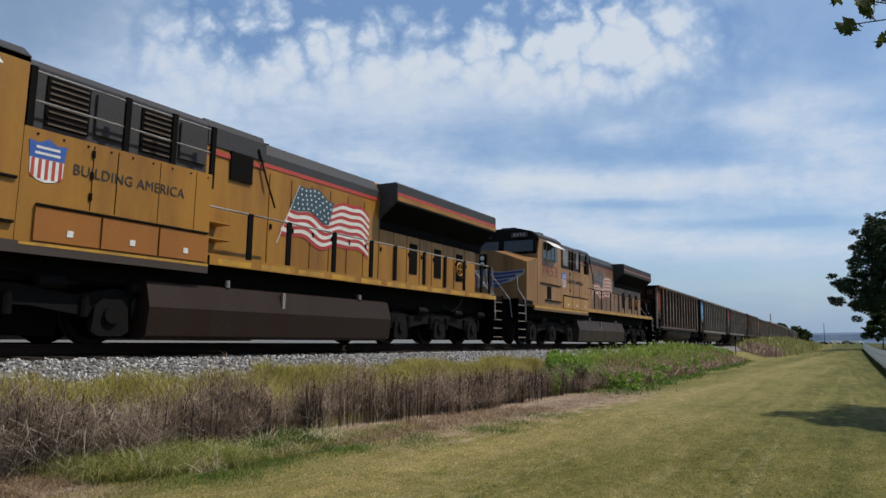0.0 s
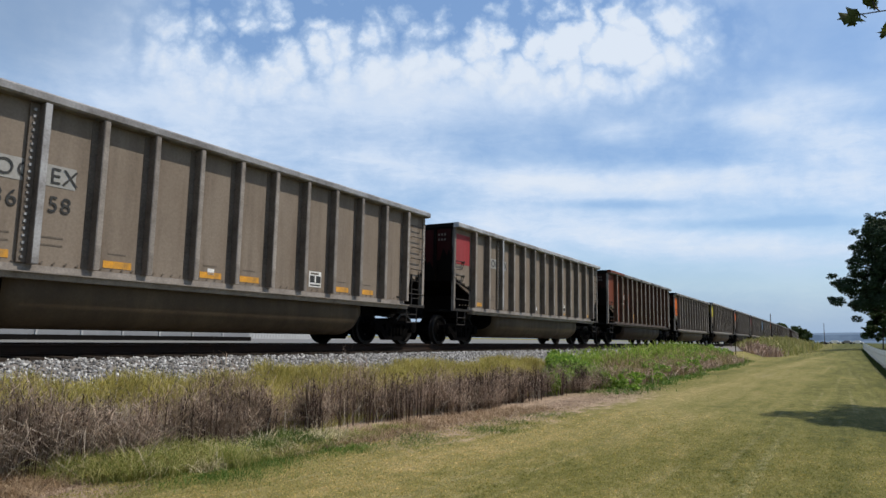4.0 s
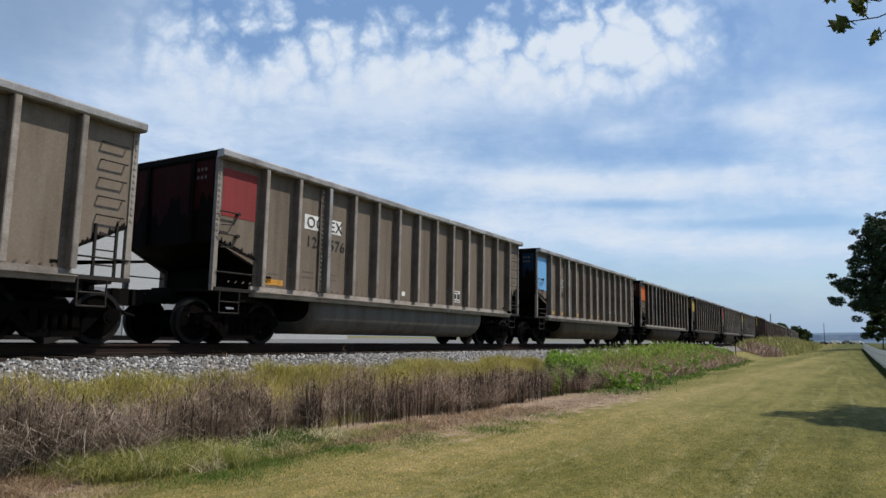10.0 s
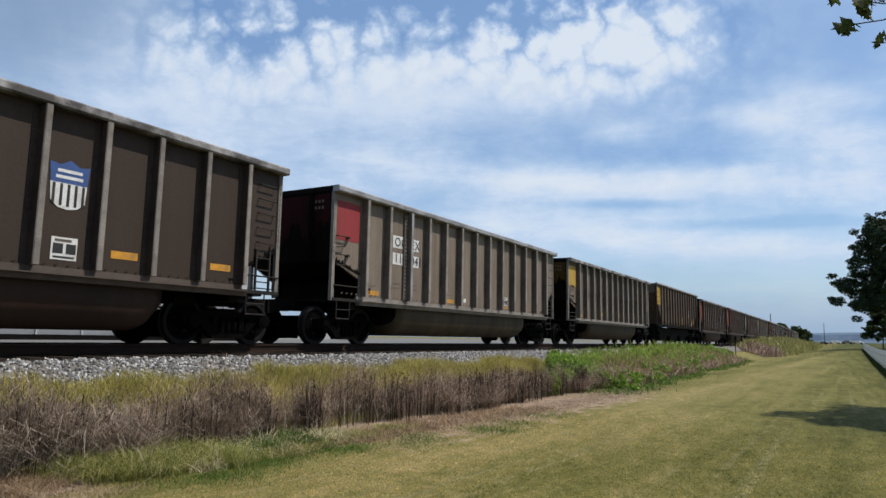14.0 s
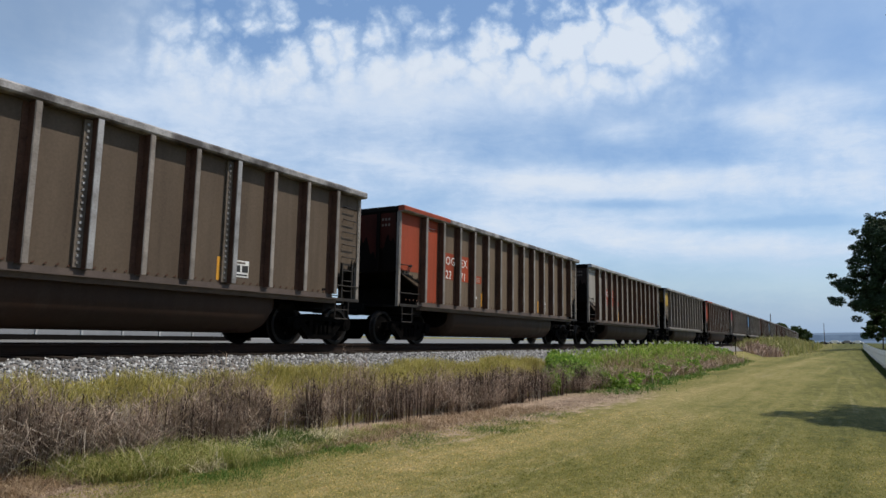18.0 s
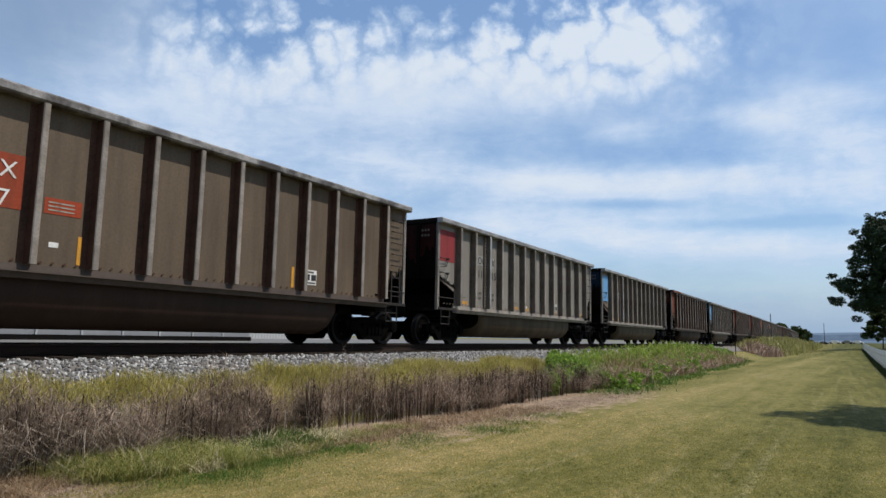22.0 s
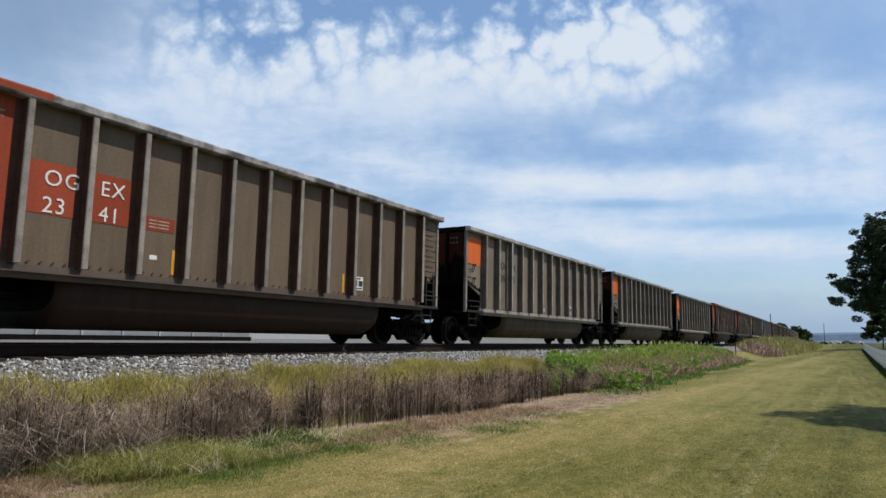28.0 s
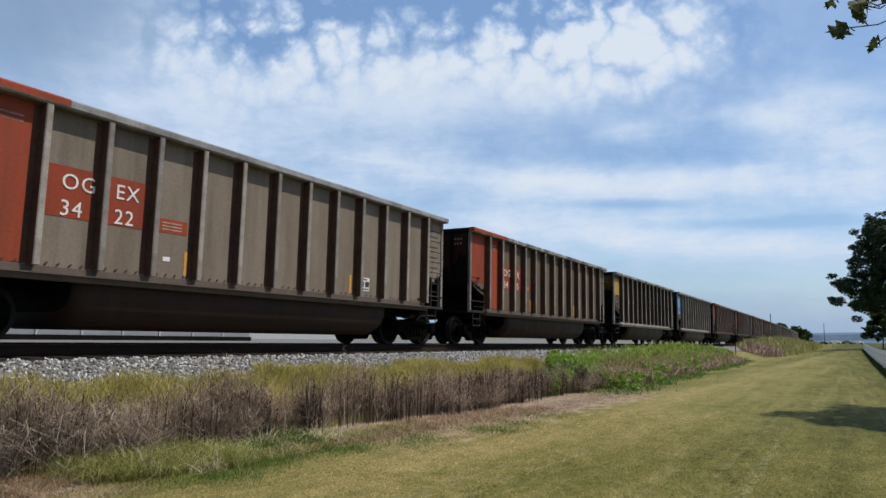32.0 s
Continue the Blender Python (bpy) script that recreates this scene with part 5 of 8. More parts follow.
            w = 0.065 if not worn else 0.026
            box(bm, x - w, x + w, s * 1.54 - 0.02, s * 1.54 + 0.02, 1.6, 2.66)
            part("rail_stanchion", bm, black, L)
    # cab and nose
    bm = bmesh.new()
    prism(bm, [(-8.62, 1.50), (-8.62, 3.62), (-8.42, 4.30), (-6.06, 4.30), (-6.06, 1.50)], -W, W, "y")
    part("cab", bm, yellow, L)
    bm = bmesh.new()
    prism(bm, [(-W, 4.22), (-W, 4.32), (-1.32, 4.50), (-0.75, 4.64), (0.35, 4.66), (0.95, 4.50), (W - 0.02, 4.26), (W - 0.02, 4.22)], -8.60, -6.05, "x")
    part("cab_roof", bm, grey, L)
    bm = bmesh.new()
    prism(bm, [(-1.46, 3.62), (-1.50, 4.30), (-1.28, 4.47), (-0.75, 4.60), (0.35, 4.62), (0.92, 4.47), (1.46, 4.24), (1.46, 3.62)], -8.64, -8.60, "x")
    part("brow_plate", bm, M["loco_truck"], L, "sooty black cab front")
    bm = bmesh.new()
    box(bm, -8.0, -7.2, -0.35, 0.35, 4.66, 4.80, 0.04)
    box(bm, -6.9, -6.4, -0.9, -0.2, 4.60, 4.72, 0.03)
    part("air_conditioner", bm, grey, L)
    # dark brow with the two windscreens and the number boards
    bm = bmesh.new()
    prism(bm, [(-8.66, 3.60), (-8.44, 4.36), (-8.30, 4.36), (-8.50, 3.60)], -W + 0.05, W - 0.05, "y")
    part("brow", bm, black, L)
    for s in (-1, 1):
        bm = bmesh.new()
        y0, y1 = sorted((s * 0.12, s * 1.40))
        prism(bm, [(-8.72, 3.68), (-8.66, 4.14), (-8.63, 4.14), (-8.66, 3.68)], y0, y1, "y")
        part("windscreen", bm, glass, L)
        bm = bmesh.new()
        y0, y1 = sorted((s * 0.45, s * 1.15))
        prism(bm, [(-8.72, 4.26), (-8.69, 4.46), (-8.56, 4.46), (-8.56, 4.26)], y0, y1, "y")
        nb = part("number_board", bm, M["dark_letter"], L)
        bm = bmesh.new()
        for k in range(4):
            a = sorted((s * (0.55 + k * 0.14), s * (0.64 + k * 0.14)))
            prism(bm, [(-8.726, 4.30), (-8.706, 4.43), (-8.700, 4.43), (-8.720, 4.30)], a[0], a[1], "y")
        part("number_bar", bm, M["sill"], nb)
        # side window, its frame and sun visor
        bm = bmesh.new()
        box(bm, -8.14, -6.48, s * W - 0.02, s * W + 0.02, 3.40, 4.16, 0.02)
        w = part("side_window", bm, M["sill"], L)
        for x0, x1 in ((-8.08, -7.80), (-7.66, -7.30), (-7.22, -6.92), (-6.84, -6.54)):
            bm = bmesh.new()
            box(bm, x0, x1, s * (W + 0.02) - 0.012, s * (W + 0.02) + 0.012, 3.47, 4.10)
            part("pane", bm, glass, w)
        bm = bmesh.new()
        prism(bm, [(s * (W + 0.02), 4.20), (s * (W + 0.40), 3.94), (s * (W + 0.40), 3.92), (s * (W + 0.02), 4.17)], -7.92, -6.62, "x")
        part("sun_visor", bm, M["white"], L)
        bm = bmesh.new()
        box(bm, -7.62, -7.2, s * (W + 0.012) - 0.01, s * (W + 0.012) + 0.01, 1.85, 2.35)
        part("vent", bm, black, L)
        bm = bmesh.new()
        box(bm, -8.35, -6.1, s * (W + 0.02) - 0.02, s * (W + 0.02) + 0.02, 2.42, 2.46)
        box(bm, -7.85, -6.1, s * (W + 0.03) - 0.03, s * (W + 0.03) + 0.03, 1.76, 1.80)
        part("drip_strip", bm, black, L)
    bm = bmesh.new()      # nose: sloped top, slightly drawn-in front
    vs = [(-9.56, -1.50, 1.50), (-9.53, -1.50, 3.17), (-9.56, -0.12, 3.64), (-9.56, 0.42, 3.68), (-9.53, 1.46, 3.12), (-9.56, 1.46, 1.50),
          (-8.55, -1.555, 1.50), (-8.55, -1.555, 3.40), (-8.55, -0.50, 3.72), (-8.55, 0.60, 3.72), (-8.55, 1.555, 3.40), (-8.55, 1.555, 1.50)]
    faces(bm, vs, [(0, 1, 2, 3, 4, 5), (0, 6, 7, 1), (1, 7, 8, 2), (2, 8, 9, 3), (3, 9, 10, 4), (4, 10, 11, 5), (6, 11, 10, 9, 8, 7), (0, 5, 11, 6)])
    bmesh.ops.recalc_face_normals(bm, faces=bm.faces[:])
    part("nose", bm, yellow, L)
    bm = bmesh.new()
    box(bm, -9.64, -9.54, 0.22, 0.52, 2.95, 3.52, 0.02)
    hl = part("headlight_housing", bm, black, L)
    for z in (3.12, 3.36):
        bm = bmesh.new()
        cyl(bm, (-9.66, 0.37, z), (-9.63, 0.37, z), 0.09, 14)
        part("headlight", bm, M["white"], hl)
    bm = bmesh.new()
    box(bm, -9.60, -9.55, 0.95, 1.38, 1.7, 2.95, 0.02)
    part("nose_door", bm, yellow, L)
    # blue wing emblem on the nose
    blue = surface("emblem_blue", (0.03, 0.06, 0.22), 0.5, 0.0, (0.02, 0.03, 0.08), 0.3, 3.0)
    pale = surface("emblem_outline", (0.42, 0.40, 0.36), 0.6, 0.0, (0.2, 0.16, 0.12), 0.4, 4.0)
    bm = bmesh.new()          # outline of the spread wing
    prism(bm, [(0.10, 2.84), (-0.45, 2.80), (-1.44, 2.88), (-1.40, 2.70), (-1.16, 2.54), (-0.86, 2.42), (-0.42, 2.32), (-0.05, 2.18), (0.10, 2.20)], -9.574, -9.558, "x")
    part("emblem_wing", bm, pale, L)
    for k in range(4):
        a, b = 2.80 - k * 0.15, -1.38 + k * 0.30
        bm = bmesh.new()
        prism(bm, [(0.06, a), (-0.40, a - 0.03), (b, a + 0.04 - k * 0.005), (b + 0.05, a - 0.06), (-0.36, a - 0.145), (0.06, a - 0.135)], -9.584, -9.575, "x")
        part("emblem_feather", bm, blue, L)
    bm = bmesh.new()          # crest beside the wing
    prism(bm, [(0.14, 2.62), (0.10, 2.92), (0.30, 2.89), (0.48, 2.97), (0.66, 2.89), (0.86, 2.92), (0.82, 2.62)], -9.580, -9.558, "x")
    part("emblem_crest", bm, blue, L)
    for k in range(6):
        bm = bmesh.new()
        u = 0.17 + k * 0.11
        box(bm, -9.578, -9.558, u, u + 0.10, 2.20 + 0.9 * (u - 0.45) ** 2, 2.61)
        part("emblem_stripe", bm, pale if k % 2 else red, L)
    # front and rear plates, steps, rails and couplers
    for e in (-1, 1):
        xe = 10.45 * e
        bm = bmesh.new()
        box(bm, min(xe, xe - 0.06 * e), max(xe, xe - 0.06 * e), -1.5, 1.5, 0.75, 1.66)
        prism(bm, [(xe, 0.85), (xe + 0.25 * e, 0.14), (xe + 0.2 * e, 0.14), (xe - 0.05 * e, 0.85)], -1.45, 1.45, "y")
        part("pilot", bm, black, L)
        place("coupler", COUPLER, L, pose(10.25 * e, 0, 0.06, 0, 0, 0 if e > 0 else 180))
        for s in (-1, 1):
            bm = bmesh.new()
            for k in range(5):
                box(bm, min(e * 9.72, e * 10.42), max(e * 9.72, e * 10.42), min(s * 1.54, s * 1.2), max(s * 1.54, s * 1.2), 0.25 + k * 0.30, 0.28 + k * 0.30)
            st = part("step_tread", bm, M["sill"], L)
            bm = bmesh.new()
            for xx in (9.70, 10.43):
                box(bm, min(e * xx, e * (xx + 0.02)), max(e * xx, e * (xx + 0.02)), min(s * 1.56, s * 1.15), max(s * 1.56, s * 1.15), 0.22, 1.7)
            part("step_plate", bm, M["bogie"], st)
            bm = bmesh.new()
            pipe(bm, [(e * 9.80, s * 1.20, 2.60), (e * 9.80, s * 1.24, 2.10), (e * 9.80, s * 1.55, 1.66), (e * 9.80, s * 1.58, 0.85)], 0.022)
            pipe(bm, [(e * 10.44, s * 0.10, 2.40), (e * 10.44, s * 0.12, 2.76), (e * 10.44, s * 0.28, 2.78), (e * 10.44, s * 0.86, 2.08), (e * 10.44, s * 1.22, 1.64), (e * 10.44, s * 1.30, 1.0)], 0.022)
            part("grab_rail", bm, M["rim"], L)
        bm = bmesh.new()
        for s in (-1, 1):
            for k in range(3):
                y = s * (0.35 + 0.12 * k)
                pipe(bm, [(xe, y, 1.0), (xe + 0.18 * e, y, 0.78), (xe + 0.32 * e, y * 0.9, 0.62), (xe + 0.5 * e, y * 0.8, 0.66)], 0.022)
        part("air_hose", bm, black, L)
    # fuel tank, folded along its side
    bm = bmesh.new()
    prism(bm, [(-1.30, 1.14), (-1.43, 1.10), (-1.56, 0.66), (-1.50, 0.16), (-1.40, 0.10), (1.40, 0.10), (1.50, 0.16), (1.56, 0.66), (1.43, 1.10), (1.30, 1.14)], -3.72, 3.58, "x")
    ft = part("fuel_tank", bm, tank, L)
    for s in (-1, 1):
        bm = bmesh.new()
        cyl(bm, (-1.9, s * 1.42, 1.12), (-1.9, s * 1.42, 1.26), 0.05, 10)
        cyl(bm, (2.35, s * 1.42, 1.12), (2.35, s * 1.42, 1.24), 0.06, 10)
        box(bm, -0.45, -0.37, s * 1.50 - 0.03, s * 1.50 + 0.03, 0.72, 1.1)
        part("filler_neck", bm, M["sill"], ft)
        bm = bmesh.new()
        pipe(bm, [(6.2, s * 1.50, 1.45), (6.4, s * 1.5, 1.15), (6.9, s * 1.5, 1.0), (7.3, s * 1.5, 1.15), (7.6, s * 1.5, 1.42)], 0.02)
        part("cable_loop", bm, black, L)
    loco_bogie(L, -6.35)
    loco_bogie(L, 6.55)
    # slogan, shield and road number
    mark = M["dark_letter"]
    place("lettering", fit_text("BUILDING AMERICA", 2.09, 0.17, mark), L, pose(-5.26, -W - 0.008, 2.67))
    numeral = surface("numeral_red", (0.34, 0.025, 0.018) if not worn else (0.20, 0.03, 0.02), 0.5, 0.0, (0.2, 0.05, 0.03), 0.2, 3.0)
    place("lettering", fit_text("7453", 1.66, 0.44, numeral), L, pose(-8.18, -W - 0.008, 2.78))
    sx, sz = -5.68, 2.44
    bm = bmesh.new()
    prism(bm, [(-0.26, 0.36), (-0.29, 0.62), (-0.14, 0.60), (0.0, 0.68), (0.14, 0.60), (0.29, 0.62), (0.26, 0.36)], -W - 0.010, -W - 0.004, "y")
    shield_blue = surface("shield_blue", (0.03, 0.10, 0.36), 0.5, 0.0, (0.03, 0.05, 0.12), 0.3, 3.0)
    part("shield_top", bm, shield_blue, L).matrix_basis = pose(sx, 0, sz)
    bm = bmesh.new()
    box(bm, -0.18, 0.18, -W - 0.014, -W - 0.010, 0.51, 0.55)
    box(bm, -0.19, 0.19, -W - 0.014, -W - 0.010, 0.42, 0.46)
    part("shield_bar", bm, M["white"], L).matrix_basis = pose(sx, 0, sz)
    bm = bmesh.new()
    prism(bm, [(-0.26, 0.36), (-0.25, 0.12), (-0.14, 0.03), (0.0, 0.0), (0.14, 0.03), (0.25, 0.12), (0.26, 0.36)], -W - 0.008, -W - 0.004, "y")
    part("shield_field", bm, M["white"], L).matrix_basis = pose(sx, 0, sz)
    for k in range(5):
        bm = bmesh.new()
        x = -0.21 + k * 0.105
        box(bm, x - 0.024, x + 0.024, -W - 0.013, -W - 0.008, 0.05 + 0.45 * x * x, 0.355)
        part("shield_stripe", bm, red, L).matrix_basis = pose(sx, 0, sz)
    # waving flag on the hood side
    fy = -0.983
    red_f = surface("flag_red", (0.40, 0.035, 0.03) if not worn else (0.30, 0.09, 0.07), 0.55, 0.0, (0.2, 0.05, 0.04), 0.3, 3.0)
    white_f = surface("flag_white", (0.68, 0.66, 0.60) if not worn else (0.50, 0.42, 0.33), 0.6, 0.0, (0.4, 0.35, 0.28), 0.3, 3.0)
    blue_f = surface("flag_blue", (0.03, 0.07, 0.10) if not worn else (0.045, 0.05, 0.06), 0.55, 0.0, (0.05, 0.06, 0.06), 0.3, 3.0)

    def flag_z(u, v):
        """u along 0..1, v down 0..1"""
        return 3.64 - 1.18 * v - 0.13 * u + 0.13 * math.sin(u * 9.5 + 0.6) * (0.35 + 0.65 * u) - 0.05 * math.sin(u * 19)

    def flag_x(u, v):
        return 0.50 - 0.62 * v * (1 - u) + 2.75 * u
    for k in range(7):
        for kk, mt in ((0, red_f), (1, white_f)):
            i = 2 * k + kk
            if i > 12:
                continue
            bm = bmesh.new()
            prev = None
            for j in range(25):
                u = j / 24
                a = bm.verts.new((flag_x(u, i / 13), fy - 0.003 * (i % 2), flag_z(u, i / 13)))
                b = bm.verts.new((flag_x(u, (i + 1) / 13), fy - 0.003 * (i % 2), flag_z(u, (i + 1) / 13)))
                if prev:
                    bm.faces.new((prev[0], prev[1], b, a))
                prev = (a, b)
            part("flag_stripe", bm, mt, L)
    bm = bmesh.new()
    prev = None
    for j in range(13):
        u = j / 12 * 0.46
        col = [bm.verts.new((flag_x(u, v), fy - 0.009, flag_z(u, v) + 0.06)) for v in (0.0, 0.25, 0.5)]
        if prev:
            bm.faces.new((prev[0], prev[1], col[1], col[0]))
            bm.faces.new((prev[1], prev[2], col[2], col[1]))
        prev = col
    part("flag_canton", bm, blue_f, L)
    bm = bmesh.new()
    for a in range(8):
        for b in range(5):
            u, v = (a + 0.7 + 0.4 * (b % 2)) / 8.6 * 0.46, (b + 0.5) / 5 * 0.5
            x, z = flag_x(u, v), flag_z(u, v) + 0.06
            box(bm, x - 0.022, x + 0.022, fy - 0.015, fy - 0.011, z - 0.022, z + 0.022)
    part("flag_star", bm, white_f, L)
    bm = bmesh.new()
    cyl(bm, (-0.18, fy, 2.25), (0.50, fy, 3.72), 0.012, 6)
    part("flag_staff", bm, white_f, L)
    # hand-brake wheel near the rear
    bm = bmesh.new()
    for i in range(16):
        a0, a1 = i * math.pi / 8, (i + 1) * math.pi / 8
        cyl(bm, (8.2 + 0.21 * math.cos(a0), -1.06, 2.45 + 0.21 * math.sin(a0)), (8.2 + 0.21 * math.cos(a1), -1.06, 2.45 + 0.21 * math.sin(a1)), 0.02, 6)
    for i in range(4):
        a0 = i * math.pi / 2
        cyl(bm, (8.2, -1.06, 2.45), (8.2 + 0.21 * math.cos(a0), -1.06, 2.45 + 0.21 * math.sin(a0)), 0.016, 6)
    part("brake_wheel", bm, M["amber"], L)
    return tagged(L, label, "locomotive", group="engines of the train")


# ---- plants ----
def blades(name, base, height, width, lean, material, rng, seg=2):
    """Many grass blades or stems as one mesh. base: (n, 3); height, width: (n,); lean: how far the tips bend."""
    n = len(base)
    ang = rng.uniform(0, 2 * np.pi, n)
    side = np.stack([np.cos(ang), np.sin(ang), np.zeros(n)], -1) * width[:, None] / 2
    la = rng.uniform(0, 2 * np.pi, n)
    ln = np.abs(rng.normal(0, 1, n)) * lean
    bend = np.stack([np.cos(la), np.sin(la), np.zeros(n)], -1) * (height * ln)[:, None]
    up = np.zeros((n, 3))
    up[:, 2] = height
    rows = []
    for k in range(seg):
        f = k / seg
        c = base + up * f + bend * f * f
        w = 1.0 - 0.35 * f
        rows += [c - side * w, c + side * w]
    up2 = up.copy()
    up2[:, 2] *= np.clip(1.0 - 0.25 * ln, 0.4, 1)
    rows.append(base + up2 + bend)
    v = np.stack(rows, 1).reshape(-1, 3)
    per = 2 * seg + 1
    t = []
    for k in range(seg - 1):
        a = 2 * k
        t += [(a, a + 1, a + 3), (a, a + 3, a + 2)]
    t.append((2 * seg - 2, 2 * seg - 1, 2 * seg))
    t = (np.array(t)[None] + (np.arange(n) * per)[:, None, None]).reshape(-1, 3)
    return raw_mesh(name, v, t, material)


def scatter(rng, n, x0, x1, y0, y1, keep=None):
    x, y = rng.uniform(x0, x1, n), rng.uniform(y0, y1, n)
    if keep is not None:
        k = keep(x, y)
        x, y = x[k], y[k]
    return np.stack([x, y, ground_z(x, y)], -1)


def patchy(x, y, s, seed):
    return (np.sin(x * s + seed) * np.cos(y * s * 1.3 - seed * 2) + np.sin(x * s * 2.3 - seed * 3 + y * s) * 0.6)


def build_grass():
    rng = np.random.default_rng(11)
    lawn = lawn_blade_material()
    # mown field: short lying blades, dense near the tripod and thinning with distance
    n = 230000
    X = 3.0 + 13.0 * rng.uniform(0, 1, n) ** 1.7
    Y = rng.uniform(-2.2, 7.2, n)
    keep = (Y < np.interp(X, [3, 6, 18], [6.2, 6.2, 5.2]) + 0.2 * np.sin(X * 1.7)) & (X > 2.0 + 0.1 * Y) & (rng.uniform(size=n) < 1.0 - smooth(8, 16, X))
    X, Y = X[keep], Y[keep]
    b = np.stack([X, Y, ground_z(X, Y) - 0.003], -1)
    far = 1 + X / 12
    me = blades("lawn_blades", b, rng.uniform(0.008, 0.024, len(b)), rng.uniform(0.004, 0.008, len(b)) * far, 2.0, lawn, rng)
    tagged(new("mown_grass", me), "short mown yellow-green grass with dry straw", "grass", kind="stuff")

    def tufts(name, spots, per, spread, hmin, hmax, wid, lean, mat, label, cat, seg=3, seed=0):
        """Blades gathered round the given spots, each spot with a height of its own."""
        r = np.random.default_rng(900 + seed)
        k = np.repeat(np.arange(len(spots)), per)
        own = r.uniform(0.6, 1.2, len(spots))
        x = spots[k, 0] + r.normal(0, spread, len(k))
        y = spots[k, 1] + r.normal(0, spread, len(k))
        b = np.stack([x, y, ground_z(x, y) - 0.01], -1)
        me = blades(name, b, r.uniform(hmin, hmax, len(k)) * own[k], r.uniform(0.6, 1.4, len(k)) * wid, lean, mat, r, seg)
        return tagged(new(name, me), label, cat, kind="stuff")

    # green unmown fringe at the edge of the field
    fringe = leafy("green_fringe_blades", (0.045, 0.115, 0.016), (0.100, 0.185, 0.030), (0.24, 0.27, 0.08), trans=0.35)
    sx = rng.uniform(4.3, 13.0, 640)
    sy = np.interp(sx, [4.3, 5.2, 6.2, 7.2, 8.5, 10.7, 13], [6.15, 5.75, 5.62, 5.72, 5.22, 4.95, 4.75]) + rng.normal(0, 0.22, 640) + 0.10 * np.sin(sx * 2.3) + 0.08 * np.sin(sx * 5.1 + 1)
    k = rng.uniform(size=640) < np.interp(sx, [4, 6.5, 8, 9.5, 11, 13], [0.8, 0.6, 0.42, 0.4, 0.15, 0.05]) * np.clip(0.6 + 0.7 * patchy(sx, sy, 2.3, 6), 0.1, 1)
    tufts("green_fringe_grass", np.stack([sx[k], sy[k]], -1), 90, 0.20, 0.02, 0.07, 0.006, 1.0, fringe, "green unmown grass along the edge of the field", "grass", 2, 1)
    # pale tufts in front of the weeds
    tuft = leafy("pale_tuft_blades", (0.14, 0.18, 0.036), (0.31, 0.315, 0.085), (0.55, 0.48, 0.22), trans=0.4)
    sx = rng.uniform(4.1, 9.4, 420)
    f = rng.uniform(0, 1, 420)
    sy = np.interp(sx, [4.1, 5.2, 6.2, 7.2, 9.4], [6.5, 5.95, 5.85, 5.95, 5.9]) * (1 - f) + np.interp(sx, [4.1, 6, 7.5, 9.4], [7.0, 7.15, 6.75, 6.3]) * f
    k = rng.uniform(size=420) < np.interp(sx, [4.1, 6, 7.2, 8.0, 9.4], [1, 0.9, 0.55, 0.15, 0.08]) * np.clip(0.75 + 0.6 * patchy(sx, sy, 3.1, 2), 0.15, 1)
    near = k & (sx < 5.9)
    tufts("pale_grass_tufts", np.stack([sx[near], sy[near]], -1), 120, 0.10, 0.10, 0.34, 0.007, 1.2, tuft, "pale yellow-green grass tufts in front of dead weeds", "grass", 4, 2)
    rest = k & (sx >= 5.9)
    tufts("low_grass_tufts", np.stack([sx[rest], sy[rest]], -1), 130, 0.10, 0.05, 0.17, 0.007, 1.3, tuft, "low yellow-green grass tufts in front of dead weeds", "grass", 3, 12)
    lush = leafy("lush_tuft_blades", (0.045, 0.085, 0.018), (0.10, 0.15, 0.035), (0.20, 0.23, 0.07), trans=0.4)
    k = rng.integers(0, len(sx), 120)
    k = k[sx[k] < 7.4]
    tufts("green_grass_tufts", np.stack([sx[k] + 0.1, sy[k] + 0.12], -1), 110, 0.10, 0.06, 0.26, 0.008, 1.1, lush, "dark green grass tufts among paler grass", "grass", 3, 13)
    bleach = leafy("bleached_blades", (0.36, 0.30, 0.17), (0.52, 0.45, 0.28), (0.70, 0.62, 0.42), trans=0.35)
    k = rng.integers(0, len(sx), 46)
    k = k[sx[k] < 7.6]
    tufts("bleached_grass_wisps", np.stack([sx[k], sy[k] - 0.1], -1), 46, 0.06, 0.10, 0.30, 0.008, 1.9, bleach, "bleached straw wisps hanging over the grass", "dead grass", 5, 14)
    tan = leafy("tan_dead_grass", (0.19, 0.12, 0.07), (0.36, 0.25, 0.15), (0.52, 0.40, 0.26), trans=0.3)
    sx = np.concatenate([rng.uniform(3.0, 4.15, 90), rng.uniform(5.5, 13.5, 210)])
    sy = np.interp(sx, [3.0, 4.2, 5.5, 7, 8.3, 13.5], [6.6, 6.9, 6.5, 6.2, 6.15, 5.75]) + rng.uniform(-0.42, 0.42, 300)
    tufts("tan_grass_tufts", np.stack([sx, sy], -1), 60, 0.10, 0.03, 0.15, 0.006, 1.7, tan, "tan dead grass tufts at the foot of the weeds", "dead grass", 3, 3)
    # yellow grass on the bank below the ballast
    bank = leafy("yellow_bank_blades", (0.24, 0.225, 0.055), (0.42, 0.37, 0.10), (0.58, 0.48, 0.19), trans=0.38)
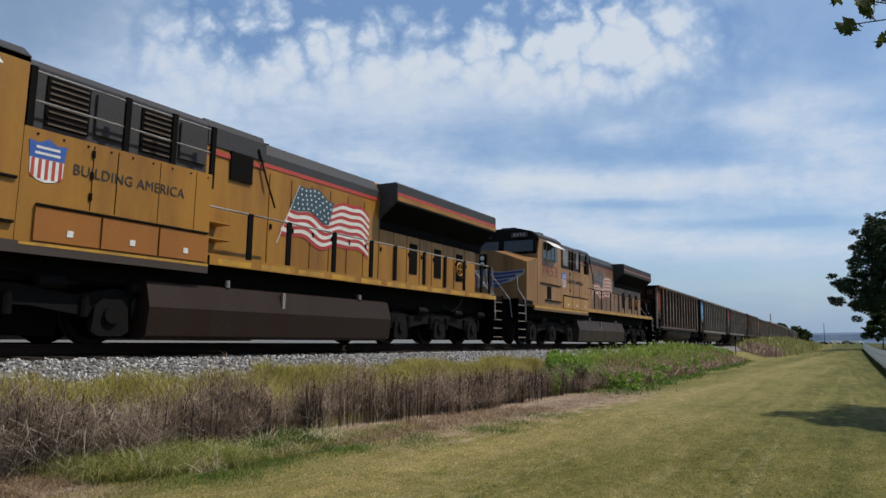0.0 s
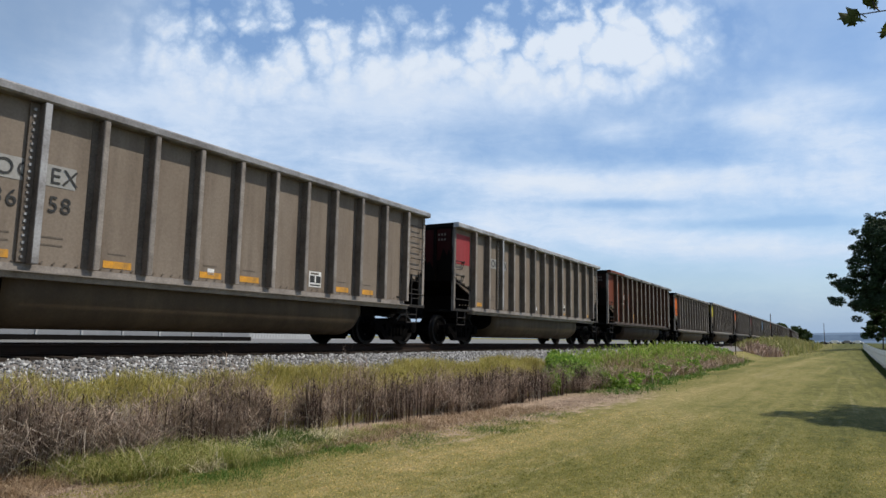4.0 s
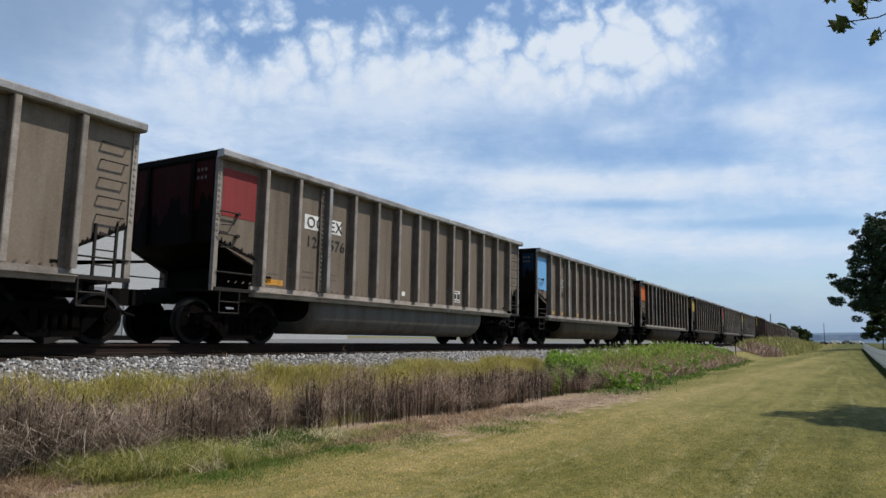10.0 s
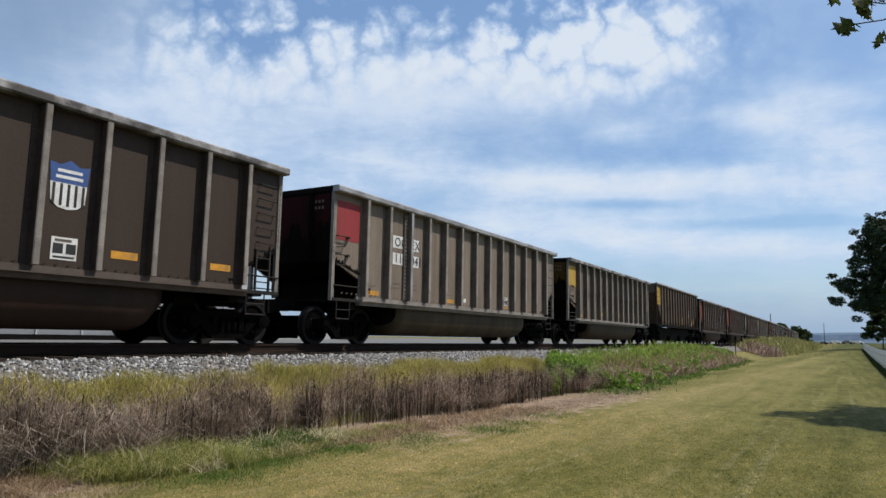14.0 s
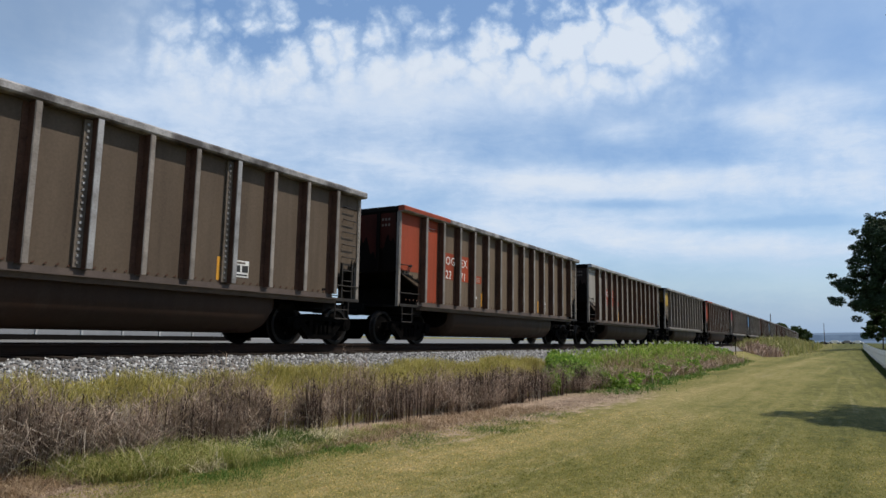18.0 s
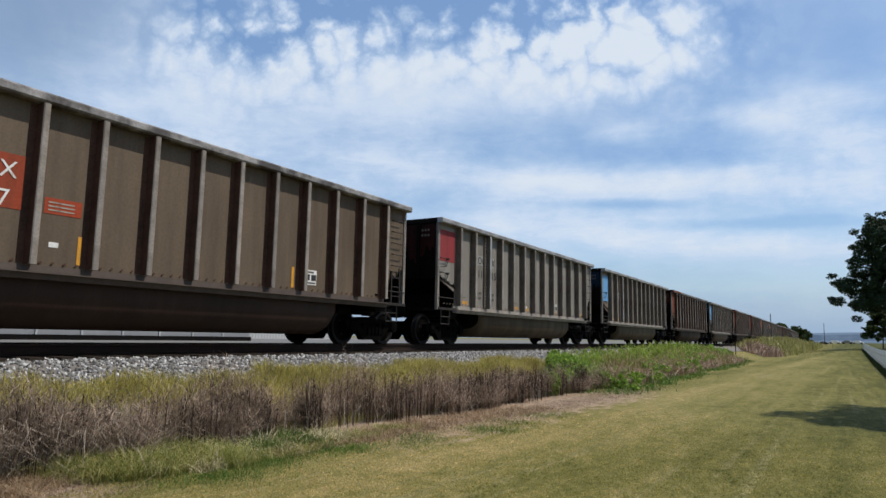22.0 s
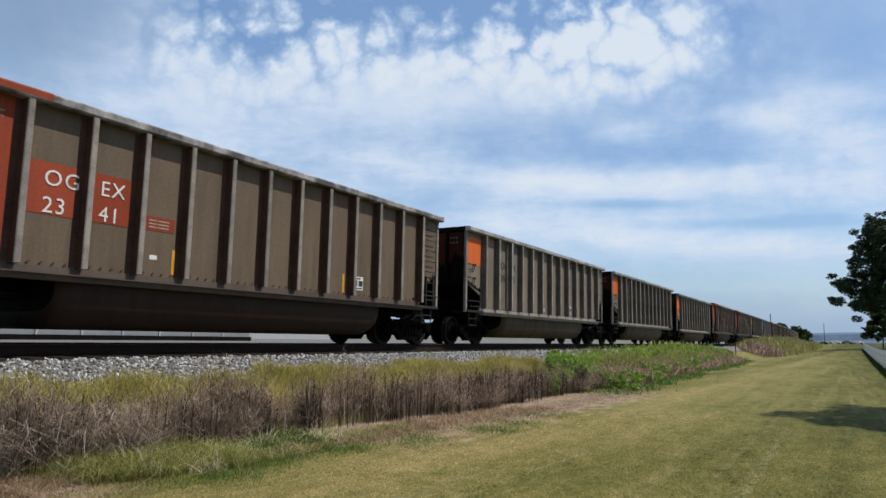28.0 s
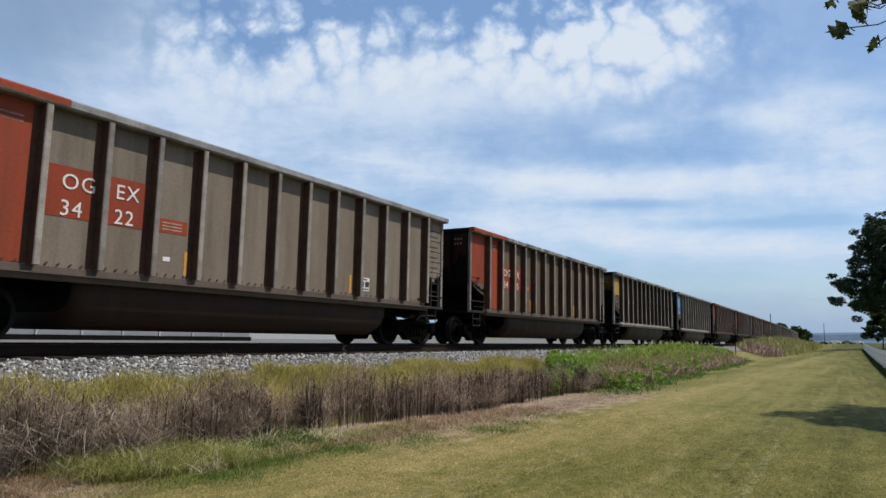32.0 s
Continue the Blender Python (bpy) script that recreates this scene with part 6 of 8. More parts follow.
    b = scatter(rng, 110000, 2.5, 22.0, 7.0, 10.1, lambda x, y: (patchy(x, y, 1.1, 4) > -1.2) & (y < 9.34 + 0.20 * smooth(5, 11, x) + 0.22 * np.sin(x * 1.3 + 1) + 0.12 * np.sin(x * 4.1)) & (x > 3.0 + 0.6 * np.sin(y * 3)))
    hb = rng.uniform(0.13, 0.34, len(b)) * (1 + 0.25 * patchy(b[:, 0], b[:, 1], 1.7, 5)) * (0.45 + 0.75 * smooth(8.0, 9.2, b[:, 1])) * (0.6 + 0.4 * smooth(3.5, 5.5, b[:, 0]))
    me = blades("bank_blades", b, hb, rng.uniform(0.006, 0.012, len(b)), 0.7, bank, rng, 3)
    tagged(new("yellow_bank_grass", me), "yellow dry grass on the bank below the ballast", "grass", kind="stuff")
    # dead brown weeds: stems, then side twigs
    weed = leafy("dead_weed_stems", (0.070, 0.049, 0.038), (0.30, 0.215, 0.16), (0.62, 0.49, 0.365), trans=0.35)
    b = scatter(rng, 9500, 2.2, 20.5, 5.9, 7.6, lambda x, y: (y > 6.85 - 0.045 * (x - 8) + 0.22 * np.sin(x * 0.9) + 0.12 * np.sin(x * 3.7)) & (y < 7.45 - 0.035 * (x - 8)) & (rng.uniform(size=len(x)) < np.clip(0.8 + 0.4 * patchy(x, y, 2.6, 3), 0.3, 1) * (1 - smooth(18.4, 20.6, x))))
    h = np.interp(b[:, 0], [3, 7, 9, 18], [0.86, 0.86, 0.84, 0.74]) * rng.uniform(0.40, 0.93, len(b)) * np.where(rng.uniform(size=len(b)) < 0.12, 1.2, 0.95) * (1 + 0.28 * patchy(b[:, 0], b[:, 1], 2.1, 7))
    st = blades("weed_stems", b, h, rng.uniform(0.005, 0.012, len(b)), 0.7, weed, rng, 4)
    tagged(new("dead_weed_stems", st), "dense dead brown weed stems on the bank", "weeds", kind="stuff")
    pick = rng.integers(0, len(b), 62000)
    f = rng.uniform(0.2, 1.0, len(pick))
    tb = b[pick] + np.stack([rng.normal(0, 0.06, len(pick)), rng.normal(0, 0.06, len(pick)), h[pick] * f * 0.92], -1)
    tw = blades("weed_twigs", tb, rng.uniform(0.05, 0.22, len(pick)), rng.uniform(0.003, 0.009, len(pick)), 2.0, weed, rng, 3)
    tagged(new("dead_weed_heads", tw), "dry brown seed heads and twigs of the weeds", "weeds", kind="stuff")
    # grey bramble tangle
    gray = leafy("grey_brambles", (0.15, 0.115, 0.085), (0.31, 0.25, 0.19), (0.52, 0.45, 0.36), trans=0.2)
    sx = rng.uniform(2.2, 5.2, 60)
    sy = np.interp(sx, [2.2, 4.2, 5.2], [7.5, 7.4, 7.3]) + rng.uniform(-0.35, 0.35, 60)
    tufts("grey_bramble_tangle", np.stack([sx, sy], -1), 130, 0.12, 0.2, 0.75, 0.006, 1.3, gray, "grey dry bramble tangle on the bank", "brambles", 5, 4)
    # dark dock stalks standing out of the weeds
    dock = leafy("dock_stalks", (0.040, 0.024, 0.018), (0.085, 0.052, 0.036), trans=0.05)
    nd = 190
    cx = rng.uniform(3.5, 19.0, nd)
    cy = 6.85 - 0.04 * (cx - 8) + rng.uniform(-0.2, 0.45, nd)
    b = np.repeat(np.stack([cx, cy], -1), 5, 0) + rng.normal(0, 0.06, (nd * 5, 2))
    b = np.concatenate([b, ground_z(b[:, 0], b[:, 1])[:, None]], 1)
    hd = rng.uniform(0.35, 0.90, nd * 5)
    tagged(new("dock_stalks", blades("dock_stalks", b, hd, rng.uniform(0.010, 0.018, nd * 5), 0.10, dock, rng, 3)), "dark brown dock stalks among the dead weeds", "weeds", kind="stuff")
    pk = rng.integers(0, nd * 5, 16000)
    sb = b[pk] + np.stack([rng.normal(0, 0.012, 16000), rng.normal(0, 0.012, 16000), hd[pk] * rng.uniform(0.35, 0.97, 16000)], -1)
    tagged(new("dock_seed_heads", blades("dock_seed_heads", sb, rng.uniform(0.015, 0.05, 16000), rng.uniform(0.008, 0.018, 16000), 1.2, dock, rng)), "dark brown dock seed heads", "weeds", kind="stuff")
    # dry clippings on the bare strip
    dry = leafy("dry_clippings", (0.21, 0.145, 0.10), (0.37, 0.275, 0.20), (0.54, 0.43, 0.32), trans=0.25)
    b = scatter(rng, 60000, 3.0, 22.0, 4.6, 7.2, lambda x, y: (rng.uniform(size=len(x)) < np.exp(-((y - np.interp(x, [3, 8, 12, 20], [6.7, 6.05, 5.6, 5.4])) / 0.5) ** 2)) & ((x > 7.4 + 0.8 * np.sin(y * 5)) | (x < 4.3 + 0.2 * np.sin(y * 9))))
    me = blades("clipping_blades", b, rng.uniform(0.01, 0.045, len(b)), rng.uniform(0.004, 0.009, len(b)), 2.2, dry, rng)
    tagged(new("dry_clippings", me), "dry brown clippings on the bare soil", "dead grass", kind="stuff")
    straw = leafy("straw_stems", (0.34, 0.29, 0.215), (0.52, 0.47, 0.37), trans=0.15)
    b = scatter(rng, 240, 4.6, 18.0, 6.35, 7.1)
    me = blades("straw_stalks", b, rng.uniform(0.25, 0.7, len(b)), rng.uniform(0.004, 0.010, len(b)), 0.9, straw, rng, 4)
    tagged(new("pale_straw_stalks", me), "bleached straw stalks leaning among dead weeds", "weeds", kind="stuff")
    # bright tall grass clump and the hedge-like run behind it
    bright = leafy("bright_tall_grass", (0.10, 0.175, 0.022), (0.25, 0.36, 0.050), (0.46, 0.52, 0.14), trans=0.5)
    dull = leafy("dull_tall_grass", (0.17, 0.16, 0.055), (0.31, 0.26, 0.11), (0.46, 0.36, 0.21), trans=0.3)

    def clump(name, n, x0, x1, yl, yh, hh, mat, label, wid=0.014, lean=0.35, seed=0, size=0.3, cut=0.45, wedge=None, leafy_top=False, front=None):
        """Tall grass in uneven tussocks between two lines; hh gives the height along x."""
        r = np.random.default_rng(seed + 50)
        nc = max(12, n // 70)
        cx = r.uniform(x0, x1, nc)
        f = r.uniform(0, 1, nc)
        cy = np.interp(cx, *yl) * (1 - f) + np.interp(cx, *yh) * f
        if wedge:
            k = (cx > wedge[0] * cy) & (cx < wedge[1] * cy)
            cx, cy = cx[k], cy[k]
        nc = len(cx)
        own = r.uniform(0.55, 1.1, nc)
        k = r.integers(0, nc, n)
        sc = size * (1 + cx[k] / 60)
        x, y = cx[k] + r.normal(0, 1, n) * sc, cy[k] + r.normal(0, 0.6, n) * sc
        bb = np.stack([x, y, ground_z(x, y) - 0.03], -1)
        ht = np.interp(x, *hh) * r.uniform(cut, 1.05, n) * own[k]
        if front:
            ht = ht * (0.35 + 0.65 * smooth(front[0], front[1], y))
        if leafy_top:
            bb[:, 2] += ht * r.uniform(0.0, 0.78, n)
            ht = ht * r.uniform(0.15, 0.32, n)
        me = blades(name, bb, ht, r.uniform(0.6, 1.4, n) * wid * (1 + x / 40), lean, mat, r, 4)
        tagged(new(name, me), label, "tall grass", kind="stuff")
    # leafy green weeds in one rounded thicket: upright stalks, broad leaves in overlapping masses
    rl = np.random.default_rng(63)
    cs, rs, bx = [], [], []
    for k in range(190):
        x, f = rl.uniform(15.6, 22.6), rl.uniform(0, 1)
        y = 6.40 + 1.2 * f + 0.06 * (x - 15.6)
        if not 2.50 < x / y < 3.32:
            continue
        top = float(np.interp(x, [15.6, 16.8, 18.2, 19.8, 21.4, 22.6], [0.40, 0.66, 0.84, 0.88, 0.72, 0.35])) * rl.uniform(0.78, 1.05) * (0.6 + 0.4 * f)
        z = float(ground_z(x, y))
        bx.append((x, y, z))
        for g in ((0.25, 0.5, 0.75, 0.95) if f > 0.45 else (0.62, 0.8, 0.97)):
            cs.append((x + rl.normal(0, 0.07), y + rl.normal(0, 0.07), z + top * g * 1.08))
            rs.append(rl.uniform(0.12, 0.22) * (1.15 - 0.4 * g))
    leaves = leafy("green_weed_leaves", (0.075, 0.155, 0.020), (0.20, 0.325, 0.045), (0.40, 0.52, 0.11), trans=0.5)
    tagged(new("green_weed_thicket", leaf_cloud("green_weed_leaves", cs, rs, 40000, 0.055, leaves, rl, 0.9)), "bright green leafy weed thicket on the bank", "weeds", kind="stuff")
    bx = np.repeat(np.array(bx), 6, 0) + np.concatenate([rl.normal(0, 0.10, (len(bx) * 6, 2)), np.zeros((len(bx) * 6, 1))], 1)
    tagged(new("green_weed_stalks", blades("green_weed_stalks", bx, rl.uniform(0.3, 0.8, len(bx)), rl.uniform(0.012, 0.024, len(bx)), 0.35, bright, rl, 4)), "upright green weed stalks in the thicket", "weeds", kind="stuff")
    # lower leafy weeds at its foot and along the bank beyond
    cs, rs = [], []
    for k in range(230):
        x = 20.0 + 36.0 * rl.uniform(0, 1) ** 1.6
        y = float(np.interp(x, [20, 40, 60], [5.7, 6.9, 8.2])) + rl.uniform(-0.35, 1.5)
        s = 0.10 + 0.004 * (x - 20)
        cs.append((x, y, float(ground_z(x, y)) + rl.uniform(0.08, 0.42) + 0.006 * (x - 20)))
        rs.append(s * rl.uniform(0.8, 1.6))
    tagged(new("low_green_weeds", leaf_cloud("low_green_weeds", cs, rs, 26000, 0.06, leaves, rl, 0.8)), "low green leafy weeds along the foot of the bank", "weeds", kind="stuff")
    clump("mixed_bank_grass", 15000, 21.0, 60.0, ([21, 40, 60], [6.2, 6.6, 7.6]), ([21, 40, 60], [8.6, 8.8, 9.4]), ([21, 30, 42, 50, 58, 60], [0.75, 0.8, 1.0, 0.95, 0.5, 0.2]), dull,
          "mixed dry and green grass along the railway bank", 0.016, 0.7, 2, 0.35, 0.35, (3.36, 9.0))
    clump("green_bank_crest", 26000, 25.0, 58.0, ([24, 40, 58], [8.0, 7.9, 8.4]), ([24, 40, 58], [9.3, 9.4, 9.6]), ([24, 30, 40, 50, 58], [0.5, 0.75, 0.95, 0.95, 0.5]), bright,
          "bright green grass crest on the railway bank", 0.018, 1.0, 3, 0.45, 0.6, None, True)
    yellow = leafy("far_yellow_grass", (0.22, 0.23, 0.065), (0.34, 0.325, 0.115), (0.46, 0.40, 0.19), trans=0.3)
    clump("far_tall_grass", 22000, 84.0, 240.0, ([84, 100, 160, 240], [7.4, 8.0, 9.6, 12.0]), ([84, 240], [10.4, 14.5]), ([84, 92, 110, 180, 240], [1.0, 1.6, 2.1, 2.6, 2.0]), yellow,
          "tall dry grass along the distant railway bank", 0.03, 0.4, 4, 0.8, 0.5)
    pink = leafy("pink_brown_weeds", (0.26, 0.165, 0.12), (0.38, 0.265, 0.20), (0.46, 0.35, 0.26), trans=0.1)
    clump("reddish_weeds", 1800, 78.0, 91.0, ([76, 93], [7.2, 7.7]), ([76, 93], [8.4, 8.8]), ([76, 84, 93], [0.7, 1.5, 0.9]), pink, "reddish-brown dry weeds beside the track", 0.03, 0.5, 5, 0.5)
    clump("brown_bank_weeds", 17000, 17.0, 54.0, ([20, 50], [6.1, 6.9]), ([20, 50], [7.6, 8.2]), ([20, 30, 50], [0.62, 0.68, 0.70]), pink, "dry brown weeds on the bank", 0.016, 0.9, 6, 0.3, 0.4, (3.36, 9.0))
    clump("bank_foot_green", 14000, 18.0, 60.0, ([18, 40, 60], [5.0, 5.8, 7.0]), ([18, 40, 60], [6.2, 6.8, 7.8]), ([18, 60], [0.16, 0.22]), fringe, "green grass at the foot of the bank", 0.014, 0.8, 7, 0.3, 0.35)


def limb(bm, pts, radii, n=7):
    rings = []
    for i, (p, r) in enumerate(zip(pts, radii)):
        p = Vector(p)
        d = (Vector(pts[min(i + 1, len(pts) - 1)]) - Vector(pts[max(i - 1, 0)])).normalized()
        a = d.orthogonal().normalized()
        b = d.cross(a)
        rings.append([bm.verts.new(p + (a * math.cos(2 * math.pi * k / n) + b * math.sin(2 * math.pi * k / n)) * r) for k in range(n)])
    for A, B in zip(rings, rings[1:]):
        for k in range(n):
            bm.faces.new((A[k], A[(k + 1) % n], B[(k + 1) % n], B[k]))
    bm.faces.new(rings[-1])
    bmesh.ops.recalc_face_normals(bm, faces=bm.faces[:])


def leaf_cloud(name, centres, radii, count, size, material, rng, flat=0.7):
    """Small leaves strewn through uneven clumps."""
    cs, rs = np.array(centres, float), np.array(radii, float)
    w = rs ** 2 / (rs ** 2).sum()
    idx = rng.choice(len(cs), count, p=w)
    d = rng.normal(0, 1, (count, 3))
    d /= np.linalg.norm(d, axis=1)[:, None]
    r = rng.uniform(0.35, 1.0, count) ** 0.5
    p = cs[idx] + d * (r * rs[idx])[:, None] * np.array([1, 1, flat])
    a = rng.normal(0, 1, (count, 3))
    a /= np.linalg.norm(a, axis=1)[:, None]
    b = np.cross(a, d)
    b /= np.linalg.norm(b, axis=1)[:, None] + 1e-6
    s = rng.uniform(0.6, 1.3, count)[:, None] * size
    v = np.stack([p - a * s, p + b * s * 0.45, p + a * s, p - b * s * 0.45], 1).reshape(-1, 3)
    q = (np.array([[0, 1, 2, 3]])[None] + (np.arange(count) * 4)[:, None, None]).reshape(-1, 4)
    return raw_mesh(name, v, q, material)


def build_crown_tree(x, y, h, seed, leaf, count, size, low, spread, clumps, label, name, jit=(0.75, 1.08), shape=((0, 0.9), (0.3, 1.0), (0.7, 0.75), (1, 0.2)), fat=0.055):
    """A tree with rounded leaf masses set in an uneven envelope, gaps between them, limbs reaching to them."""
    rng = np.random.default_rng(seed)
    T = tagged(empty(name, pose(x, y, float(ground_z(x, y)))), label, "tree")
    bm = bmesh.new()
    pts = [(0.012 * h * math.sin(k * 0.8 + seed), 0.012 * h * math.cos(k * 0.7), h * k / 8 * 0.94 - (0.1 if k == 0 else 0)) for k in range(9)]
    limb(bm, pts, [h * 0.016 * (1.25 if k == 0 else 1 - 0.105 * k) for k in range(9)], 9)
    part("trunk", bm, M["bark"], T)
    cs, rs = [], []
    for k in range(clumps):
        f = (k + rng.uniform(0, 1)) / clumps
        R = h * spread * float(np.interp(f, [a for a, b in shape], [b for a, b in shape]))
        a = k * 2.39996 + rng.uniform(-0.5, 0.5)
        r = R * math.sqrt(rng.uniform(0.12, 1.0)) * rng.uniform(*jit)
        z = h * (low + (1 - low) * f * 0.97)
        c = (r * math.cos(a), r * math.sin(a), z)
        if k % 2 == 0 and r > 0.3 * R:
            bm = bmesh.new()
            z0 = max(h * low * 0.8, z - 0.25 * r)
            q = [(0, 0, z0), (c[0] * 0.4, c[1] * 0.4, z0 + 0.12 * r), (c[0] * 0.75, c[1] * 0.75, z - 0.04 * r), (c[0], c[1], z)]
            limb(bm, q, [h * 0.006, h * 0.0048, h * 0.0034, h * 0.0015], 5)
            part("limb", bm, M["bark"], T)
        big = h * fat * rng.uniform(0.7, 1.3)
        cs.append(c)
        rs.append(big)
        for _ in range(5):
            cs.append(tuple(np.array(c) + rng.normal(0, 1, 3) * big * np.array([0.8, 0.8, 0.45])))
            rs.append(big * rng.uniform(0.3, 0.6))
    part("crown", leaf_cloud("crown", cs, rs, count, size, leaf, rng), None, T)
    return T


def build_trees():
    pine = leafy("pine_needles", (0.012, 0.026, 0.010), (0.022, 0.042, 0.014), (0.040, 0.058, 0.020), trans=0.1)
    oak = leafy("oak_leaves", (0.020, 0.038, 0.010), (0.040, 0.065, 0.016), (0.065, 0.090, 0.025), trans=0.25)
    build_crown_tree(150.0, -8.4, 24.7, 3, pine, 95000, 0.22, 0.31, 0.44, 96, "tall dark green pine tree with open spreading limbs", "pine_tree", (0.86, 1.0),
                     ((0, 0.92), (0.08, 1.0), (0.3, 0.82), (0.6, 0.64), (0.85, 0.50), (1, 0.32)), 0.068)
    build_crown_tree(166.0, -6.6, 8.0, 5, oak, 9000, 0.26, 0.25, 0.5, 26, "small dark bushy oak behind the white fence", "oak_tree", fat=0.11)
    build_crown_tree(178.0, -9.6, 10.0, 6, oak, 9000, 0.28, 0.25, 0.45, 26, "small dark bushy oak behind the white fence", "oak_tree", fat=0.11)
    # shade tree beside the field, right of the view
    build_crown_tree(19.9, -8.2, 13.5, 9, oak, 24000, 0.15, 0.5, 0.275, 36, "broad-leaved shade tree beside the mown field", "shade_tree", fat=0.06)
    # round-topped trees beyond the tall grass
    for k, (x, y, h) in enumerate(((262, 18.6, 7.0), (285, 16.0, 6.8), (310, 14.0, 6.2))):
        build_crown_tree(x, y, h, 20 + k, oak, 3500, 0.42, 0.15, 0.5, 20, "distant rounded green tree by the railway", "field_tree", fat=0.13)


def lobed_leaf(size):
    """Outline of a lobed leaf, stalk at the origin, tip along +x, in the xy plane and slightly folded."""
    pts = [(0, 0), (0.10, 0.22), (0.02, 0.48), (0.30, 0.36), (0.42, 0.56), (0.58, 0.30), (0.80, 0.30), (0.78, 0.14), (1.0, 0.0)]
    up = [(x * size, y * size, 0.18 * size * abs(y)) for x, y in pts]
    dn = [(x, -y, z) for x, y, z in up[1:-1]]
    return up, dn


# leaves hang broadside: their blade plane is y-z
LEAF_PLANE = Matrix(((0, 0, 1, 0), (1, 0, 0, 0), (0, 1, 0, 0), (0, 0, 0, 1)))


def build_branch_tree():
    """The tree beside the camera whose twig hangs into the view."""
    T = tagged(empty("sweetgum_tree", pose(2.6, -3.6, 0.0)), "broad-leaved tree with a leafy twig hanging over the field", "tree")
    rng = np.random.default_rng(31)
    leaf = leafy("sweetgum_leaves", (0.035, 0.042, 0.012), (0.10, 0.12, 0.022), (0.30, 0.30, 0.06), trans=0.5)
    bm = bmesh.new()
    limb(bm, [(0, 0, -0.1), (0.04, 0.02, 1.5), (-0.05, 0.0, 3.0), (0.0, 0.05, 4.6), (0.05, 0.0, 6.2)], [0.17, 0.13, 0.11, 0.08, 0.03], 10)
    part("trunk", bm, M["bark"], T)
    cs, rs = [], []
    for k in range(9):
        a = 2.6 + k * 0.9
        z = 3.6 + 0.3 * k
        r = 1.5 - 0.1 * k
        if math.sin(a) > 0.5:
            r *= 0.6
        bm = bmesh.new()
        limb(bm, [(0, 0, z), (math.cos(a) * r * 0.5, math.sin(a) * r * 0.5, z + 0.25), (math.cos(a) * r, math.sin(a) * r, z + 0.35)], [0.04, 0.025, 0.01], 6)
        part("limb", bm, M["bark"], T)
        cs += [(math.cos(a) * r * g, math.sin(a) * r * g, z + 0.3) for g in (0.6, 0.9)]
        rs += [0.5, 0.42]
    part("crown", leaf_cloud("crown", cs, rs, 9000, 0.07, leaf, rng), None, T)
    # the limb that carries the twig
    bm = bmesh.new()
    limb(bm, [(0, 0, 3.9), (0.7, 1.1, 4.0), (1.35, 2.3, 3.55), (1.40, 3.05, 3.35)], [0.04, 0.028, 0.015, 0.008], 6)
    part("limb", bm, M["bark"], T)
    twig = new("twig")
    twig.parent = T
    twig.matrix_basis = pose(1.37, 3.02, 3.255)
    bm = bmesh.new()
    stems = [[(0, 0, 0), (0.0, 0.16, -0.10), (0.02, 0.32, -0.145), (0.03, 0.44, -0.135)], [(0, 0.05, 0), (-0.02, 0.2, -0.02), (0.02, 0.31, -0.06), (0.02, 0.40, -0.02)], [(0.0, 0.12, -0.06), (0.05, 0.22, -0.16), (0.06, 0.32, -0.23)],
             [(0.02, 0.36, -0.145), (0.02, 0.385, -0.11), (0.02, 0.39, -0.06)], [(0.02, 0.31, -0.05), (0.02, 0.42, 0.03), (0.02, 0.53, 0.04)]]
    for s in stems:
        pipe(bm, s, 0.0035, 5)
    part("stem", bm, M["bark"], twig)
    spots = [((0.03, 0.445, -0.135), -12, 0.135), ((0.03, 0.44, -0.13), -42, 0.11), ((0.02, 0.36, -0.04), 20, 0.13), ((0.02, 0.38, -0.03), -50, 0.10), ((0.0, 0.36, -0.02), -15, 0.14),
             ((0.02, 0.39, -0.07), -95, 0.075), ((0.02, 0.50, 0.035), -20, 0.085), ((0.06, 0.33, -0.22), -60, 0.08), ((0.05, 0.31, -0.22), -20, 0.07), ((0.0, 0.30, -0.05), 80, 0.12), ((0.02, 0.28, -0.05), 150, 0.12),
             ((0.0, 0.18, -0.02), 40, 0.13), ((0.0, 0.12, -0.06), 240, 0.12), ((0.02, 0.20, -0.10), 200, 0.12)]
    for k, (p, a, size) in enumerate(spots):
        up, dn = lobed_leaf(size * 0.84)
        wob = [1 + 0.28 * math.sin(k * 5.1 + i * 2.3) for i in range(len(up))]
        up = [(x * (1 + 0.12 * math.cos(k + i * 3.1)), y * w, z) for i, ((x, y, z), w) in enumerate(zip(up, wob))]
        dn = [(x * (1 + 0.12 * math.cos(k * 2 + i * 2.7)), y * (2 - w), z + 0.01 * math.sin(i + k)) for i, ((x, y, z), w) in enumerate(zip(dn, wob))]
        bm = bmesh.new()
        A = [bm.verts.new(q) for q in up]
        mid = [A[0]] + [bm.verts.new((up[i][0], 0, 0)) for i in range(1, len(up) - 1)] + [A[-1]]
        B = [A[0]] + [bm.verts.new(q) for q in dn] + [A[-1]]
        for i in range(len(up) - 1):
            for S in (A, B):
                if 1 < i < len(up) - 2 and (k * 7 + i * 3 + (S is B)) % 7 == 0:
                    continue          # eaten through
                vs = []
                for vv in (mid[i], mid[i + 1], S[i + 1], S[i]):
                    if vv not in vs:
                        vs.append(vv)
                if len(vs) > 2:
                    bm.faces.new(vs)
        bmesh.ops.recalc_face_normals(bm, faces=bm.faces[:])
        o = part("leaf", bm, leaf, twig)
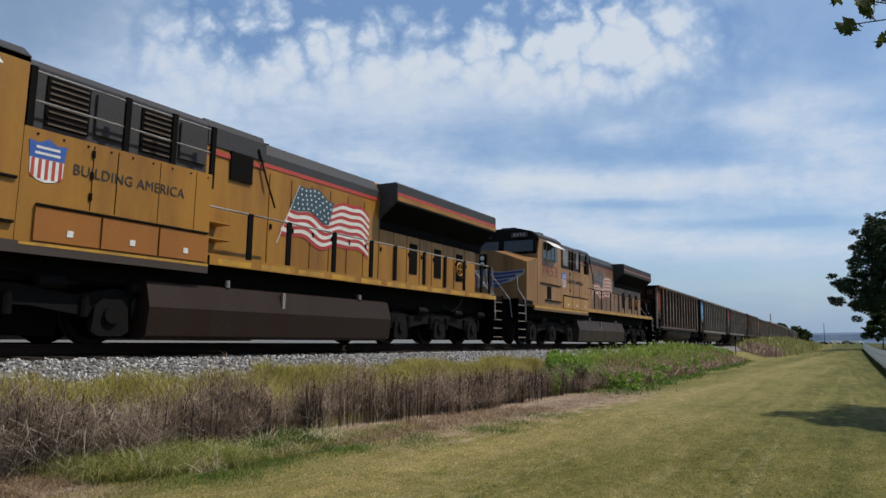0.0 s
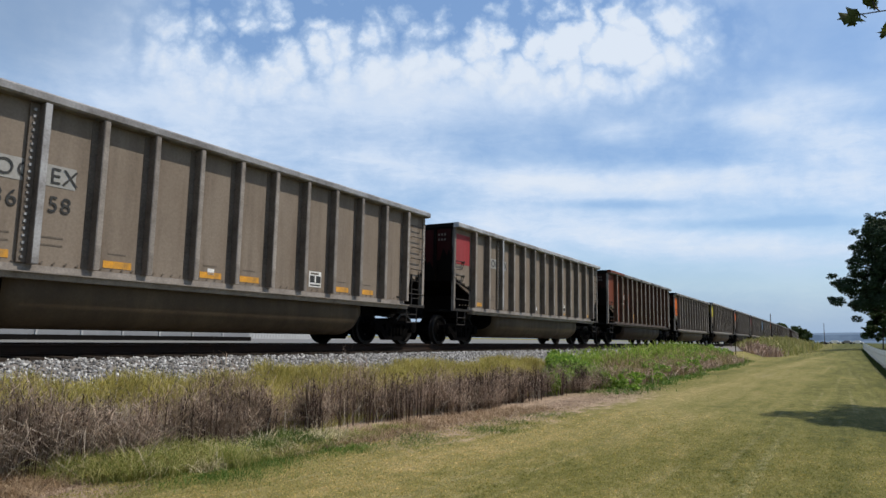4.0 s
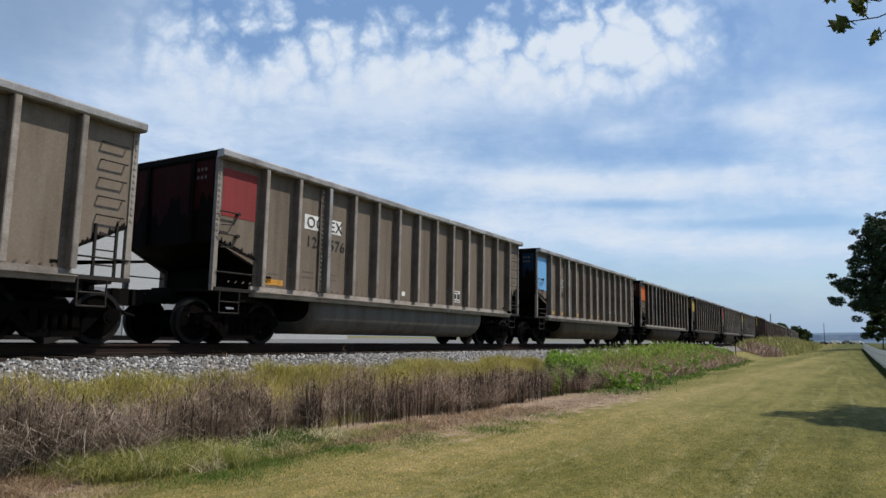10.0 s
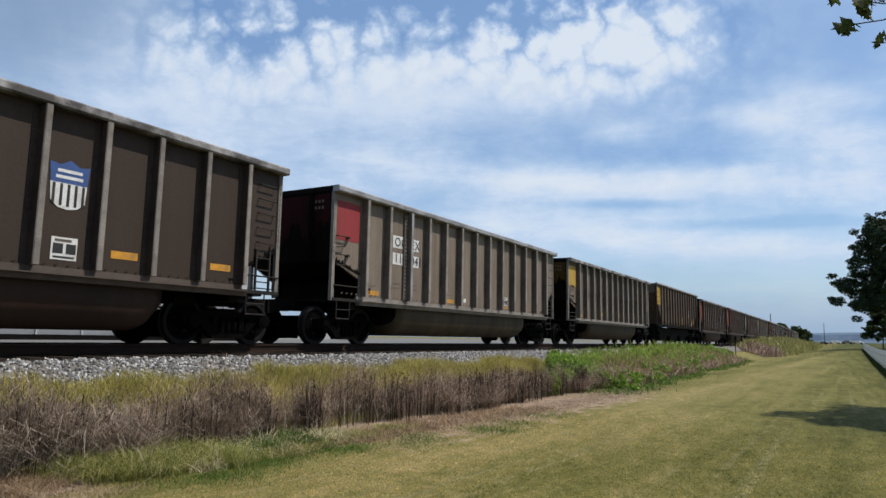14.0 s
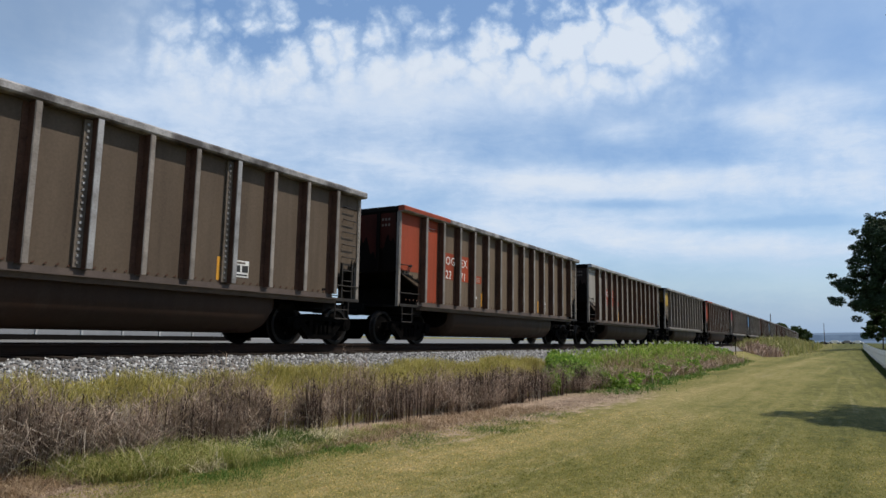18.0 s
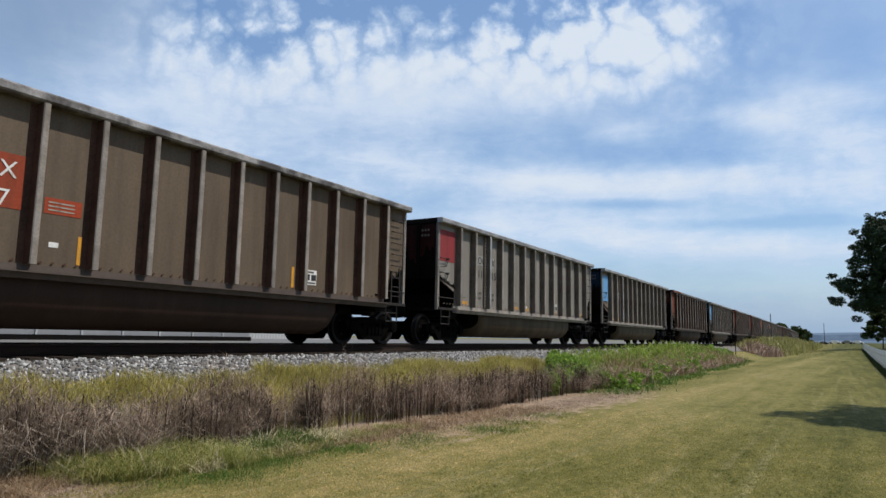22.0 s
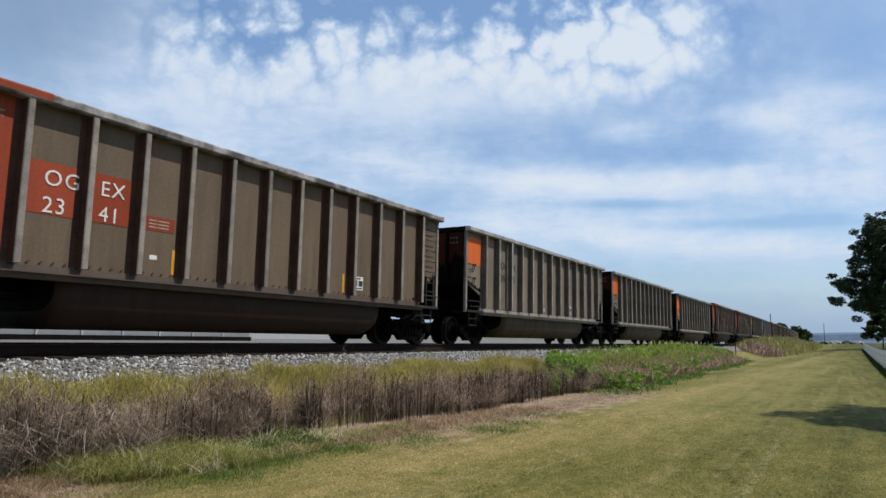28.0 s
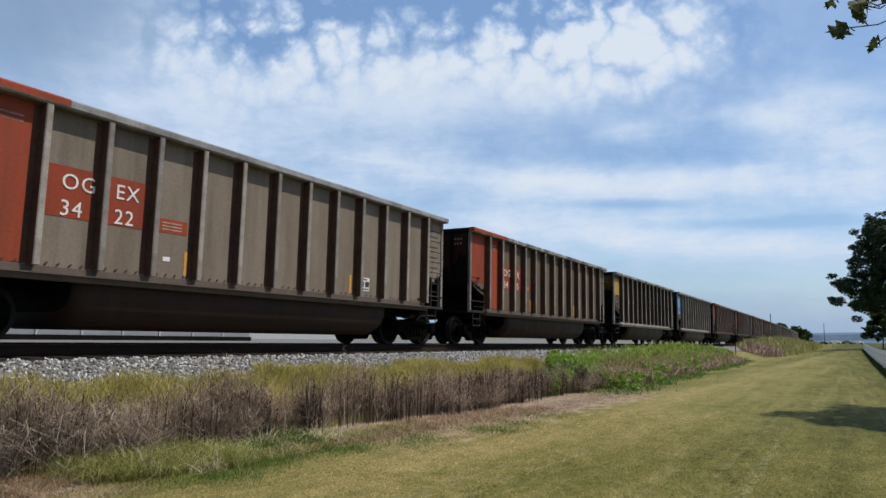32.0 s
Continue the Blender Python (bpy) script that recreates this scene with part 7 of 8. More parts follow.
        o.matrix_basis = pose(*p) @ LEAF_PLANE @ pose(0, 0, 0, 28 * math.sin(k * 2.1), 26 * math.sin(k * 1.7 + 1), a)
    return T, twig


# ---- fence, buildings, distance ----
def build_fence():
    F = tagged(empty("white_fence"), "long white board fence with a scalloped top edge", "fence")
    bm = bmesh.new()
    box(bm, -0.06, 0.06, -0.06, 0.06, -0.1, 1.08, 0.01)
    prism(bm, [(-0.075, -0.075), (0.075, -0.075), (0.075, 0.075), (-0.075, 0.075)], 1.08, 1.11, "z")
    post = shared("post", bm, M["vinyl"])
    bm = bmesh.new()
    for k in range(17):
        u = (k + 0.5) / 17
        top = 0.98 - 0.10 * math.sin(math.pi * u)
        box(bm, 0.07 + k * 0.133, 0.07 + k * 0.133 + 0.125, -0.012, 0.012, 0.05, top)
    for z in (0.2, 0.75):
        box(bm, 0.05, 2.35, 0.012, 0.05, z, z + 0.08)
    panel = shared("panel", bm, M["vinyl"])
    x = 26.0
    while x < 150:
        y = -1.58 - 0.0078 * x
        z = float(ground_z(x, y))
        place("post", post, F, pose(x, y, z))
        place("panel", panel, F, pose(x, y, z, 0, -0.3 if x > 60 else 0, -0.45))
        x += 2.4
    rng = np.random.default_rng(77)
    n = 5000
    X = rng.uniform(30, 145, n)
    Y = -1.58 - 0.0078 * X + rng.uniform(0.02, 0.45, n)
    b = np.stack([X, Y, ground_z(X, Y)], -1)
    dark = leafy("fence_foot_blades", (0.03, 0.05, 0.012), (0.06, 0.08, 0.02))
    tagged(new("fence_foot_grass", blades("fence_foot", b, rng.uniform(0.08, 0.22, n), rng.uniform(0.01, 0.03, n), 0.5, dark, rng)), "dark untrimmed grass along the fence foot", "grass", kind="stuff")


def corrugated(bm, x0, x1, y, z0, z1, step=0.3, depth=0.04, n=(0, -1)):
    k = int((x1 - x0) / step)
    prev = None
    for i in range(k * 2 + 1):
        x = x0 + (x1 - x0) * i / (2 * k)
        yy = y - (depth if i % 2 else 0)
        a, b = bm.verts.new((x, yy, z0)), bm.verts.new((x, yy, z1))
        if prev:
            bm.faces.new((prev[0], a, b, prev[1]))
        prev = (a, b)


def build_far_side():
    # white gabled metal building across the line
    B = tagged(empty("white_metal_building", pose(0, 0, 0.83)), "white gabled sheet-metal industrial building with a grey base", "building")
    y0, y1 = 44.0, 74.0
    gable = [(10.0, 3.6), (10.0, 3.0), (33.0, 9.3), (42.0, 6.9), (42.0, 3.6)]
    bm = bmesh.new()
    prism(bm, gable, y0, y0 + 0.3, "y")
    part("gable_wall", bm, M["metal_wall"], B)
    bm = bmesh.new()
    prism(bm, gable, y1, y1 + 0.3, "y")
    part("gable_wall", bm, M["metal_wall"], B)
    bm = bmesh.new()
    box(bm, 10.05, 41.95, y0 + 0.02, y0 + 0.3, -0.05, 3.6)
    box(bm, 41.7, 41.95, y0 + 0.3, y1, -0.05, 6.8)
    box(bm, 10.05, 10.3, y0 + 0.3, y1, -0.05, 3.1)
    part("base_wall", bm, M["grey_roof"], B)
    # black strip added at the wall foot to darken the gap under the train
    bm = bmesh.new()
    box(bm, 9.9, 42.1, y0 - 0.12, y0 + 0.02, -0.05, 0.34)
    part("plinth", bm, M["steel_black"], B)
    bm = bmesh.new()
    prism(bm, [(9.7, 2.95), (33.0, 9.34), (42.4, 6.85), (42.4, 7.0), (33.0, 9.55), (9.7, 3.1)], y0 - 0.3, y1 + 0.5, "y")
    part("roof", bm, M["metal_wall"], B)
    for k in range(10):
        bm = bmesh.new()
        xx = 12.0 + k * 3.0
        box(bm, xx, xx + 0.12, y0 - 0.06, y0 + 0.02, 0.0, 3.4)
        part("pilaster", bm, M["metal_wall"], B)
    # low white wall further along
    bm = bmesh.new()
    corrugated(bm, 30.0, 78.0, 62.0, 0.82, 1.75, 0.5, 0.06)
    box(bm, 30.0, 78.0, 62.06, 62.2, 0.8, 1.75)
    tagged(part("white_yard_wall", bm, M["metal_wall"]), "long low white corrugated yard wall", "wall", kind="structure")
    # poles and the marker beside the line
    for x, y, h, nm, lb in ((190.0, 16.1, 8.0, "utility_pole", "thin dark utility pole beside the railway"), (300.0, 7.0, 8.5, "utility_pole", "thin dark utility pole in the distance")):
        bm = bmesh.new()
        z = float(ground_z(x, y))
        cyl(bm, (x, y, z - 0.3), (x, y, z + h), 0.13, 8, 0.09)
        tagged(part(nm, bm, M["pole"]), lb, "pole")
    bm = bmesh.new()
    x, y = 67.0, 8.65
    z = float(ground_z(x, y))
    cyl(bm, (x, y, z - 0.1), (x, y, z + 1.5), 0.035, 8)
    box(bm, x - 0.02, x + 0.02, y - 0.09, y + 0.09, z + 1.3, z + 1.62)
    tagged(part("marker_post", bm, M["steel_black"]), "short dark trackside marker post", "post")
    # parked vehicles far off
    paint = [M["vinyl"], M["sill"], M["vinyl"], M["dark_letter"]]
    for k, (x, y) in enumerate(((330, 4.0), (338, -0.5), (352, -4.5), (345, 8.5))):
        c = tagged(empty("parked_car", pose(x, y, float(ground_z(x, y)), 0, 0, 80)), ("white" if k % 2 == 0 else "dark") + " parked car far across the field", "car")
        bm = bmesh.new()
        prism(bm, [(-2.2, 0.35), (-2.2, 0.85), (-1.3, 0.95), (-0.8, 1.45), (0.9, 1.45), (1.5, 0.95), (2.2, 0.85), (2.25, 0.35)], -0.85, 0.85, "y")
        part("body", bm, paint[k], c)
        for wx in (-1.35, 1.4):
            for wy in (-0.8, 0.8):
                bm = bmesh.new()
                cyl(bm, (wx, wy - 0.1, 0.33), (wx, wy + 0.1, 0.33), 0.33, 12)
                part("wheel", bm, M["steel_black"], c)
    # far wooded ridge, the blue of the haze put into its colour
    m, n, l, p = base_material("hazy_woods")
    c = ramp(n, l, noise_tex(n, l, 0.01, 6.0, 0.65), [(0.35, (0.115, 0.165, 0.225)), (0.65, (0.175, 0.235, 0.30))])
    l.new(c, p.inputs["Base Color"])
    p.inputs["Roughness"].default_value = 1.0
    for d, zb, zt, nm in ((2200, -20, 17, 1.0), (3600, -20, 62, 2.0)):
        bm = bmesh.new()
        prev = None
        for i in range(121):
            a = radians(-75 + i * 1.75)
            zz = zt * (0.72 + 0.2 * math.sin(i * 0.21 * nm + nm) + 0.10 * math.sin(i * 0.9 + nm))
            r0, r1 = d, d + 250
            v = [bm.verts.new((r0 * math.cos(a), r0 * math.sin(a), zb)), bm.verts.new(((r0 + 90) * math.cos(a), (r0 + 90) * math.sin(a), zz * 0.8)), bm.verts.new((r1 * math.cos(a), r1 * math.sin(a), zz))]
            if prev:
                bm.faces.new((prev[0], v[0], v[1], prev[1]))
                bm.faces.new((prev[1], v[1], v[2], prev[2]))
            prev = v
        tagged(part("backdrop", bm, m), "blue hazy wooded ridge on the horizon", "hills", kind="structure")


def build_clouds():
    """Broken altocumulus over thin veils on a far shell, drifting slowly."""
    m = bpy.data.materials.new("thin_cloud")
    m.use_nodes = True
    n, l = m.node_tree.nodes, m.node_tree.links
    n.remove(n["Principled BSDF"])
    tc = n.new("ShaderNodeTexCoord")
    nrm = n.new("ShaderNodeVectorMath")
    nrm.operation = "NORMALIZE"
    l.new(tc.outputs["Object"], nrm.inputs[0])
    sep = n.new("ShaderNodeSeparateXYZ")
    l.new(nrm.outputs[0], sep.inputs[0])
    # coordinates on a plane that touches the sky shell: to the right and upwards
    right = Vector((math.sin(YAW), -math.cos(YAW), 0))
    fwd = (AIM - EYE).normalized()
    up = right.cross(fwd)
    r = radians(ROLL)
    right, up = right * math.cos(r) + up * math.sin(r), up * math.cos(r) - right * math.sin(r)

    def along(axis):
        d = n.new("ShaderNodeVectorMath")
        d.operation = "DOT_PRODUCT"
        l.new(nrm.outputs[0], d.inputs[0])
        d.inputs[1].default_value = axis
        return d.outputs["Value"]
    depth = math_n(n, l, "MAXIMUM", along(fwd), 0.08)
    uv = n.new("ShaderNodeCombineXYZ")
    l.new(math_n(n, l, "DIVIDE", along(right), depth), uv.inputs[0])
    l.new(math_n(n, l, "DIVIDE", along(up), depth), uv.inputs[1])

    def tex(scale, detail, rough, off=0.0, dist=0.0, stretch=(1, 1, 1)):
        mp = n.new("ShaderNodeMapping")
        mp.inputs["Location"].default_value = (off, off * 0.7, off * 0.3)
        mp.inputs["Scale"].default_value = stretch
        l.new(nrm.outputs[0], mp.inputs[0])
        t = n.new("ShaderNodeTexNoise")
        t.inputs["Scale"].default_value, t.inputs["Detail"].default_value, t.inputs["Roughness"].default_value = scale, detail, rough
        t.inputs["Distortion"].default_value = dist
        l.new(mp.outputs[0], t.inputs["Vector"])
        return t.outputs[0]

    def lobe_sum(table):
        """Soft oval banks: centre, half widths, weight."""
        total = None
        for cu, cv, su, sv, wgt in table:
            d = n.new("ShaderNodeVectorMath")
            d.operation = "SUBTRACT"
            l.new(uv.outputs[0], d.inputs[0])
            d.inputs[1].default_value = (cu, cv, 0)
            s = n.new("ShaderNodeVectorMath")
            s.operation = "MULTIPLY"
            l.new(d.outputs[0], s.inputs[0])
            s.inputs[1].default_value = (1 / su, 1 / sv, 0)
            q = n.new("ShaderNodeVectorMath")
            q.operation = "LENGTH"
            l.new(s.outputs[0], q.inputs[0])
            mr = n.new("ShaderNodeMapRange")
            mr.interpolation_type = "SMOOTHERSTEP"
            mr.inputs[1].default_value, mr.inputs[2].default_value = 1.7, 0.0
            mr.inputs[3].default_value, mr.inputs[4].default_value = 0.0, wgt
            l.new(q.outputs["Value"], mr.inputs[0])
            total = mr.outputs[0] if total is None else math_n(n, l, "ADD", total, mr.outputs[0])
        return total

    def centred(t, k):
        return math_n(n, l, "MULTIPLY", math_n(n, l, "SUBTRACT", t, 0.5), k)
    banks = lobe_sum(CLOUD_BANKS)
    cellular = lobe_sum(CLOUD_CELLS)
    grey = lobe_sum(CLOUD_VIGNETTE)
    soft = tex(3.2, 4.0, 0.5, 3.1, 0.2)
    ragged = tex(9.0, 8.0, 0.60, 8.3, 0.25)
    # rounded puffs with clear gaps between
    shake = n.new("ShaderNodeTexNoise")
    shake.inputs["Scale"].default_value, shake.inputs["Detail"].default_value, shake.inputs["Roughness"].default_value = 16.0, 5.0, 0.6
    l.new(uv.outputs[0], shake.inputs["Vector"])
    warp = n.new("ShaderNodeVectorMath")
    warp.operation = "MULTIPLY_ADD"
    l.new(shake.outputs[1], warp.inputs[0])
    warp.inputs[1].default_value = (0.11, 0.11, 0.0)
    l.new(uv.outputs[0], warp.inputs[2])
    vor = n.new("ShaderNodeTexVoronoi")
    vor.voronoi_dimensions, vor.feature = "2D", "SMOOTH_F1"
    vor.inputs["Scale"].default_value, vor.inputs["Smoothness"].default_value = 25.0, 0.3
    l.new(warp.outputs[0], vor.inputs["Vector"])
    cells = math_n(n, l, "SUBTRACT", 0.92, vor.outputs["Distance"])
    streak = tex(4.5, 7.0, 0.62, 5.2, 0.3, (1, 1, 4.5))
    wisps = tex(15.0, 8.0, 0.66, 2.4, 0.4, (1, 1, 2.6))
    low = n.new("ShaderNodeMapRange")
    low.inputs[1].default_value, low.inputs[2].default_value = 0.42, 0.25
    l.new(sep.outputs[2], low.inputs[0])
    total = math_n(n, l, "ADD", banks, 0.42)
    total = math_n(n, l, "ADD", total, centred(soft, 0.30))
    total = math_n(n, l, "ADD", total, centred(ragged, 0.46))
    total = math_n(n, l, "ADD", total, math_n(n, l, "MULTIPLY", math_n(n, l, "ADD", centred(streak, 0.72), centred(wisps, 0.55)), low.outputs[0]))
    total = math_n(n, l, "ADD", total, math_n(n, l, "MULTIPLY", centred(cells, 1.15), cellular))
    alpha = ramp(n, l, total, [(0.10, (0.36, 0.36, 0.36)), (0.42, (0.50, 0.50, 0.50)), (0.70, (0.86, 0.86, 0.86)), (1.0, (0.97, 0.97, 0.97))])
    top = n.new("ShaderNodeMapRange")
    top.inputs[1].default_value, top.inputs[2].default_value = 0.72, 0.60
    l.new(sep.outputs[2], top.inputs[0])
    alpha = math_n(n, l, "MULTIPLY", alpha, top.outputs[0])
    haze = n.new("ShaderNodeMapRange")
    haze.interpolation_type = "SMOOTHSTEP"
    haze.inputs[1].default_value, haze.inputs[2].default_value = 0.15, 0.0
    haze.inputs[3].default_value, haze.inputs[4].default_value = 0.0, 0.92
    l.new(sep.outputs[2], haze.inputs[0])
    alpha = math_n(n, l, "MAXIMUM", alpha, haze.outputs[0])
    em = n.new("ShaderNodeEmission")
    puff = ramp(n, l, total, [(0.10, (0.25, 0.45, 0.82)), (0.40, (0.49, 0.66, 0.92)), (0.9, (0.71, 0.785, 0.89))])
    # corner vignette mixed into the cloud colour as grey
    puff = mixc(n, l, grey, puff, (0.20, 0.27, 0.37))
    l.new(mixc(n, l, haze.outputs[0], puff, (0.285, 0.415, 0.61)), em.inputs[0])
    tr = n.new("ShaderNodeBsdfTransparent")
    mx = n.new("ShaderNodeMixShader")
    l.new(alpha, mx.inputs[0])
    l.new(tr.outputs[0], mx.inputs[1])
    l.new(em.outputs[0], mx.inputs[2])
    l.new(mx.outputs[0], n["Material Output"].inputs[0])
    m.cycles.emission_sampling = "NONE"
    R = 4300.0
    v, q = [], []
    el = [radians(a) for a in (-0.5, 4, 8, 12, 16, 20, 25, 30, 36, 42, 48)]
    na = 72
    for e in el:
        for k in range(na):
            a = 2 * math.pi * k / na
            v.append((R * math.cos(e) * math.cos(a), R * math.cos(e) * math.sin(a), R * math.sin(e)))
    for i in range(len(el) - 1):
        for k in range(na):
            q.append((i * na + k, i * na + (k + 1) % na, (i + 1) * na + (k + 1) % na, (i + 1) * na + k))
    me = raw_mesh("clouds", v, q, m)
    me.shade_smooth()
    return tagged(new("clouds", me), "thin broken white cloud drifting over a pale blue sky", "clouds", kind="structure")


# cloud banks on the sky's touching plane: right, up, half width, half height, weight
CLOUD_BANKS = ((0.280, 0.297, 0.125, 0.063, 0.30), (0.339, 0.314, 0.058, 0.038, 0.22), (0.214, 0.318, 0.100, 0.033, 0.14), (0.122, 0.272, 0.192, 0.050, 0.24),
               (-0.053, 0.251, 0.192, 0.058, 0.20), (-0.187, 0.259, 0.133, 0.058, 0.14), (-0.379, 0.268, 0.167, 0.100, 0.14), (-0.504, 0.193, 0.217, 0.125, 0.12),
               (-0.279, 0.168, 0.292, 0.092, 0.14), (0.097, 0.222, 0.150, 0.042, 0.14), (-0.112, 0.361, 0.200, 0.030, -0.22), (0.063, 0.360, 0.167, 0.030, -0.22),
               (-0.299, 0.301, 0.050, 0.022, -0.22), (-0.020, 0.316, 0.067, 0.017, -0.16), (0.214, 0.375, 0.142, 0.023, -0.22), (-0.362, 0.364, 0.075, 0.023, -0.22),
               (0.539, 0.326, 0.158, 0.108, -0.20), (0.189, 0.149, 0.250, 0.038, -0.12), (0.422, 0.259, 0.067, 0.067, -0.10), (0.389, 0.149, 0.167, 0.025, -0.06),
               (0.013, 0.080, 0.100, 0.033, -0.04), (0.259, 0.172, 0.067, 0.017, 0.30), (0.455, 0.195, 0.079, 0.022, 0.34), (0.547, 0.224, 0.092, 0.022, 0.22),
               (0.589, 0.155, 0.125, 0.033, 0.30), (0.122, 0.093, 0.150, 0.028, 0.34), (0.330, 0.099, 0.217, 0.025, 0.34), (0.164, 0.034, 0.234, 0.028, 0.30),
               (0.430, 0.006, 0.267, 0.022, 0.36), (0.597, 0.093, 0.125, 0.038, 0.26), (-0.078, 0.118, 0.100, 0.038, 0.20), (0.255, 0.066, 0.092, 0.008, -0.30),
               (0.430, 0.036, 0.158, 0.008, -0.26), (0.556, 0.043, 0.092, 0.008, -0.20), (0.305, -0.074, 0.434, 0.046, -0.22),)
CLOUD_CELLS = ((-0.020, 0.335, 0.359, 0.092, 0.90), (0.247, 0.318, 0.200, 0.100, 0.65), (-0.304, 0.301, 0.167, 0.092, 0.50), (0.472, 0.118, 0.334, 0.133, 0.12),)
# greyed upper-left sky, standing in for lens vignette
CLOUD_VIGNETTE = ((-0.637, 0.368, 0.192, 0.108, 0.45), (-0.654, 0.243, 0.100, 0.117, 0.12))

AM = (0, 1, 3, 5, 6, 9, 10)
CARS = {
    -6: ("rust", "rust", "brown", "OGEX", "2386", "white", ""), -5: ("panel", "blue", "taupe", "OGEX", "3658", "dark_letter", "pale", AM),
    -4: ("panel", "crimson", "taupe", "OGEX", "", "dark_letter", "pale", (0, 8, 11)), -3: ("rust", "rust", "brown", "OGEX", "2795", "white", "rust"),
    -2: ("panel", "orange_tall", "grey", "OGEX", "3546", "dark_letter", "", AM), -1: ("panel", "lime", "taupe", "WFRX", "973884", "dark_letter", "pale", (0, )),
    0: ("panel", "orange", "taupe", "OGEX", "3505", "dark_letter", ""), 1: ("panel", "crimson", "taupe", "OGEX", "12576", "dark_letter", "white", (0, ), "grey"),
    2: ("panel", "blue", "taupe", "OGEX", "3636", "dark_letter", "pale", AM), 3: ("panel", "orange", "brown", "OGEX", "3816", "dark_letter", ""),
    4: ("panel", "yellow", "dark", "", "48863", "white", "", (0, 3)), 5: ("panel", "crimson", "taupe", "OGEX", "11041", "dark_letter", "white", (0, 4, 8)),
    6: ("panel", "yellow", "taupe", "", "48821", "dark_letter", "", (0, )), 8: ("rust", "rust", "umber", "OGEX", "2877", "white", "", (), "", (6, 9)),
    9: ("rust", "red", "brown", "OGEX", "2271", "white", "red"), 10: ("rust", "grey", "taupe", "OGEX", "2576", "white", "red"),
    11: ("panel", "yellow", "taupe", "", "48655", "dark_letter", "", (0, )), 12: ("rust", "red", "brown", "OGEX", "3337", "white", "red"),
    13: ("panel", "crimson", "grey", "OGEX", "11115", "dark_letter", "pale", (0, 4, 5, 8, 11)), 14: ("panel", "blue", "taupe", "OGEX", "3643", "dark_letter", "pale", AM),
    15: ("rust", "rust", "brown", "OGEX", "2888", "white", "rust", (), "", (2, 8), (2, 3, 8, 9)), 16: ("panel", "blue", "taupe", "OGEX", "3625", "dark_letter", "pale", AM),
    17: ("rust", "rust", "brown", "OGEX", "2840", "white", ""), 18: ("rust", "red", "brown", "OGEX", "2341", "white", "red"),
    19: ("panel", "orange", "taupe", "OGEX", "3530", "dark_letter", ""), 20: ("panel", "orange", "taupe", "OGEX", "3512", "dark_letter", ""),
    21: ("panel", "orange_tall", "grey", "OGEX", "3531", "dark_letter", "", AM), 22: ("rust", "red", "taupe", "OGEX", "3422", "white", "red"),
    23: ("rust", "red", "brown", "OGEX", "3410", "white", "red"), 24: ("panel", "yellow", "brown", "", "48912", "white", "", (0, )),
    25: ("panel", "blue", "taupe", "OGEX", "3660", "dark_letter", "pale", AM), 26: ("rust", "rust", "brown", "OGEX", "2718", "white", ""),
}
# lettering of the cars, made once
for spec in CARS.values():
    for text in spec[3:5]:
        h = {5: 2, 6: 3}.get(len(text), (len(text) + 1) // 2)
        for piece in (text[:h], text[h:]):
            if piece and (piece, 0.36, M[spec[5]].name) not in LETTER:
                LETTER[(piece, 0.36, M[spec[5]].name)] = letters(piece, 0.36, M[spec[5]], "lettering", 1.12)

# ---- the place ----
build_ground()
build_track()
build_far_side()
build_fence()
build_grass()
build_trees()
branch_tree, branch = build_branch_tree()
clouds = build_clouds()

# ---- the train ----
TRAIN = []         # (thing, place along the train)
for k in range(-6, 43):
    if k == 7:
        thing = build_hopper()
    else:
        spec = CARS.get(k) or CARS[(k * 7) % 25 - 6 if (k * 7) % 25 - 6 != 7 else 8]
        thing = build_gondola(*spec)
        if k == -6:
            lime_streaks(thing, (3, 6, 9, 11))
    TRAIN.append((thing, CAR_PITCH * k - HALF))
fresh = loco_paint("armour_yellow", (0.34, 0.160, 0.021), (0.12, 0.044, 0.013), 0.75)
faded = loco_paint("faded_yellow", (0.32, 0.160, 0.050), (0.085, 0.048, 0.027), 0.75)
first = CAR_PITCH * -6 - HALF - CAR_PITCH / 2
TRAIN.append((build_loco(fresh, "yellow and grey diesel locomotive with a painted flag on rails", False), first - 11.1 - 22.2))
TRAIN.append((build_loco(faded, "sun-faded dirty yellow diesel locomotive with a painted flag", True), first - 11.1))


def travelled(t):
    """Metres the train has run at t seconds; it gathers speed slowly."""
    return -156.947 + 14.744 * t + 0.02279 * t * t


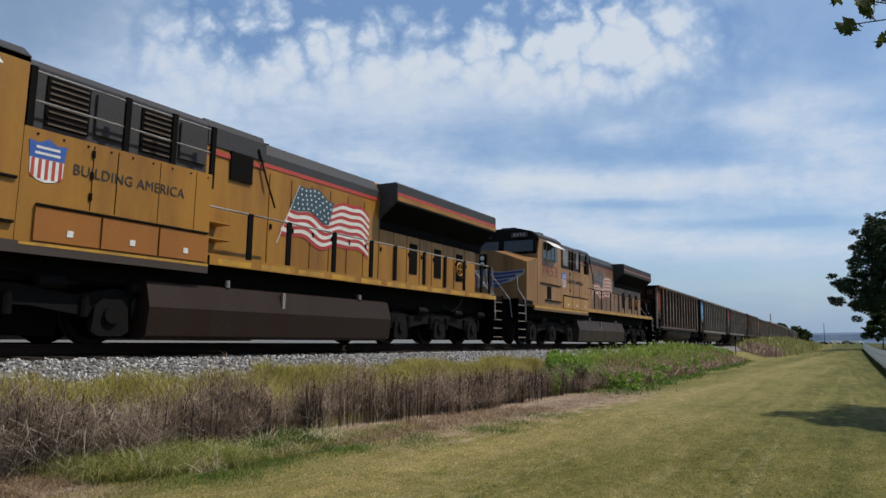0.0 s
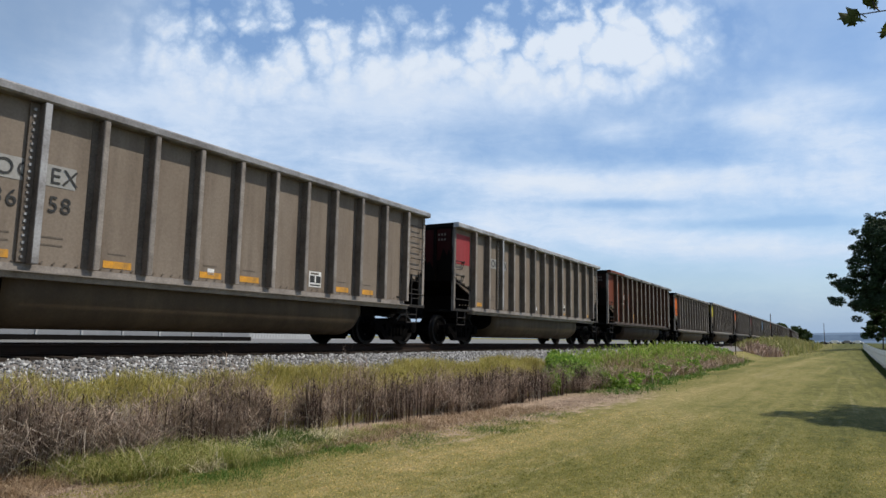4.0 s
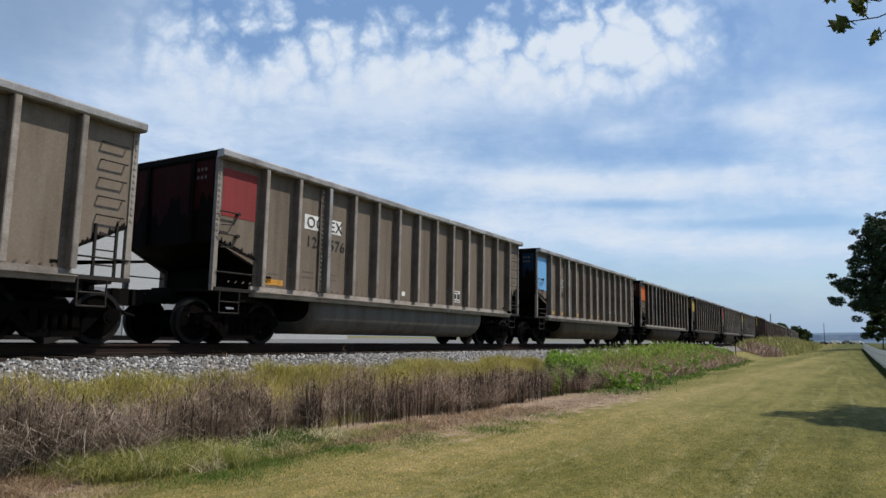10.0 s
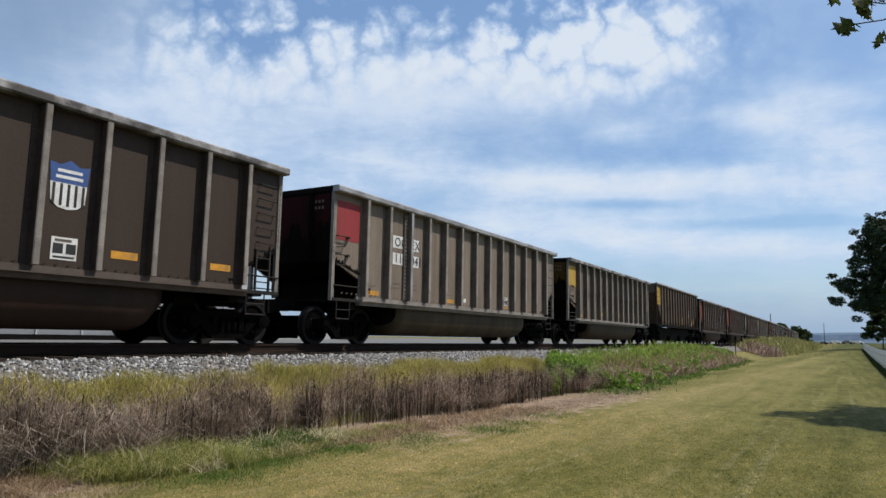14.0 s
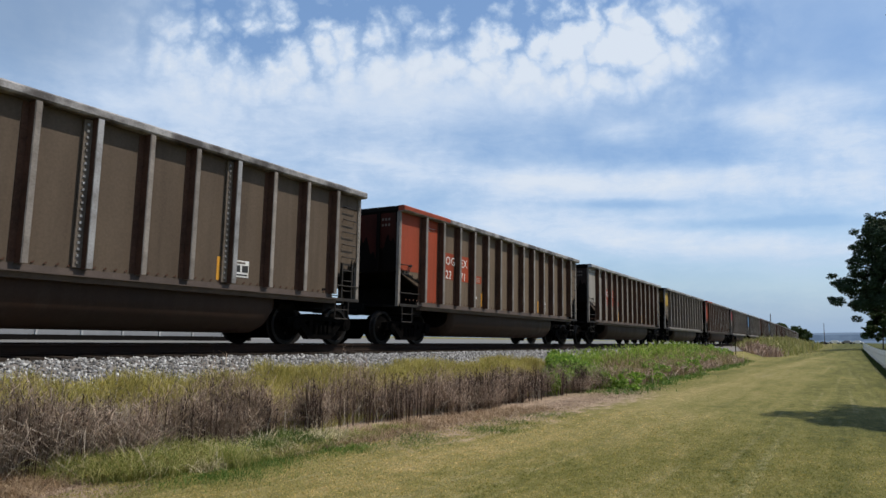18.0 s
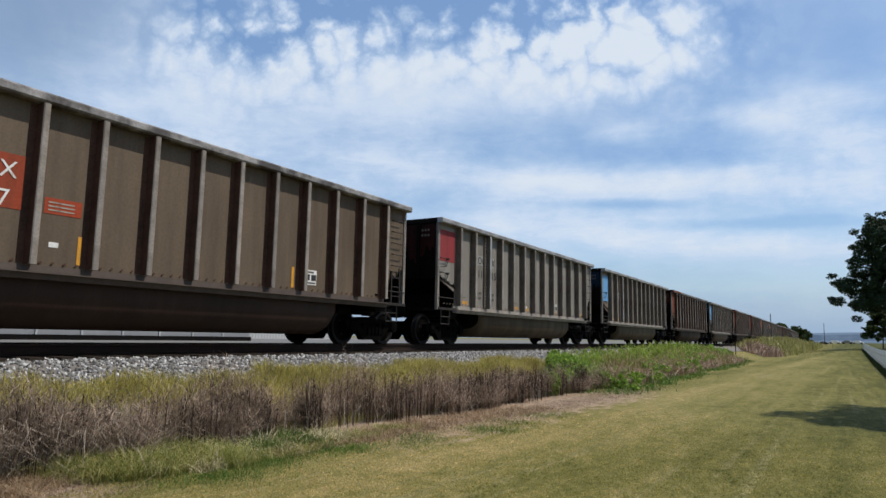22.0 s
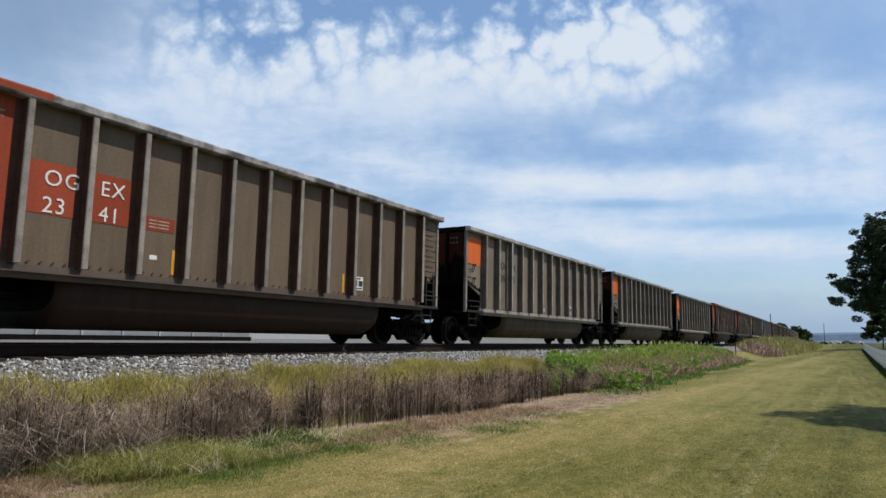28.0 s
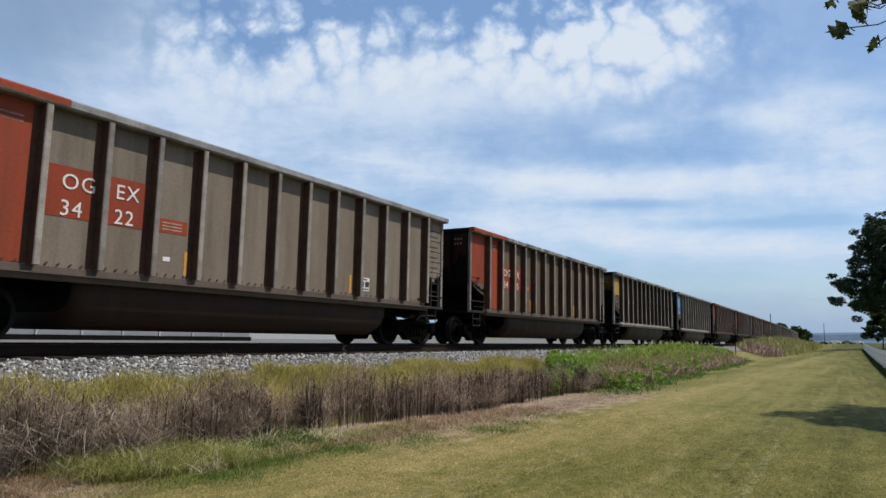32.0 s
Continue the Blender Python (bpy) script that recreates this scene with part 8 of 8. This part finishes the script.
def motions():
    for thing, c in TRAIN:
        walk(thing, [(0.5 * k, track_pose(c - travelled(0.5 * k))) for k in range(65)])
        for b in thing.children:
            if not b.name.startswith("bogie"):
                continue
            for w in b.children:
                if w.name.startswith("wheelset"):
                    rest = w.matrix_basis.copy()
                    r = rest.translation.z
                    near = [f for f in range(0, 961) if -14 < c + b.matrix_basis.translation.x - travelled(f / 30) < 62]
                    if not near:
                        continue
                    frames_at = sorted({0, 960, *near})
                    first_f = near[0]
                    rows = []
                    for f in frames_at:
                        g = min(max(f, first_f), near[-1])
                        rows.append((f / 30, rest @ Matrix.Rotation(-(travelled(g / 30) - travelled(first_f / 30)) / r, 4, "Y")))
                    walk(w, rows)
    # the twig sways in the wind
    at = branch.matrix_basis.copy()
    sway = ((0.0, 0.00, 0.00, 0), (1.0, -0.03, -0.13, 2), (2.0, -0.03, 0.15, -3), (3.0, -0.03, 0.02, 1), (5.5, 0.0, 0.10, -2), (6.0, -0.02, -0.02, 2), (7.0, -0.02, 0.10, -1), (8.0, -0.10, 0.35, -8), (9.0, 0.06, 0.05, 3), (10.0, 0.03, 0.02, 0),
            (11.0, 0.0, 0.0, 2), (12.0, -0.02, 0.10, -2), (13.0, -0.03, 0.10, 3), (14.0, 0.01, 0.0, 0), (15.0, 0.0, 0.06, 3), (17.0, 0.03, 0.13, -2), (17.6, 0.0, 0.2, 0), (18.0, -0.22, 0.05, -20), (19.0, -0.35, 0.2, -16), (20.0, -0.35, 0.3, -12),
            (22.0, -0.33, 0.25, -12), (24.0, -0.20, 0.0, -18), (25.5, -0.27, 0.05, -12), (28.0, -0.3, 0.35, -8), (29.4, -0.05, 0.30, 0), (30.0, 0.11, 0.15, 3), (31.0, 0.06, 0.0, 0), (32.0, 0.03, -0.03, 2))
    walk(branch, [(t, at @ pose(0, y, z, r, 0, 0)) for t, y, z, r in sway])
    walk(clouds, [(0.0, pose(0, 0, 0, 0, 0, 0.0)), (32.0, pose(0, 0, 0, 0, 0, -0.9))])


motions()
